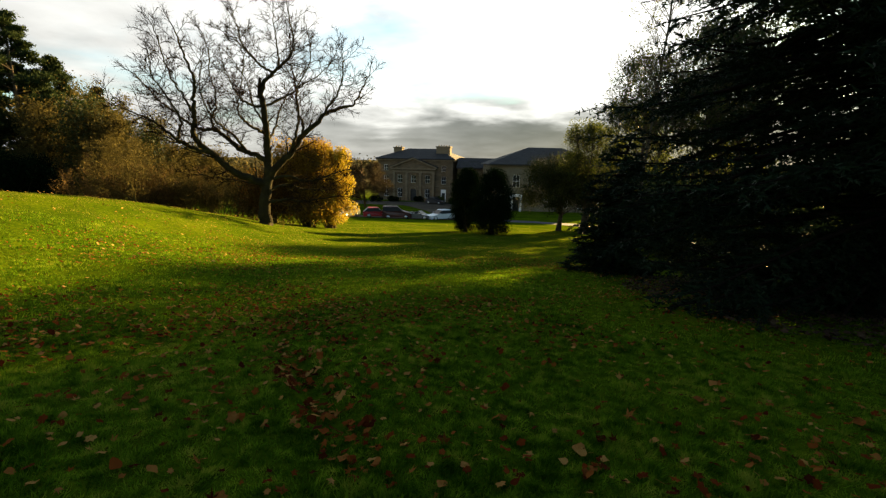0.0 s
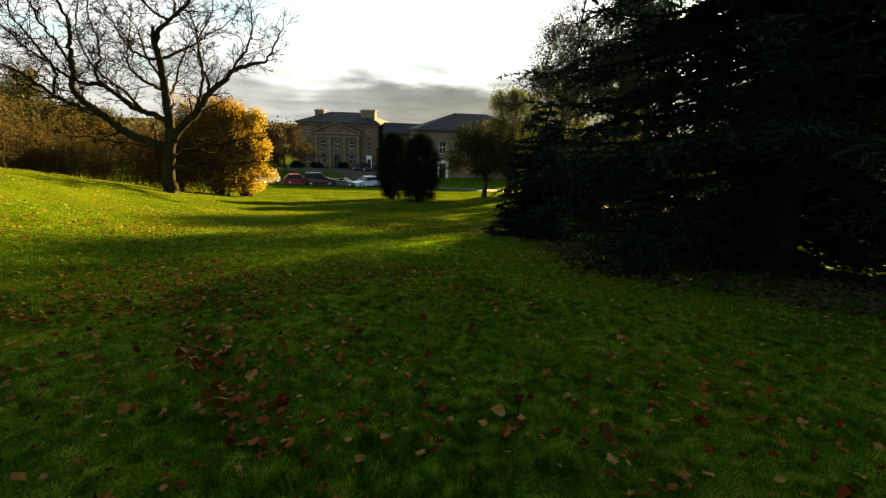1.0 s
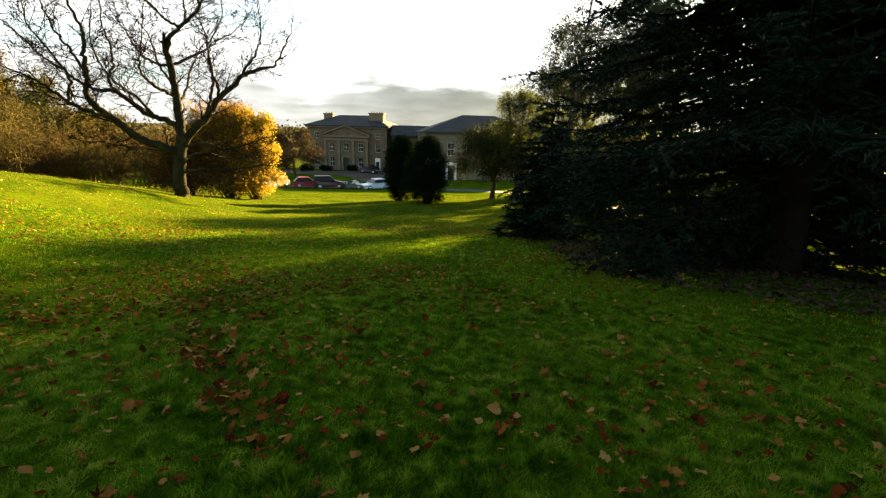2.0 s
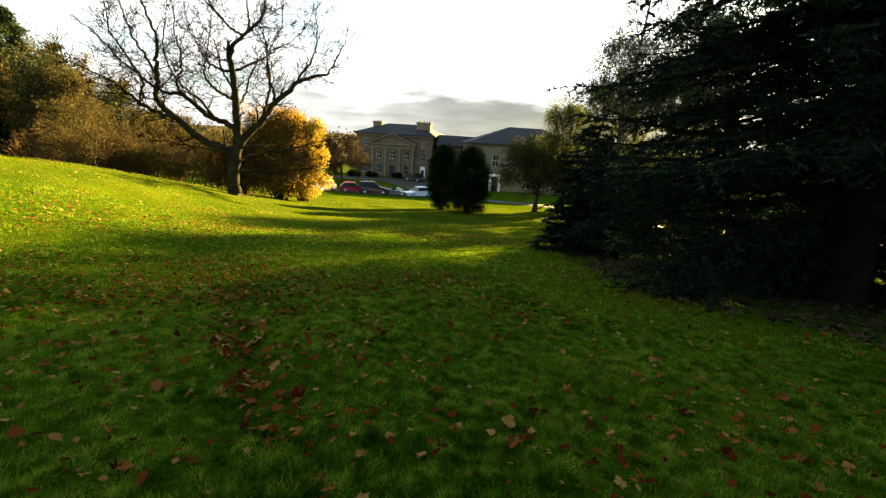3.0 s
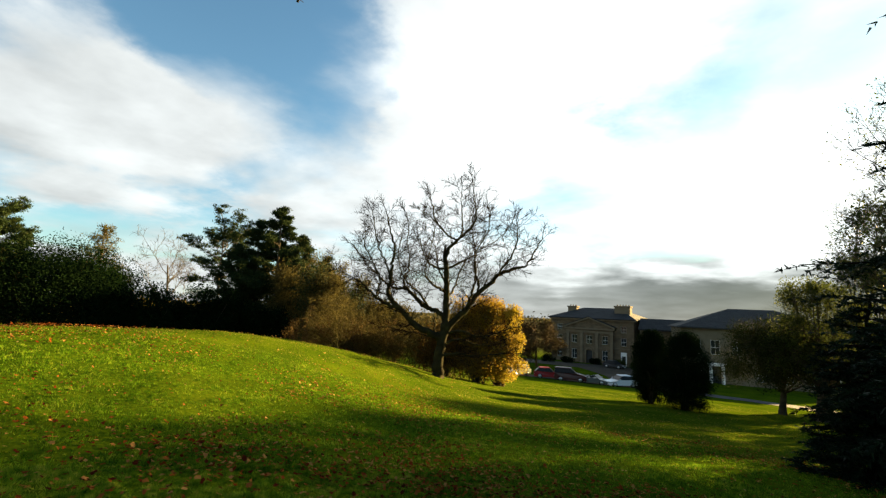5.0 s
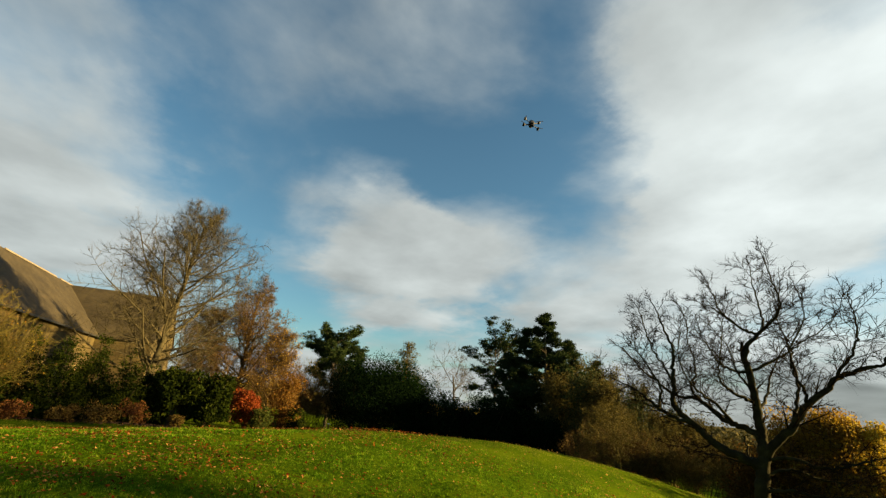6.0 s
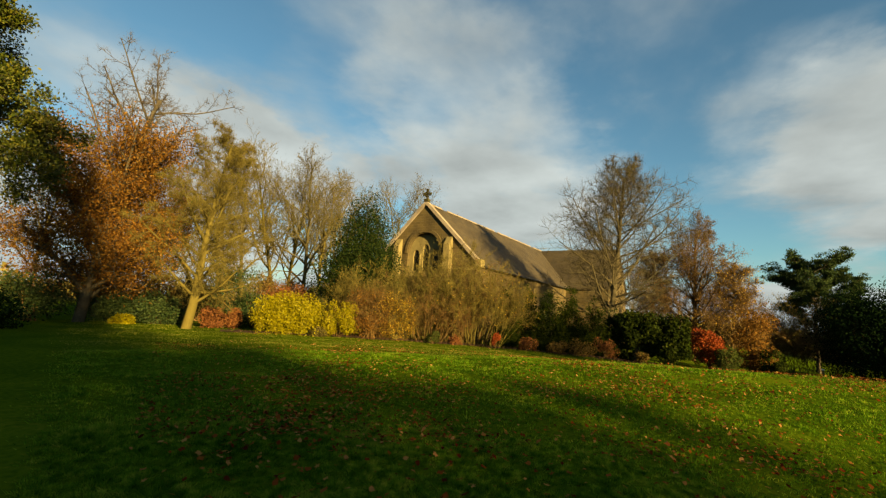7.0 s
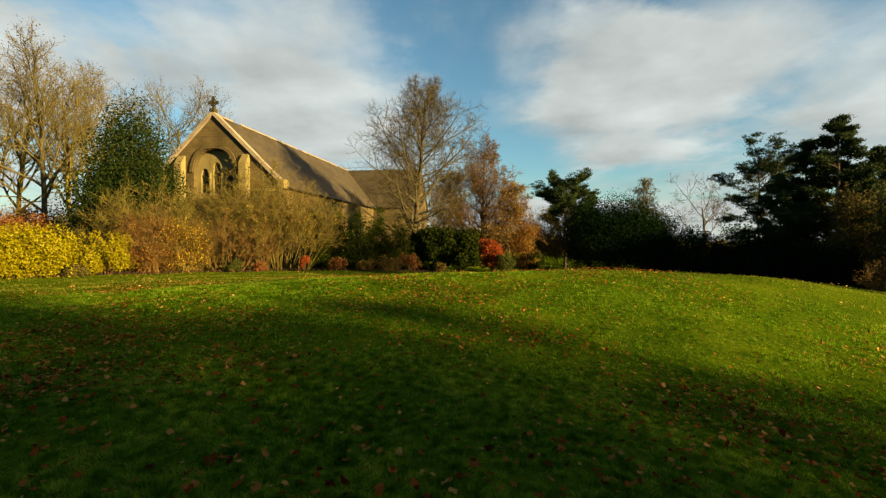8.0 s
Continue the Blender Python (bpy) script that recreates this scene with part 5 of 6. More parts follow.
def sash(parent, x, y, z, w, h, bars=(2, 4), sill=True, turn=0.0, frame_mat=None):
    """A sash window at the middle of its foot, looking towards -y: frame and glazing bars, panes, sill."""
    key = (round(w, 2), round(h, 2), bars, sill)
    if key not in WINDOW_MESHES:
        fr = bmesh.new()
        t = 0.04
        box(fr, -w / 2, -w / 2 + t, -0.05, 0.05, 0, h)
        box(fr, w / 2 - t, w / 2, -0.05, 0.05, 0, h)
        box(fr, -w / 2 + t, w / 2 - t, -0.05, 0.05, 0, t)
        box(fr, -w / 2 + t, w / 2 - t, -0.05, 0.05, h - t, h)
        box(fr, -w / 2 + t, w / 2 - t, -0.04, 0.04, h / 2 - 0.025, h / 2 + 0.025)
        for k in range(1, bars[0]):
            u = -w / 2 + t + (w - 2 * t) * k / bars[0]
            box(fr, u - 0.011, u + 0.011, -0.03, 0.03, t, h / 2 - 0.025)
            box(fr, u - 0.011, u + 0.011, -0.03, 0.03, h / 2 + 0.025, h - t)
        meshes = [bpy.data.meshes.new("window")]
        fr.to_mesh(meshes[0])
        fr.free()
        meshes[0].materials.append(frame_mat or WHITE)
        for nm, dims, mt in (("pane", (-w / 2 + t, w / 2 - t, 0.012, 0.022, t, h - t), GLASS), ("sill", (-w / 2 - 0.12, w / 2 + 0.12, -0.22, 0.05, -0.14, -0.005), DRESSED)):
            bm = boxed(*dims)
            me = bpy.data.meshes.new(nm)
            bm.to_mesh(me)
            bm.free()
            me.materials.append(mt)
            meshes.append(me)
        WINDOW_MESHES[key] = meshes
    me = WINDOW_MESHES[key]
    win = new("window", me[0])
    win.parent = parent
    win.matrix_basis = pose(x, y, z, 0, 0, turn)
    for nm, k in (("pane", 1), ("sill", 2)):
        if nm == "sill" and not sill:
            continue
        ob = new(nm, me[k])
        ob.parent = win
    return win


def hip_roof(x0, x1, y0, y1, z0, z1, hip, eave=0.5, thick=0.18):
    """A hipped roof over the rectangle, with ridge ends set in by hip; a solid with a soffit."""
    x0, x1, y0, y1 = x0 - eave, x1 + eave, y0 - eave, y1 + eave
    ym = (y0 + y1) / 2
    bm = bmesh.new()
    low = [bm.verts.new(p) for p in ((x0, y0, z0), (x1, y0, z0), (x1, y1, z0), (x0, y1, z0))]
    edge = [bm.verts.new((v.co.x, v.co.y, z0 + thick)) for v in low]
    a, b = bm.verts.new((x0 + hip, ym, z1)), bm.verts.new((x1 - hip, ym, z1))
    bm.faces.new(low[::-1])
    for k in range(4):
        bm.faces.new((low[k], low[(k + 1) % 4], edge[(k + 1) % 4], edge[k]))
    bm.faces.new((edge[0], edge[1], b, a))
    bm.faces.new((edge[1], edge[2], b))
    bm.faces.new((edge[2], edge[3], a, b))
    bm.faces.new((edge[3], edge[0], a))
    bmesh.ops.recalc_face_normals(bm, faces=bm.faces)
    return bm


def chimney(parent, x, y, z0, z1, wide, deep, pots):
    bm = boxed(x - wide / 2, x + wide / 2, y - deep / 2, y + deep / 2, z0, z1 - 0.3)
    box(bm, x - wide / 2 - 0.15, x + wide / 2 + 0.15, y - deep / 2 - 0.15, y + deep / 2 + 0.15, z1 - 0.3, z1)
    stack = part("chimney", bm, TRIM_STONE, parent, "tan stone chimney stack")
    for k in range(pots):
        g = Geo()
        u = x + (k - (pots - 1) / 2) * wide / (pots + 0.3)
        g.tube([(u, y, z1), (u, y, z1 + 0.25), (u, y, z1 + 0.32)], [0.14, 0.12, 0.15], 10)
        part("chimney_pot", g, TRIM_STONE, stack)


def build_house():
    base = -9.7
    ob = thing("stone_house", -7.4, 106.0, base, "large classical sandstone house with a pediment and slate roof", "house", turn=-17)
    top = 9.7
    # side bays, set back from the middle
    rows3 = ((1.0, 2.1), (4.4, 1.7), (7.3, 1.3))
    for side in (-1, 1):
        holes, spots = [], []
        for u in (7.35,):
            for z, h in rows3:
                a = side * u
                holes.append((a - 0.55, a + 0.55, z, z + h))
                spots.append((a, z, h))
        if side > 0:
            holes[0] = (side * 7.35 - 0.6, side * 7.35 + 0.6, 0.0, 3.1)
        bm = bmesh.new()
        lo, hi = sorted((side * 5.2, side * 9.5))
        pierced(bm, lo, hi, -0.6, top, 0.6, 1.1, holes)
        part("wall", bm, STONE, ob)
        for k, (a, z, h) in enumerate(spots):
            if side > 0 and k == 0:
                # white doorway with dark door
                fr = bmesh.new()
                box(fr, a - 0.6, a - 0.42, 0.5, 0.8, 0, 3.1)
                box(fr, a + 0.42, a + 0.6, 0.5, 0.8, 0, 3.1)
                box(fr, a - 0.42, a + 0.42, 0.5, 0.8, 2.3, 2.42)
                box(fr, a - 0.42, a + 0.42, 0.55, 0.75, 2.42, 3.1)
                d = part("door_frame", fr, WHITE, ob)
                part("door", boxed(a - 0.42, a + 0.42, 0.7, 0.78, 0, 2.3), DOOR, d, "dark painted panel door")
            else:
                sash(ob, a, 0.72, z, 1.1, h)
    # the pedimented middle
    holes, spots = [], []
    for u in (-3.5, 0, 3.5):
        for z, h in ((1.0, 2.1), (4.5, 1.8)):
            if u == 0 and z < 2:
                continue
            holes.append((u - 0.6, u + 0.6, z, z + h))
            spots.append((u, z, h))
    holes.append((-0.75, 0.75, 0, 3.0))
    bm = bmesh.new()
    pierced(bm, -5.2, 5.2, -0.6, 7.6, 0.0, 0.6, holes)
    part("wall", bm, STONE, ob)
    for u, z, h in spots:
        sash(ob, u, 0.15, z, 1.2, h)
    fr = prism([(-0.95, 0), (-0.75, 0), (-0.75, 2.7), (-0.5, 3.2), (0, 3.4), (0.5, 3.2), (0.75, 2.7), (0.75, 0), (0.95, 0), (0.95, 2.8), (0.6, 3.45), (0, 3.65), (-0.6, 3.45), (-0.95, 2.8)], -0.15, 0.0)
    d = part("doorway", fr, TRIM_STONE, ob, "arched pale stone doorway")
    part("door", boxed(-0.75, 0.75, 0.25, 0.33, 0, 3.0), DOOR, d, "dark wooden double door")
    for u in (-5.0, -1.75, 1.75, 5.0):
        bm = boxed(u - 0.3, u + 0.3, -0.22, -0.003, 0.25, 6.5)
        box(bm, u - 0.38, u + 0.38, -0.28, -0.003, 6.5, 6.85)
        box(bm, u - 0.38, u + 0.38, -0.28, -0.003, -0.4, 0.25)
        part("pilaster", bm, TRIM_STONE, ob)
    part("frieze", boxed(-5.35, 5.35, -0.30, -0.003, 6.86, 7.35), TRIM_STONE, ob)
    bm = boxed(-5.75, 5.75, -0.6, 0.55, 7.6, 7.9)
    part("cornice", bm, TRIM_STONE, ob)
    part("pediment", prism([(-5.86, 7.9), (5.86, 7.9), (0, 10.12)], -0.05, 0.6), STONE, ob)
    for s in (-1, 1):
        part("raking_cornice", prism([(s * 5.9, 7.9), (s * 5.9, 8.2), (0, 10.42), (0, 10.1)], -0.6, 0.62), TRIM_STONE, ob)
        part("roof", prism([(s * 6.0, 8.2), (s * 6.0, 8.3), (0, 10.55), (0, 10.42)], -0.65, 5.0), SLATE, ob)
    part("wall", boxed(-5.19, 5.19, 0.605, 1.1, 7.6, top), STONE, ob)
    part("string_course", boxed(-9.6, -5.25, 0.45, 0.6, 3.75, 3.95), TRIM_STONE, ob)
    part("string_course", boxed(5.25, 9.6, 0.45, 0.6, 3.75, 3.95), TRIM_STONE, ob)
    for s in (-1, 1):
        bm = bmesh.new()
        x0, x1 = sorted((s * 9.0, s * 9.5))
        box(bm, x0, x1, 1.1, 14.0, -0.6, top)
        part("side_wall", bm, STONE, ob)
    part("back_wall", boxed(-9.5, 9.5, 14.0, 14.5, -0.6, top), STONE, ob)
    part("eaves_cornice", boxed(-9.9, 9.9, 0.15, 14.9, top + 0.002, top + 0.3), TRIM_STONE, ob)
    part("roof", hip_roof(-9.7, 9.7, 0.4, 14.6, top + 0.3, 12.7, 6.0), SLATE, ob)
    chimney(ob, -6.3, 6.0, 10.0, 13.0, 2.2, 1.4, 3)
    chimney(ob, 6.1, 4.5, 10.0, 13.2, 3.4, 1.5, 5)

    # link range
    link = thing("link_range", 9.2, 102.0, base, "lower two-storey stone range with a slate roof", "house")
    bm = bmesh.new()
    holes = [(u - 0.5, u + 0.5, z, z + 1.7) for u in (-2.8, 0.4, 3.4) for z in (1.2, 5.0)]
    pierced(bm, -6.1, 9.0, -0.6, 8.2, 0, 0.5, holes)
    part("wall", bm, STONE, link)
    for a, b, z, _ in holes:
        sash(link, (a + b) / 2, 0.12, z, 1.0, 1.7)
    part("back_wall", boxed(-6.1, 9.0, 7.5, 8.0, -0.6, 8.2), STONE, link)
    part("side_wall", boxed(-6.1, -5.6, 0.5, 7.5, -0.6, 8.2), STONE, link)
    part("roof", hip_roof(-6.1, 9.0, 0, 8.0, 8.2, 10.6, 0.5, 0.4), SLATE, link)
    part("gutter", boxed(-6.4, 9.3, -0.55, -0.42, 8.1, 8.25), BLACK, link)

    # front wing with the long hipped roof
    wb = height(18, 84) - 0.2
    wing = thing("house_wing", 20.2, 84.0, wb, "two-storey cream stone wing with a wide hipped slate roof", "house")
    eave = -0.45 - wb
    bm = bmesh.new()
    us = (-9.3, -6.6, -3.6, -0.4, 2.8, 6.0, 9.2)
    holes = [(u - 0.65, u + 0.65, z, z + 2.3) for u in us for z in (0.9, 4.7)]
    holes[4] = (-6.6 + 2.35, -6.6 + 3.65, 0.0, 3.1)
    holes = [h for h in holes if h[2] > 0.01] + [(-7.25, -5.95, 0.0, 3.1)]
    holes = [h for h in holes if not (abs(h[0] + 7.25) < 0.01 and abs(h[2] - 0.9) < 0.01)]
    pierced(bm, -11.5, 12.0, -0.8, eave, 0, 0.5, holes)
    part("wall", bm, CREAM, wing)
    for a, b, z, t in holes:
        if z > 0.01:
            sash(wing, (a + b) / 2, 0.12, z, 1.3, 2.3)
    porch = boxed(-7.6, -7.3, -1.2, 0.0, 0, 3.0)
    box(porch, -5.9, -5.6, -1.2, 0.0, 0, 3.0)
    box(porch, -7.8, -5.4, -1.4, 0.0, 3.0, 3.4)
    pc = part("porch", porch, WHITE, wing, "white painted porch")
    part("door", boxed(-7.25, -5.95, 0.2, 0.28, 0, 3.1), DOOR, pc, "dark painted door")
    part("side_wall", boxed(-11.5, -11.0, 0.5, 16.0, -0.8, eave), CREAM, wing)
    part("side_wall", boxed(11.5, 12.0, 0.5, 16.0, -0.8, eave), CREAM, wing)
    part("back_wall", boxed(-11.5, 12.0, 16.0, 16.5, -0.8, eave), CREAM, wing)
    part("roof", hip_roof(-11.5, 12.0, 0, 16.5, eave, eave + 3.6, 9.0, 0.6), SLATE, wing)
    part("gutter", boxed(-12.1, 12.6, -0.74, -0.61, eave - 0.02, eave + 0.14), BLACK, wing)


build_house()


# ---- the chapel ----
def arch(x, z0, zs, half, steps=7, point=1.15):
    """Outline of a pointed arch: from the left foot over the top to the right foot."""
    r = half * point * 2 * 0.62
    out = [(x - half, z0)]
    top = zs + half * point
    for k in range(steps + 1):
        a = k / steps
        out.append((x - half * math.cos(a * math.pi / 2) ** 0.8 if k < steps else x, zs + (top - zs) * math.sin(a * math.pi / 2)))
    right = [(2 * x - u, z) for u, z in out[:-1]]
    return out + right[::-1]


def plate(x0, x1, z0, top, holes, y0, y1):
    """A wall from x0 to x1 above z0 under the line top, with arched holes from left to right, each given over its crown."""
    def roofline(x):
        return float(np.interp(x, [p[0] for p in top], [p[1] for p in top]))

    cuts = []
    for h in holes:
        k = max(range(len(h)), key=lambda i: h[i][1])
        cuts.append((h[k][0], h[:k + 1], h[k:]))
    bm = bmesh.new()
    for i in range(len(cuts) + 1):
        a, b = (cuts[i - 1][0] if i else x0), (cuts[i][0] if i < len(cuts) else x1)
        loop = [(a, z0), (b, z0)]
        if i < len(cuts):
            rise = cuts[i][1]
            loop += [(b, rise[0][1]), *rise]
        loop.append((b, roofline(b)))
        loop += [p for p in reversed(top) if a + 1e-4 < p[0] < b - 1e-4]
        loop.append((a, roofline(a)))
        if i:
            fall = cuts[i - 1][2]
            loop += [*fall, (a, fall[-1][1])]
        piece = prism(loop, y0, y1)
        me = bpy.data.meshes.new("piece")
        piece.to_mesh(me)
        piece.free()
        bm.from_mesh(me)
        bpy.data.meshes.remove(me)
    bmesh.ops.triangulate(bm, faces=[f for f in bm.faces if len(f.verts) > 4])
    return bm


def build_chapel():
    x, y = -35.45, -14.75
    base = height(x, y) - 0.4
    ob = thing("chapel", x, y, base, "gothic stone chapel with a steep lichened slate roof and lancet windows", "chapel", turn=76.8)
    zr, ze, w = 9.9 - base, 4.65 - base, 5.45
    long = 24.0
    # gable with a wide blind arch; the three lancets stand in the panel behind it
    big = arch(0, 3.3 - base, 5.4 - base, 1.75, point=1.0)
    part("gable_wall", plate(-w, w, -0.5, [(-w, ze), (0, zr - 0.15), (w, ze)], [big], 0.0, 0.35), RUBBLE, ob)
    lights = [arch(u, 3.8 - base, t - base, 0.33, point=1.6) for u, t in ((-1.05, 5.2), (0, 5.7), (1.05, 5.2))]
    panel = part("window_panel", plate(-2.2, 2.2, 1.0, [(-2.2, 7.5 - base), (2.2, 7.5 - base)], lights, 0.352, 0.7), DRESSED, ob, "recessed dressed stone with three lancets")
    for u, t in ((-1.05, 5.2), (0, 5.7), (1.05, 5.2)):
        o = arch(u, 3.75 - base, t - base, 0.36, point=1.6)
        part("pane", prism(o, 0.55, 0.57), GLASS, panel)
        for k in range(3):
            z = 4.2 - base + k * 0.5
            part("saddle_bar", boxed(u - 0.33, u + 0.33, 0.52, 0.545, z, z + 0.03), BLACK, panel)
    for u in (-0.53, 0.53):
        g = Geo()
        g.tube([(u, 0.28, 3.6 - base), (u, 0.28, 5.2 - base), (u, 0.28, 5.35 - base)], [0.1, 0.1, 0.17], 10)
        part("shaft", g, DRESSED, panel)
    ring_out, ring_in = arch(0, 5.4 - base, 5.45 - base, 2.05, point=1.0), arch(0, 5.4 - base, 5.45 - base, 1.78, point=1.0)
    part("hood_mould", prism(ring_out + ring_in[::-1], -0.12, -0.003), RUBBLE, ob)
    part("string_course", boxed(-w - 0.05, -1.95, -0.1, -0.003, 3.85 - base, 4.05 - base), DRESSED, ob)
    part("string_course", boxed(1.95, w + 0.05, -0.1, -0.003, 3.85 - base, 4.05 - base), DRESSED, ob)
    for u in (-2.75, 2.75):
        bm = prism([(-0.95, -0.5), (-0.003, -0.5), (-0.003, 6.7 - base), (-0.1, 6.7 - base), (-0.55, 6.0 - base), (-0.55, 3.4 - base), (-0.95, 2.9 - base)], -0.3, 0.3, pose(u, 0, 0, 0, 0, 90))
        part("buttress", bm, DRESSED, ob, "stepped pale stone buttress")
    for s in (-1, 1):
        # side walls with narrow windows
        bm = bmesh.new()
        holes = [(v - 0.35, v + 0.35, 0.9, 3.4) for v in (4, 8.5, 13, 17.5)]
        pierced(bm, 0.35, long, -0.5, ze, -0.3, 0.3, holes)
        bm.transform(pose(s * (w - 0.3), 0, 0, 0, 0, 90))
        part("side_wall", bm, RUBBLE, ob)
        for v in (4, 8.5, 13, 17.5):
            part("pane", boxed(s * (w - 0.3) - 0.02, s * (w - 0.3) + 0.02, v - 0.35, v + 0.35, 0.9, 3.4), GLASS, ob)
        for v in (1.2, 6.2, 10.8, 15.2, 20):
            bm = prism([(0.003, -0.5), (0.8, -0.5), (0.8, 2.2), (0.1, 3.6), (0.003, 3.6)], v - 0.3, v + 0.3)
            if s < 0:
                bm.transform(Matrix.Diagonal((-1, 1, 1, 1)))
                bmesh.ops.reverse_faces(bm, faces=bm.faces)
            bm.transform(pose(s * w, 0, 0))
            part("buttress", bm, DRESSED, ob)
        ow = w + 0.35
        drop = (zr - ze) / w
        part("roof", prism([(0, zr + 0.02), (s * ow, zr + 0.02 - drop * ow), (s * ow, zr - 0.16 - drop * ow), (0, zr - 0.16)], 0.25, 33.0), CHSLATE, ob)
        part("gable_coping", prism([(0, zr + 0.28), (s * (ow + 0.05), zr + 0.28 - drop * (ow + 0.05)), (s * (ow + 0.05), zr - 0.1 - drop * (ow + 0.05)), (0, zr - 0.1)], -0.18, 0.28), COPING, ob, "weathered stone coping")
        part("kneeler", boxed(s * (ow - 0.1) - 0.28, s * (ow - 0.1) + 0.28, -0.22, 0.5, ze - 0.62, ze + 0.05, bevel=0.03), DRESSED, ob)
        part("gutter", boxed(min(s * ow, s * (ow + 0.13)), max(s * ow, s * (ow + 0.13)), 0.5, long, ze - 0.5, ze - 0.36), BLACK, ob)
    for k in range(32):
        if (k * 7) % 11 == 3:
            continue
        part("ridge_tile", prism([(-0.2, zr - 0.08), (0, zr + 0.13), (0.2, zr - 0.08), (0.14, zr - 0.1), (0, zr + 0.05), (-0.14, zr - 0.1)], 0.4 + k, 1.36 + k), COPING, ob)
    # cross on the gable
    bm = boxed(-0.22, 0.22, -0.2, 0.22, zr + 0.1, zr + 0.4, bevel=0.03)
    box(bm, -0.07, 0.07, -0.06, 0.06, zr + 0.4, zr + 1.25)
    box(bm, -0.34, 0.34, -0.06, 0.06, zr + 0.8, zr + 0.95)
    for u, z in ((-0.34, zr + 0.875), (0.34, zr + 0.875), (0, zr + 1.25)):
        box(bm, u - 0.12, u + 0.12, -0.065, 0.065, z - 0.12, z + 0.12, bevel=0.03)
    g_cross = part("finial_cross", bm, MOSSY, ob, "weathered stone cross")
    g = Geo()
    a = np.linspace(0, 2 * math.pi, 17)
    g.tube(np.stack([0.25 * np.cos(a), np.zeros(17), zr + 0.875 + 0.25 * np.sin(a)], 1), np.full(17, 0.045), 5)
    part("ring", g, MOSSY, g_cross)
    # crossing range with its own gable
    c, hw = 28.2, 5.0
    for lo, hi in ((5.0, 10.5),):
        part("transept_wall", boxed(lo, hi, c - hw, c - hw + 0.5, -0.5, ze), RUBBLE, ob)
        part("transept_wall", boxed(lo, hi, c + hw - 0.5, c + hw, -0.5, ze), RUBBLE, ob)
        end = part("transept_gable", prism([(-hw, -0.5), (hw, -0.5), (hw, ze), (0, zr - 0.1), (-hw, ze)], -0.25, 0.25), RUBBLE, ob)
        end.matrix_basis = pose(10.3, c, 0, 0, 0, 90)
    drop = (zr - ze) / hw
    for s in (-1, 1):
        bm = prism([(0, zr), (s * (hw + 0.3), zr - drop * (hw + 0.3)), (s * (hw + 0.3), zr - 0.18 - drop * (hw + 0.3)), (0, zr - 0.18)], -10.7, 0.5)
        bm.transform(pose(0, c, 0, 0, 0, 90))
        part("transept_roof", bm, CHSLATE, ob)
    part("end_wall", prism([(-w, -0.5), (w, -0.5), (w, ze), (0, zr - 0.15), (-w, ze)], 32.6, 33.0), RUBBLE, ob)


build_chapel()


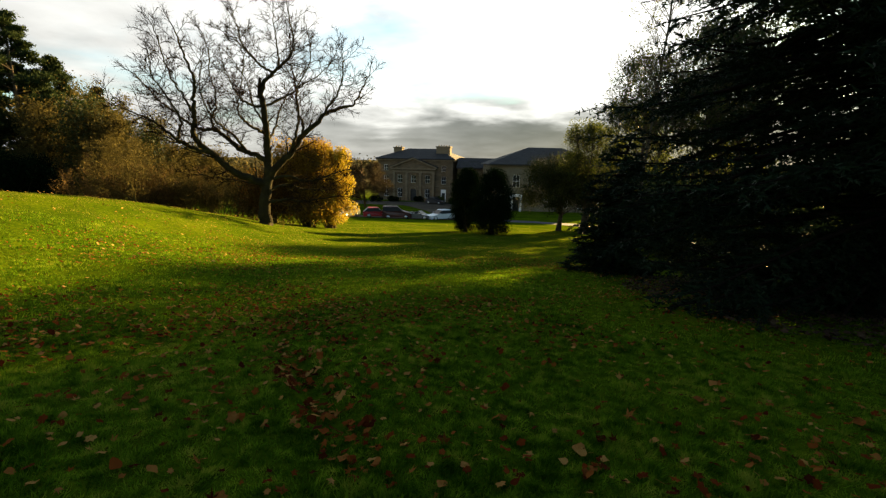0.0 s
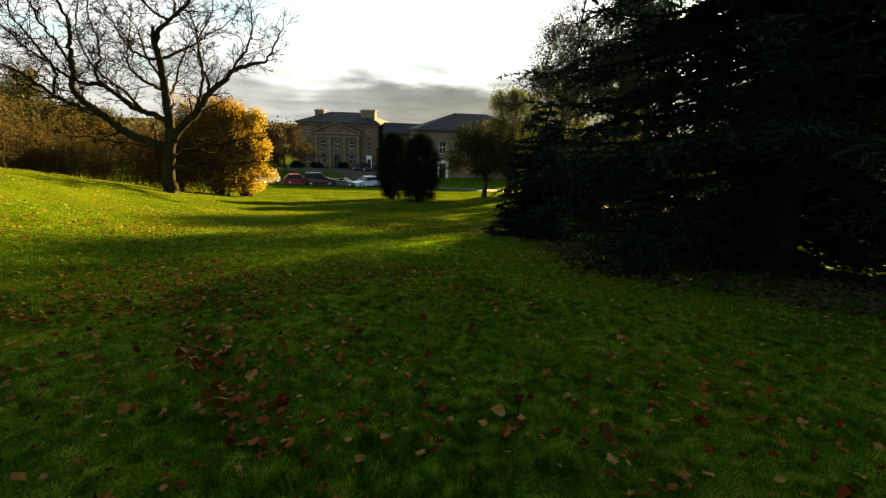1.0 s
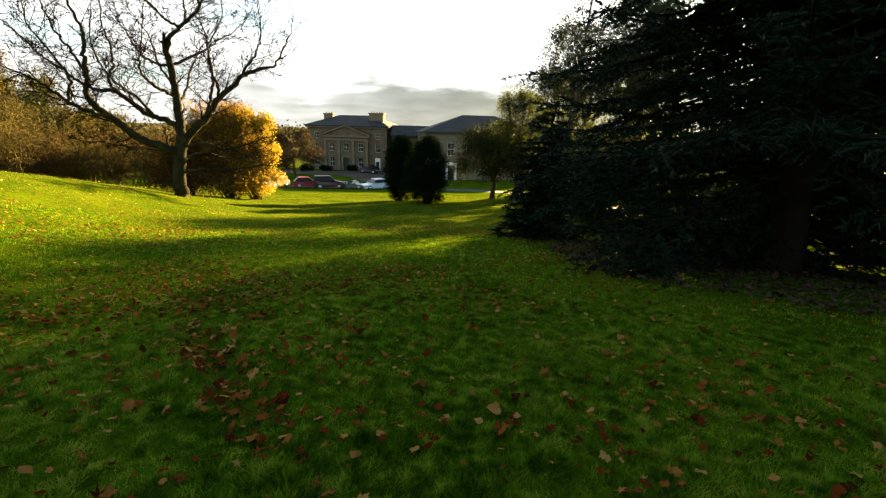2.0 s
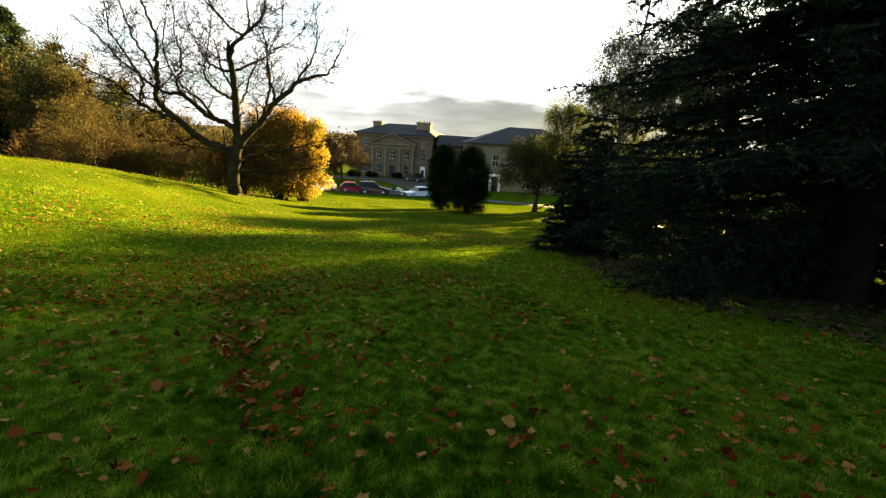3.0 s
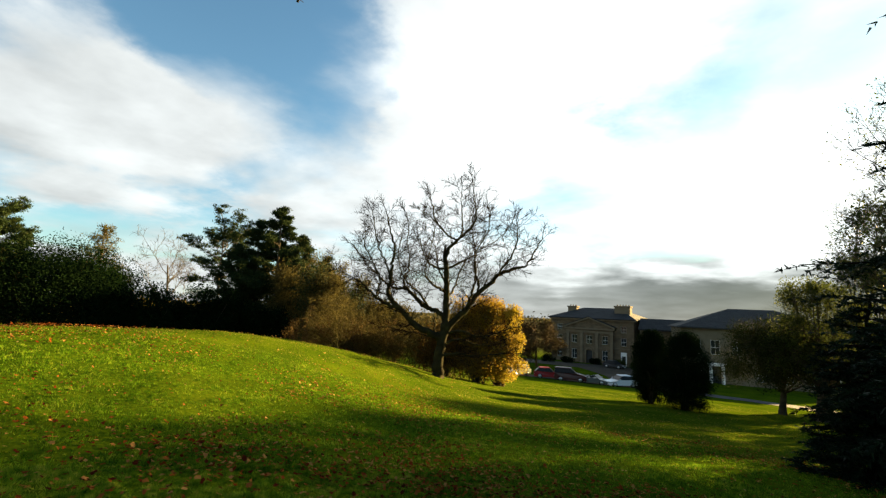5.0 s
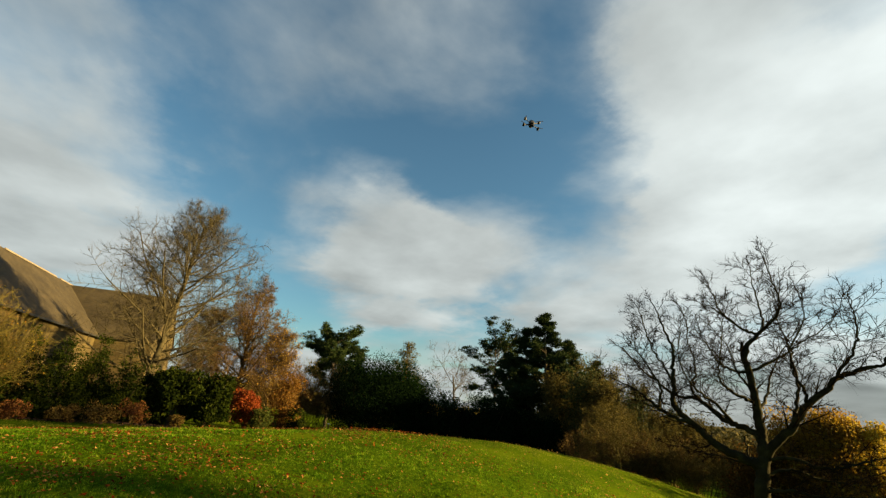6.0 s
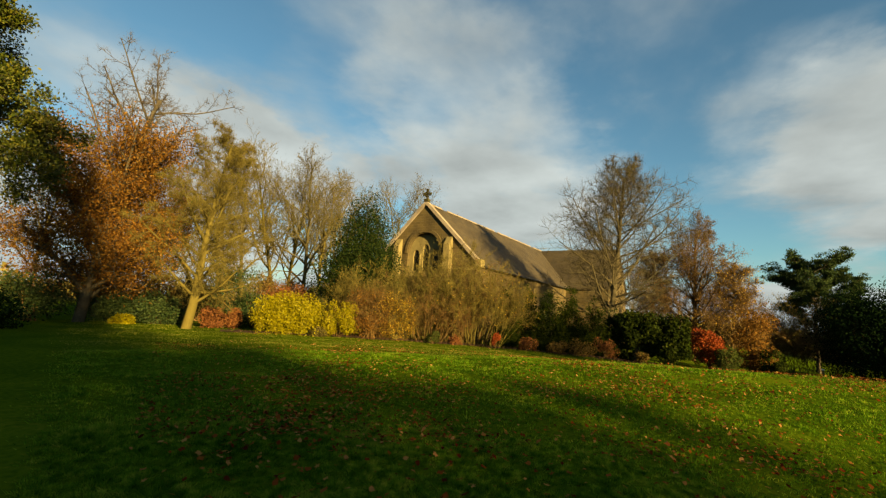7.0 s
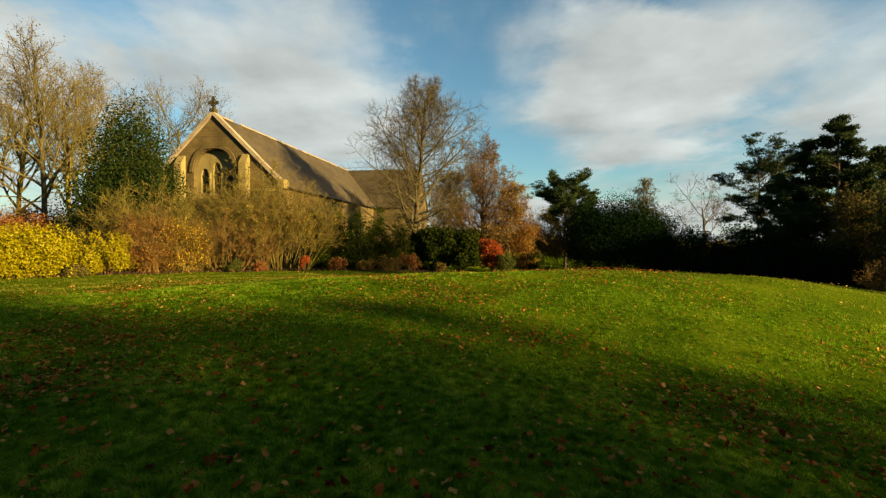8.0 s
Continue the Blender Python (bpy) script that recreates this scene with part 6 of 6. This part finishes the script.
# ---- parked cars ----
def make_car(x, y, turn, colour, label, long=4.1, wide=1.75, tall=1.48, shape="hatch", group="parked cars"):
    """A car heading along its own -y: shell, glasshouse, roof, wheels, lamps and plates."""
    ob = thing("car", x, y, height(x, y) + 0.04, label, "car", group, turn)
    n, f = long / 2, tall
    belt = 0.62 * tall
    bonnet = 0.56 * tall if shape != "offroad" else 0.62 * tall
    low = 0.2
    prof = [(-n, low + 0.12), (-n, 0.42 * tall), (-n + 0.12, 0.47 * tall), (-n * 0.45, bonnet), (-n * 0.38, belt), (n * 0.75, belt + 0.03), (n * (0.97 if shape != "open" else 0.95), belt - 0.02), (n, 0.45 * tall), (n, low + 0.14), (n - 0.1, low)]
    for cx in (n * 0.60, -n * 0.62):
        prof += [(cx + 0.36 * math.cos(a), low + 0.02 + 0.36 * math.sin(a)) for a in np.linspace(0.05, math.pi - 0.05, 7)]
    prof += [(-n + 0.1, low)]
    bm = prism(prof, -wide / 2, wide / 2)
    bm.transform(pose(0, 0, 0, 0, 0, 90))
    for v in bm.verts:
        # sides tuck in towards nose and tail
        tuck = 1 - 0.10 * (abs(v.co.y) / n) ** 3
        v.co.x *= tuck
    bmesh.ops.bevel(bm, geom=[e for e in bm.edges if abs(e.verts[0].co.x - e.verts[1].co.x) < 0.01 and e.calc_length() > 0.15 and (e.verts[0].co.z > 0.35)], offset=0.05, segments=2, affect="EDGES")
    part("body", bm, colour, ob)

    def cabin(points, inset, mat, name, grow_w=0.0):
        b = prism(points, -wide / 2 + inset + grow_w, wide / 2 - inset - grow_w)
        b.transform(pose(0, 0, 0, 0, 0, 90))
        for v in b.verts:
            v.co.x *= 1 - 0.20 * max(0.0, (v.co.z - belt) / (tall - belt))
        return part(name, b, mat, ob)

    if shape == "open":
        cabin([(-n * 0.38, belt), (-n * 0.12, tall * 0.94), (-n * 0.08, tall * 0.94), (-n * 0.30, belt)], 0.08, CAR_GLASS, "windscreen")
        for s in (-1, 1):
            part("seat", boxed(s * 0.38 - 0.24, s * 0.38 + 0.24, 0.25, 0.42, belt - 0.2, belt + 0.28, bevel=0.05), BLACK, ob)
        part("folded_hood", boxed(-0.62, 0.62, n * 0.45, n * 0.72, belt, belt + 0.16, bevel=0.05), BLACK, ob)
    else:
        back = n * 0.93 if shape == "hatch" else n * 0.99
        roof_end = n * 0.66 if shape == "hatch" else n * 0.93
        cabin([(-n * 0.40, belt + 0.004), (-n * 0.06, tall - 0.05), (roof_end, tall - 0.06), (back, belt + 0.004)], 0.05, CAR_GLASS, "glasshouse")
        cabin([(-n * 0.10, tall - 0.07), (-n * 0.02, tall), (roof_end - 0.1, tall - 0.005), (roof_end + 0.06, tall - 0.09)], 0.02, colour, "roof")
        for q in (-n * 0.02, n * 0.42):
            for s in (-1, 1):
                b = bmesh.new()
                box(b, s * (wide / 2 - 0.085) - 0.03, s * (wide / 2 - 0.085) + 0.03, q + 0.18, q + 0.26, belt, tall - 0.05)
                for v in b.verts:
                    v.co.x *= 1 - 0.20 * max(0.0, (v.co.z - belt) / (tall - belt))
                part("pillar", b, colour, ob)
    for s in (-1, 1):
        for q in (-n * 0.62, n * 0.60):
            g = Geo()
            cx = s * (wide / 2 - 0.1)
            a = [(cx - 0.1, q, 0.31), (cx - 0.09, q, 0.31), (cx + 0.09, q, 0.31), (cx + 0.1, q, 0.31)]
            g.tube(a, [0.26, 0.31, 0.31, 0.26], 20)
            wheel = part("wheel", g, RUBBER, ob, "black rubber tyre")
            h = Geo()
            h.tube([(cx - 0.108, q, 0.31), (cx - 0.107, q, 0.31), (cx + 0.107, q, 0.31), (cx + 0.108, q, 0.31)], [0.02, 0.21, 0.21, 0.02], 16)
            part("rim", h, ALLOY, wheel)
        part("headlight", boxed(s * wide * 0.33 - 0.18, s * wide * 0.33 + 0.18, -n - 0.02, -n + 0.16, 0.40 * tall, 0.48 * tall, bevel=0.03), LAMP, ob)
        part("tail_light", boxed(s * wide * 0.36 - 0.10, s * wide * 0.36 + 0.10, n - 0.12, n + 0.02, 0.46 * tall, 0.60 * tall, bevel=0.03), TAIL, ob)
        part("mirror", boxed(s * (wide / 2 + 0.08) - 0.09, s * (wide / 2 + 0.08) + 0.09, -n * 0.30 - 0.05, -n * 0.30 + 0.06, belt + 0.02, belt + 0.16, bevel=0.03), colour, ob)
    part("grille", boxed(-wide * 0.22, wide * 0.22, -n - 0.012, -n + 0.02, 0.25 * tall, 0.36 * tall, bevel=0.01), BLACK, ob)
    part("number_plate", boxed(-0.26, 0.26, -n - 0.022, -n - 0.013, 0.22 * tall, 0.29 * tall), WHITE, ob)
    part("number_plate", boxed(-0.26, 0.26, n + 0.003, n + 0.015, 0.32 * tall, 0.39 * tall), WHITE, ob)
    return ob


SILVER, CRIMSON, MAROON, PEARL, MOSS_GREEN, NIGHT = paint("grey paint", (0.10, 0.115, 0.11)), paint("red paint", (0.30, 0.012, 0.02)), paint("maroon paint", (0.06, 0.012, 0.012)), paint("white car paint", (0.62, 0.66, 0.70)), paint("pale green paint", (0.22, 0.26, 0.16)), paint("black car paint", (0.012, 0.012, 0.016))
make_car(-0.5, 64.2, -58, PEARL, "white hatchback parked on gravel beside the lawn", 4.1)
make_car(-3.7, 64.2, 72, SILVER, "grey open-topped roadster with its hood folded", 4.0, 1.7, 1.28, "open")
make_car(-6.9, 64.0, 98, MAROON, "dark maroon tall off-road car parked beside the lawn", 4.2, 1.8, 1.8, "offroad")
make_car(-9.9, 64.6, 102, CRIMSON, "red hatchback parked beside the lawn", 4.0)
make_car(-14.1, 63.8, -30, MOSS_GREEN, "pale green hatchback parked behind the beech", 3.9)
make_car(-1.9, 96.5, 60, NIGHT, "black car parked by the house door", 4.3)

# ---- small things ----
DRONE_SIDE, DRONE_HIGH = 43.9, 36.3


def build_drone():
    ob = thing("drone", *(Vector((*polar(45.5, 7.0), 5.0))), "small dark four-armed flying drone in the air", "drone", turn=20)
    ob.matrix_basis = pose(*polar(DRONE_SIDE, 7.0), 7.0 * math.tan(radians(DRONE_HIGH)), 62, 14, 60)
    body = boxed(-0.05, 0.05, -0.08, 0.08, -0.025, 0.035, bevel=0.015)
    box(body, -0.03, 0.03, -0.06, 0.05, 0.035, 0.06, bevel=0.01)
    part("body", body, BLACK, ob, "black electronics body")
    part("battery", boxed(-0.028, 0.028, -0.055, 0.055, -0.055, -0.026, bevel=0.006), paint("brass wrap", (0.45, 0.30, 0.06)), ob, "yellow battery pack")
    for k in range(4):
        a = k * math.pi / 2 + math.pi / 4
        c, s = math.cos(a), math.sin(a)
        g = Geo()
        g.tube([(c * 0.04, s * 0.04, 0), (c * 0.185, s * 0.185, 0.005)], [0.011, 0.009], 8)
        arm = part("arm", g, paint("silver arm", (0.4, 0.4, 0.42)) if k in (1, 3) else BLACK, ob)
        m = Geo()
        m.tube([(c * 0.19, s * 0.19, -0.02), (c * 0.19, s * 0.19, -0.019), (c * 0.19, s * 0.19, 0.028), (c * 0.19, s * 0.19, 0.03)], [0.005, 0.022, 0.022, 0.005], 12)
        part("motor", m, BLACK, arm)
        p = bmesh.new()
        t = pose(c * 0.19, s * 0.19, 0.034, 0, 0, 35 + 50 * k)
        box(p, -0.085, -0.008, -0.008, 0.008, -0.0015, 0.0015, t)
        box(p, 0.008, 0.085, -0.008, 0.008, -0.0015, 0.0015, t)
        box(p, -0.01, 0.01, -0.01, 0.01, -0.004, 0.006, t)
        part("propeller", p, BLACK, arm)


build_drone()


def build_post():
    x, y = polar(69.1, 43.0)
    ob = thing("marker_post", x, y, height(x, y) - 0.1, "short weathered wooden marker post at the lawn's edge", "post")
    part("shaft", boxed(-0.07, 0.07, -0.07, 0.07, 0, 1.0, bevel=0.02), PALE, ob)
    part("cap", boxed(-0.085, 0.085, -0.085, 0.085, 1.0, 1.08, bevel=0.02), WHITE, ob, "pale painted cap")


build_post()


# ---- grass and fallen leaves ----
def leaf_outline(lobes_n, deep, tip):
    """A lobed leaf lying flat about its middle, one unit long, with a curl."""
    a = np.linspace(0, 2 * math.pi, 4 * lobes_n, endpoint=False)
    r = 0.5 * (1 - deep * (0.5 + 0.5 * np.cos(a * lobes_n + math.pi))) * (1 + tip * np.cos(a))
    x, y = r * np.cos(a), r * np.sin(a) * 0.9
    z = 0.22 * (x * x + 0.6 * y * y) + 0.05 * np.sin(3 * a)
    v = np.concatenate([[[0, 0, 0]], np.stack([x, y, z], 1), [[-0.5, 0.012, 0.02], [-0.5, -0.012, 0.02], [-0.95, 0, 0.10]]])
    n = len(a)
    f = [(0, 1 + k, 1 + (k + 1) % n) for k in range(n)] + [(n + 1, n + 2, n + 3)]
    return v, np.array(f)


def ground_tilt(x, y):
    e = 0.1
    gx, gy = (land(x + e, y) - land(x - e, y)) / (2 * e), (land(x, y + e) - land(x, y - e)) / (2 * e)
    return gx, gy


def patchy(x, y):
    """Where leaves gather: 0 to 1."""
    a = np.sin(0.55 * x + 0.31 * y + 1) + np.sin(0.83 * y - 0.42 * x + 2.2) + np.sin(1.7 * x + 0.9 * y) * 0.7 + np.sin(2.3 * y - 1.2 * x + 4) * 0.6
    return np.clip(0.5 + 0.24 * a, 0.2, 1)


def scatter(rng, n, near, far, lo, hi, power=1.0):
    """Places on the lawn by bearing and distance, thicker near the camera's stand."""
    a = np.radians(rng.uniform(lo, hi, n))
    r = near + (far - near) * rng.random(n) ** power
    return -r * np.sin(a), r * np.cos(a)


def strew(name, rng, x, y, size, mat, label, shapes, category):
    g = Geo()
    n = len(x)
    which = rng.integers(0, len(shapes), n)
    gx, gy = ground_tilt(x, y)
    for s, (v, f) in enumerate(shapes):
        k = which == s
        m = k.sum()
        if not m:
            continue
        spin = rng.uniform(0, 6.283, m)
        sz = size[k] if hasattr(size, "__len__") else size * rng.uniform(0.6, 1.35, m)
        tip, roll = rng.normal(0, 0.30, m), rng.normal(0, 0.30, m)
        flip = np.where(rng.random(m) < 0.4, -1.0, 1.0)
        p = v[None] * sz[:, None, None] * np.array([1, 1, 1])
        p[..., 2] *= (flip * rng.uniform(0.6, 2.2, m))[:, None]
        c, sn = np.cos(spin)[:, None], np.sin(spin)[:, None]
        px, py = p[..., 0] * c - p[..., 1] * sn, p[..., 0] * sn + p[..., 1] * c
        pz = p[..., 2] + px * (tip + gx[k])[:, None] + py * (roll + gy[k])[:, None]
        low = pz.min(axis=1, keepdims=True)
        z = land(x[k], y[k])[:, None] + pz - np.minimum(low, 0) * 0.6 + LEAF_LIFT + 0.035 * np.clip((np.hypot(x[k], y[k]) - 4) / 6, 0, 1)[:, None]
        w = np.stack([px + x[k][:, None], py + y[k][:, None], z], -1)
        g.add(w, (f[None] + (np.arange(m) * len(v))[:, None, None]))
    return tagged(new(name, g.mesh(name, mat)), label, category, kind="stuff")


LEAF_LIFT = 0.03
def maple_outline():
    """Five pointed lobes, each with two teeth, round the stalk."""
    v, f = [(0, 0, 0)], []
    for tip, long in ((0, 0.62), (58, 0.56), (118, 0.40)):
        for off, r in ((-29, 0.20), (-13, long * 0.62), (-9, long * 0.60), (0, long), (9, long * 0.60), (13, long * 0.62)):
            v.append((tip + off, r, 0))
    half = v[4:]
    ring = [(a, r) for a, r, _ in half] + [(150, 0.16), (180, 0.10)]
    ring = ring + [(360 - a, r) for a, r in reversed(ring) if 0 < a < 180]
    pts = [(0, 0, 0)] + [(r * math.cos(radians(a)), r * math.sin(radians(a)), 0.35 * r * r + 0.03 * math.sin(radians(3 * a))) for a, r in ring]
    n = len(ring)
    f = [(0, 1 + k, 1 + (k + 1) % n) for k in range(n)] + [(n + 1, n + 2, n + 3)]
    return np.array(pts + [(-0.08, 0.012, 0.0), (-0.08, -0.012, 0.0), (-0.6, 0, 0.10)]), np.array(f)


MAPLE, OAK, PLAIN = maple_outline(), leaf_outline(7, 0.32, 0.05), leaf_outline(3, 0.25, 0.1)


def build_litter():
    rng = np.random.default_rng(5)
    x, y = scatter(rng, 8500, 2.2, 8.5, -62, 142, 0.85)
    keep = rng.random(len(x)) < patchy(x, y)
    strew("fallen_leaves", rng, x[keep], y[keep], 0.062, FALLEN, "brown and tan fallen leaves strewn over grass", [MAPLE, OAK, PLAIN], "leaves")
    small = (np.array([[-0.5, 0, 0], [0, -0.3, 0.12], [0.5, 0, 0], [0, 0.3, 0.12]]), np.array([[0, 1, 2], [0, 2, 3]]))
    x, y = scatter(rng, 17000, 9, 48, -30, 135, 0.95)
    keep = rng.random(len(x)) < patchy(x, y) ** 1.6
    strew("fallen_leaves", rng, x[keep], y[keep], 0.066, FALLEN_TAN, "pale and russet fallen leaves on the farther lawn", [small], "leaves")
    x, y = scatter(rng, 40000, 5.5, 18, -40, 142, 0.9)
    keep = rng.random(len(x)) < patchy(x, y) ** 1.9
    strew("fallen_leaves", rng, x[keep], y[keep], 0.062, FALLEN, "dark red-brown fallen leaves gathered in drifts on the lawn", [small], "leaves")
    # brown litter under the spruce, toned very dark to add to the shade there
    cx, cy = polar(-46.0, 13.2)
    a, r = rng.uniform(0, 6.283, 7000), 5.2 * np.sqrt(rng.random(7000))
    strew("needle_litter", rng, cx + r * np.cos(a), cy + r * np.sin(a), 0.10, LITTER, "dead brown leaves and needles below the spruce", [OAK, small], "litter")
    # leaves caught in the rut
    u, v = rng.normal(0, 0.85, 130), rng.normal(0, 0.13, 130)
    strew("fallen_leaves", rng, -1.16 + 0.52 * u + 0.855 * v, 3.6 - 0.855 * u + 0.52 * v, 0.075, FALLEN, "dark red and brown leaves caught in a rut", [MAPLE, OAK, PLAIN], "leaves")
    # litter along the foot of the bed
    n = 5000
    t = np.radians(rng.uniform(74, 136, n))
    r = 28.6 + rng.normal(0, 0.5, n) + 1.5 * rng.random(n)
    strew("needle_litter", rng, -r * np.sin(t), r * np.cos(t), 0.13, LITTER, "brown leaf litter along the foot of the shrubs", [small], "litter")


build_litter()


def build_single_leaves():
    """The leaves nearest to the camera's stand, each by itself."""
    rng = np.random.default_rng(8)
    meshes = []
    for k, (v, f) in enumerate((MAPLE, OAK, PLAIN, MAPLE)):
        for s in range(2):
            g = Geo()
            w = v.copy()
            w[:, 2] = w[:, 2] * (1.6 if s else -1.3) + 0.08 * np.sin(5 * w[:, 0] + k) + 0.12
            g.add(w, f)
            meshes.append(g.mesh("leaf", FALLEN_ONE))
    say = ("curled tan fallen maple leaf on grass", "brown fallen oak leaf on grass", "russet fallen leaf on grass", "pale fallen maple leaf on grass")
    for k in range(220):
        a = radians(rng.uniform(-52, 140))
        r = 1.7 + 4.3 * rng.random() ** 1.2
        x, y = -r * math.sin(a), r * math.cos(a)
        s = 0.05 + 0.085 * rng.random() ** 2.4
        m = int(rng.integers(0, 8))
        ob = new("fallen_leaf", meshes[m])
        gx, gy = ground_tilt(x, y)
        ob.matrix_basis = pose(x, y, height(x, y) + 0.018, math.degrees(gy) + rng.normal() * 14, -math.degrees(gx) + rng.normal() * 14, rng.uniform(0, 360)) @ Matrix.Diagonal((s, s, s, 1))
        tagged(ob, say[m // 2], "leaf", "fallen leaves nearby")


def one_leaf_material():
    mat = surface("single fallen leaf", [(0.045, 0.010, 0.003), (0.10, 0.024, 0.005), (0.20, 0.074, 0.016), (0.33, 0.165, 0.045)], 0.85, 9.0, 60.0, 0.4, through_light=0.2, spec=0.02)
    nt = mat.node_tree
    info = nt.nodes.new("ShaderNodeObjectInfo")
    ramp = next(n for n in nt.nodes if n.type == "VALTORGB")
    add = nt.nodes.new("ShaderNodeMath")
    add.operation = "MULTIPLY_ADD"
    nt.links.new(ramp.inputs[0].links[0].from_socket, add.inputs[0])
    add.inputs[1].default_value = 0.45
    half = nt.nodes.new("ShaderNodeMath")
    half.operation = "MULTIPLY"
    half.inputs[1].default_value = 0.62
    nt.links.new(info.outputs["Random"], half.inputs[0])
    nt.links.new(half.outputs[0], add.inputs[2])
    nt.links.new(add.outputs[0], ramp.inputs[0])
    return mat


FALLEN_ONE = one_leaf_material()
build_single_leaves()


def build_grass():
    rng = np.random.default_rng(9)
    # tufts of blades that lean outward, over a thin even cover
    for near, far, tufts, per, wide, tall, width, power in ((0.9, 6.5, 3800, 95, 0.060, 0.050, 0.0085, 0.85), (0.9, 6.5, 90000, 1, 0.02, 0.030, 0.006, 0.85), (6.0, 16.0, 8500, 36, 0.12, 0.060, 0.013, 0.9), (15.0, 48.0, 15000, 15, 0.24, 0.055, 0.024, 0.95)):
        x, y = scatter(rng, int(tufts * (1.6 if far < 10 else 1.0)), near, far, -64, 150, power)
        tufts = len(x)
        keep = rut(x, y) < 0.35
        x, y, tufts = x[keep], y[keep], int(keep.sum())
        grown = np.repeat(0.45 + 0.85 * rng.random(tufts) ** 2 + 0.25 * np.clip(np.sin(2.9 * x + 1.3 * y) + np.sin(3.7 * y - 2.1 * x), 0, 2), per)
        n = tufts * per
        off = rng.normal(size=(n, 2)) * wide
        x, y = np.repeat(x, per) + off[:, 0], np.repeat(y, per) + off[:, 1]
        root = np.stack([x, y, land(x, y) - 0.004], 1)
        way = rng.normal(size=(n, 3)) * [0.3, 0.3, 0.15] + [0.1, 0, 0.8]
        way[:, :2] += off / wide * 0.42
        way /= np.linalg.norm(way, axis=1, keepdims=True)
        side = np.cross(way, rng.normal(size=(n, 3)))
        side /= np.linalg.norm(side, axis=1, keepdims=True)
        ln = (tall * grown * rng.uniform(0.6, 1.3, n))[:, None]
        g = Geo()
        g.add(np.stack([root - side * width / 2, root + side * width / 2, root + way * ln], 1), np.arange(n * 3).reshape(n, 3))
        tagged(new("grass", g.mesh("grass", BLADE if far < 20 else FAR_SUNLIT_GRASS, False)), "short green lawn grass with longer tufts", "grass", kind="stuff")


build_grass()
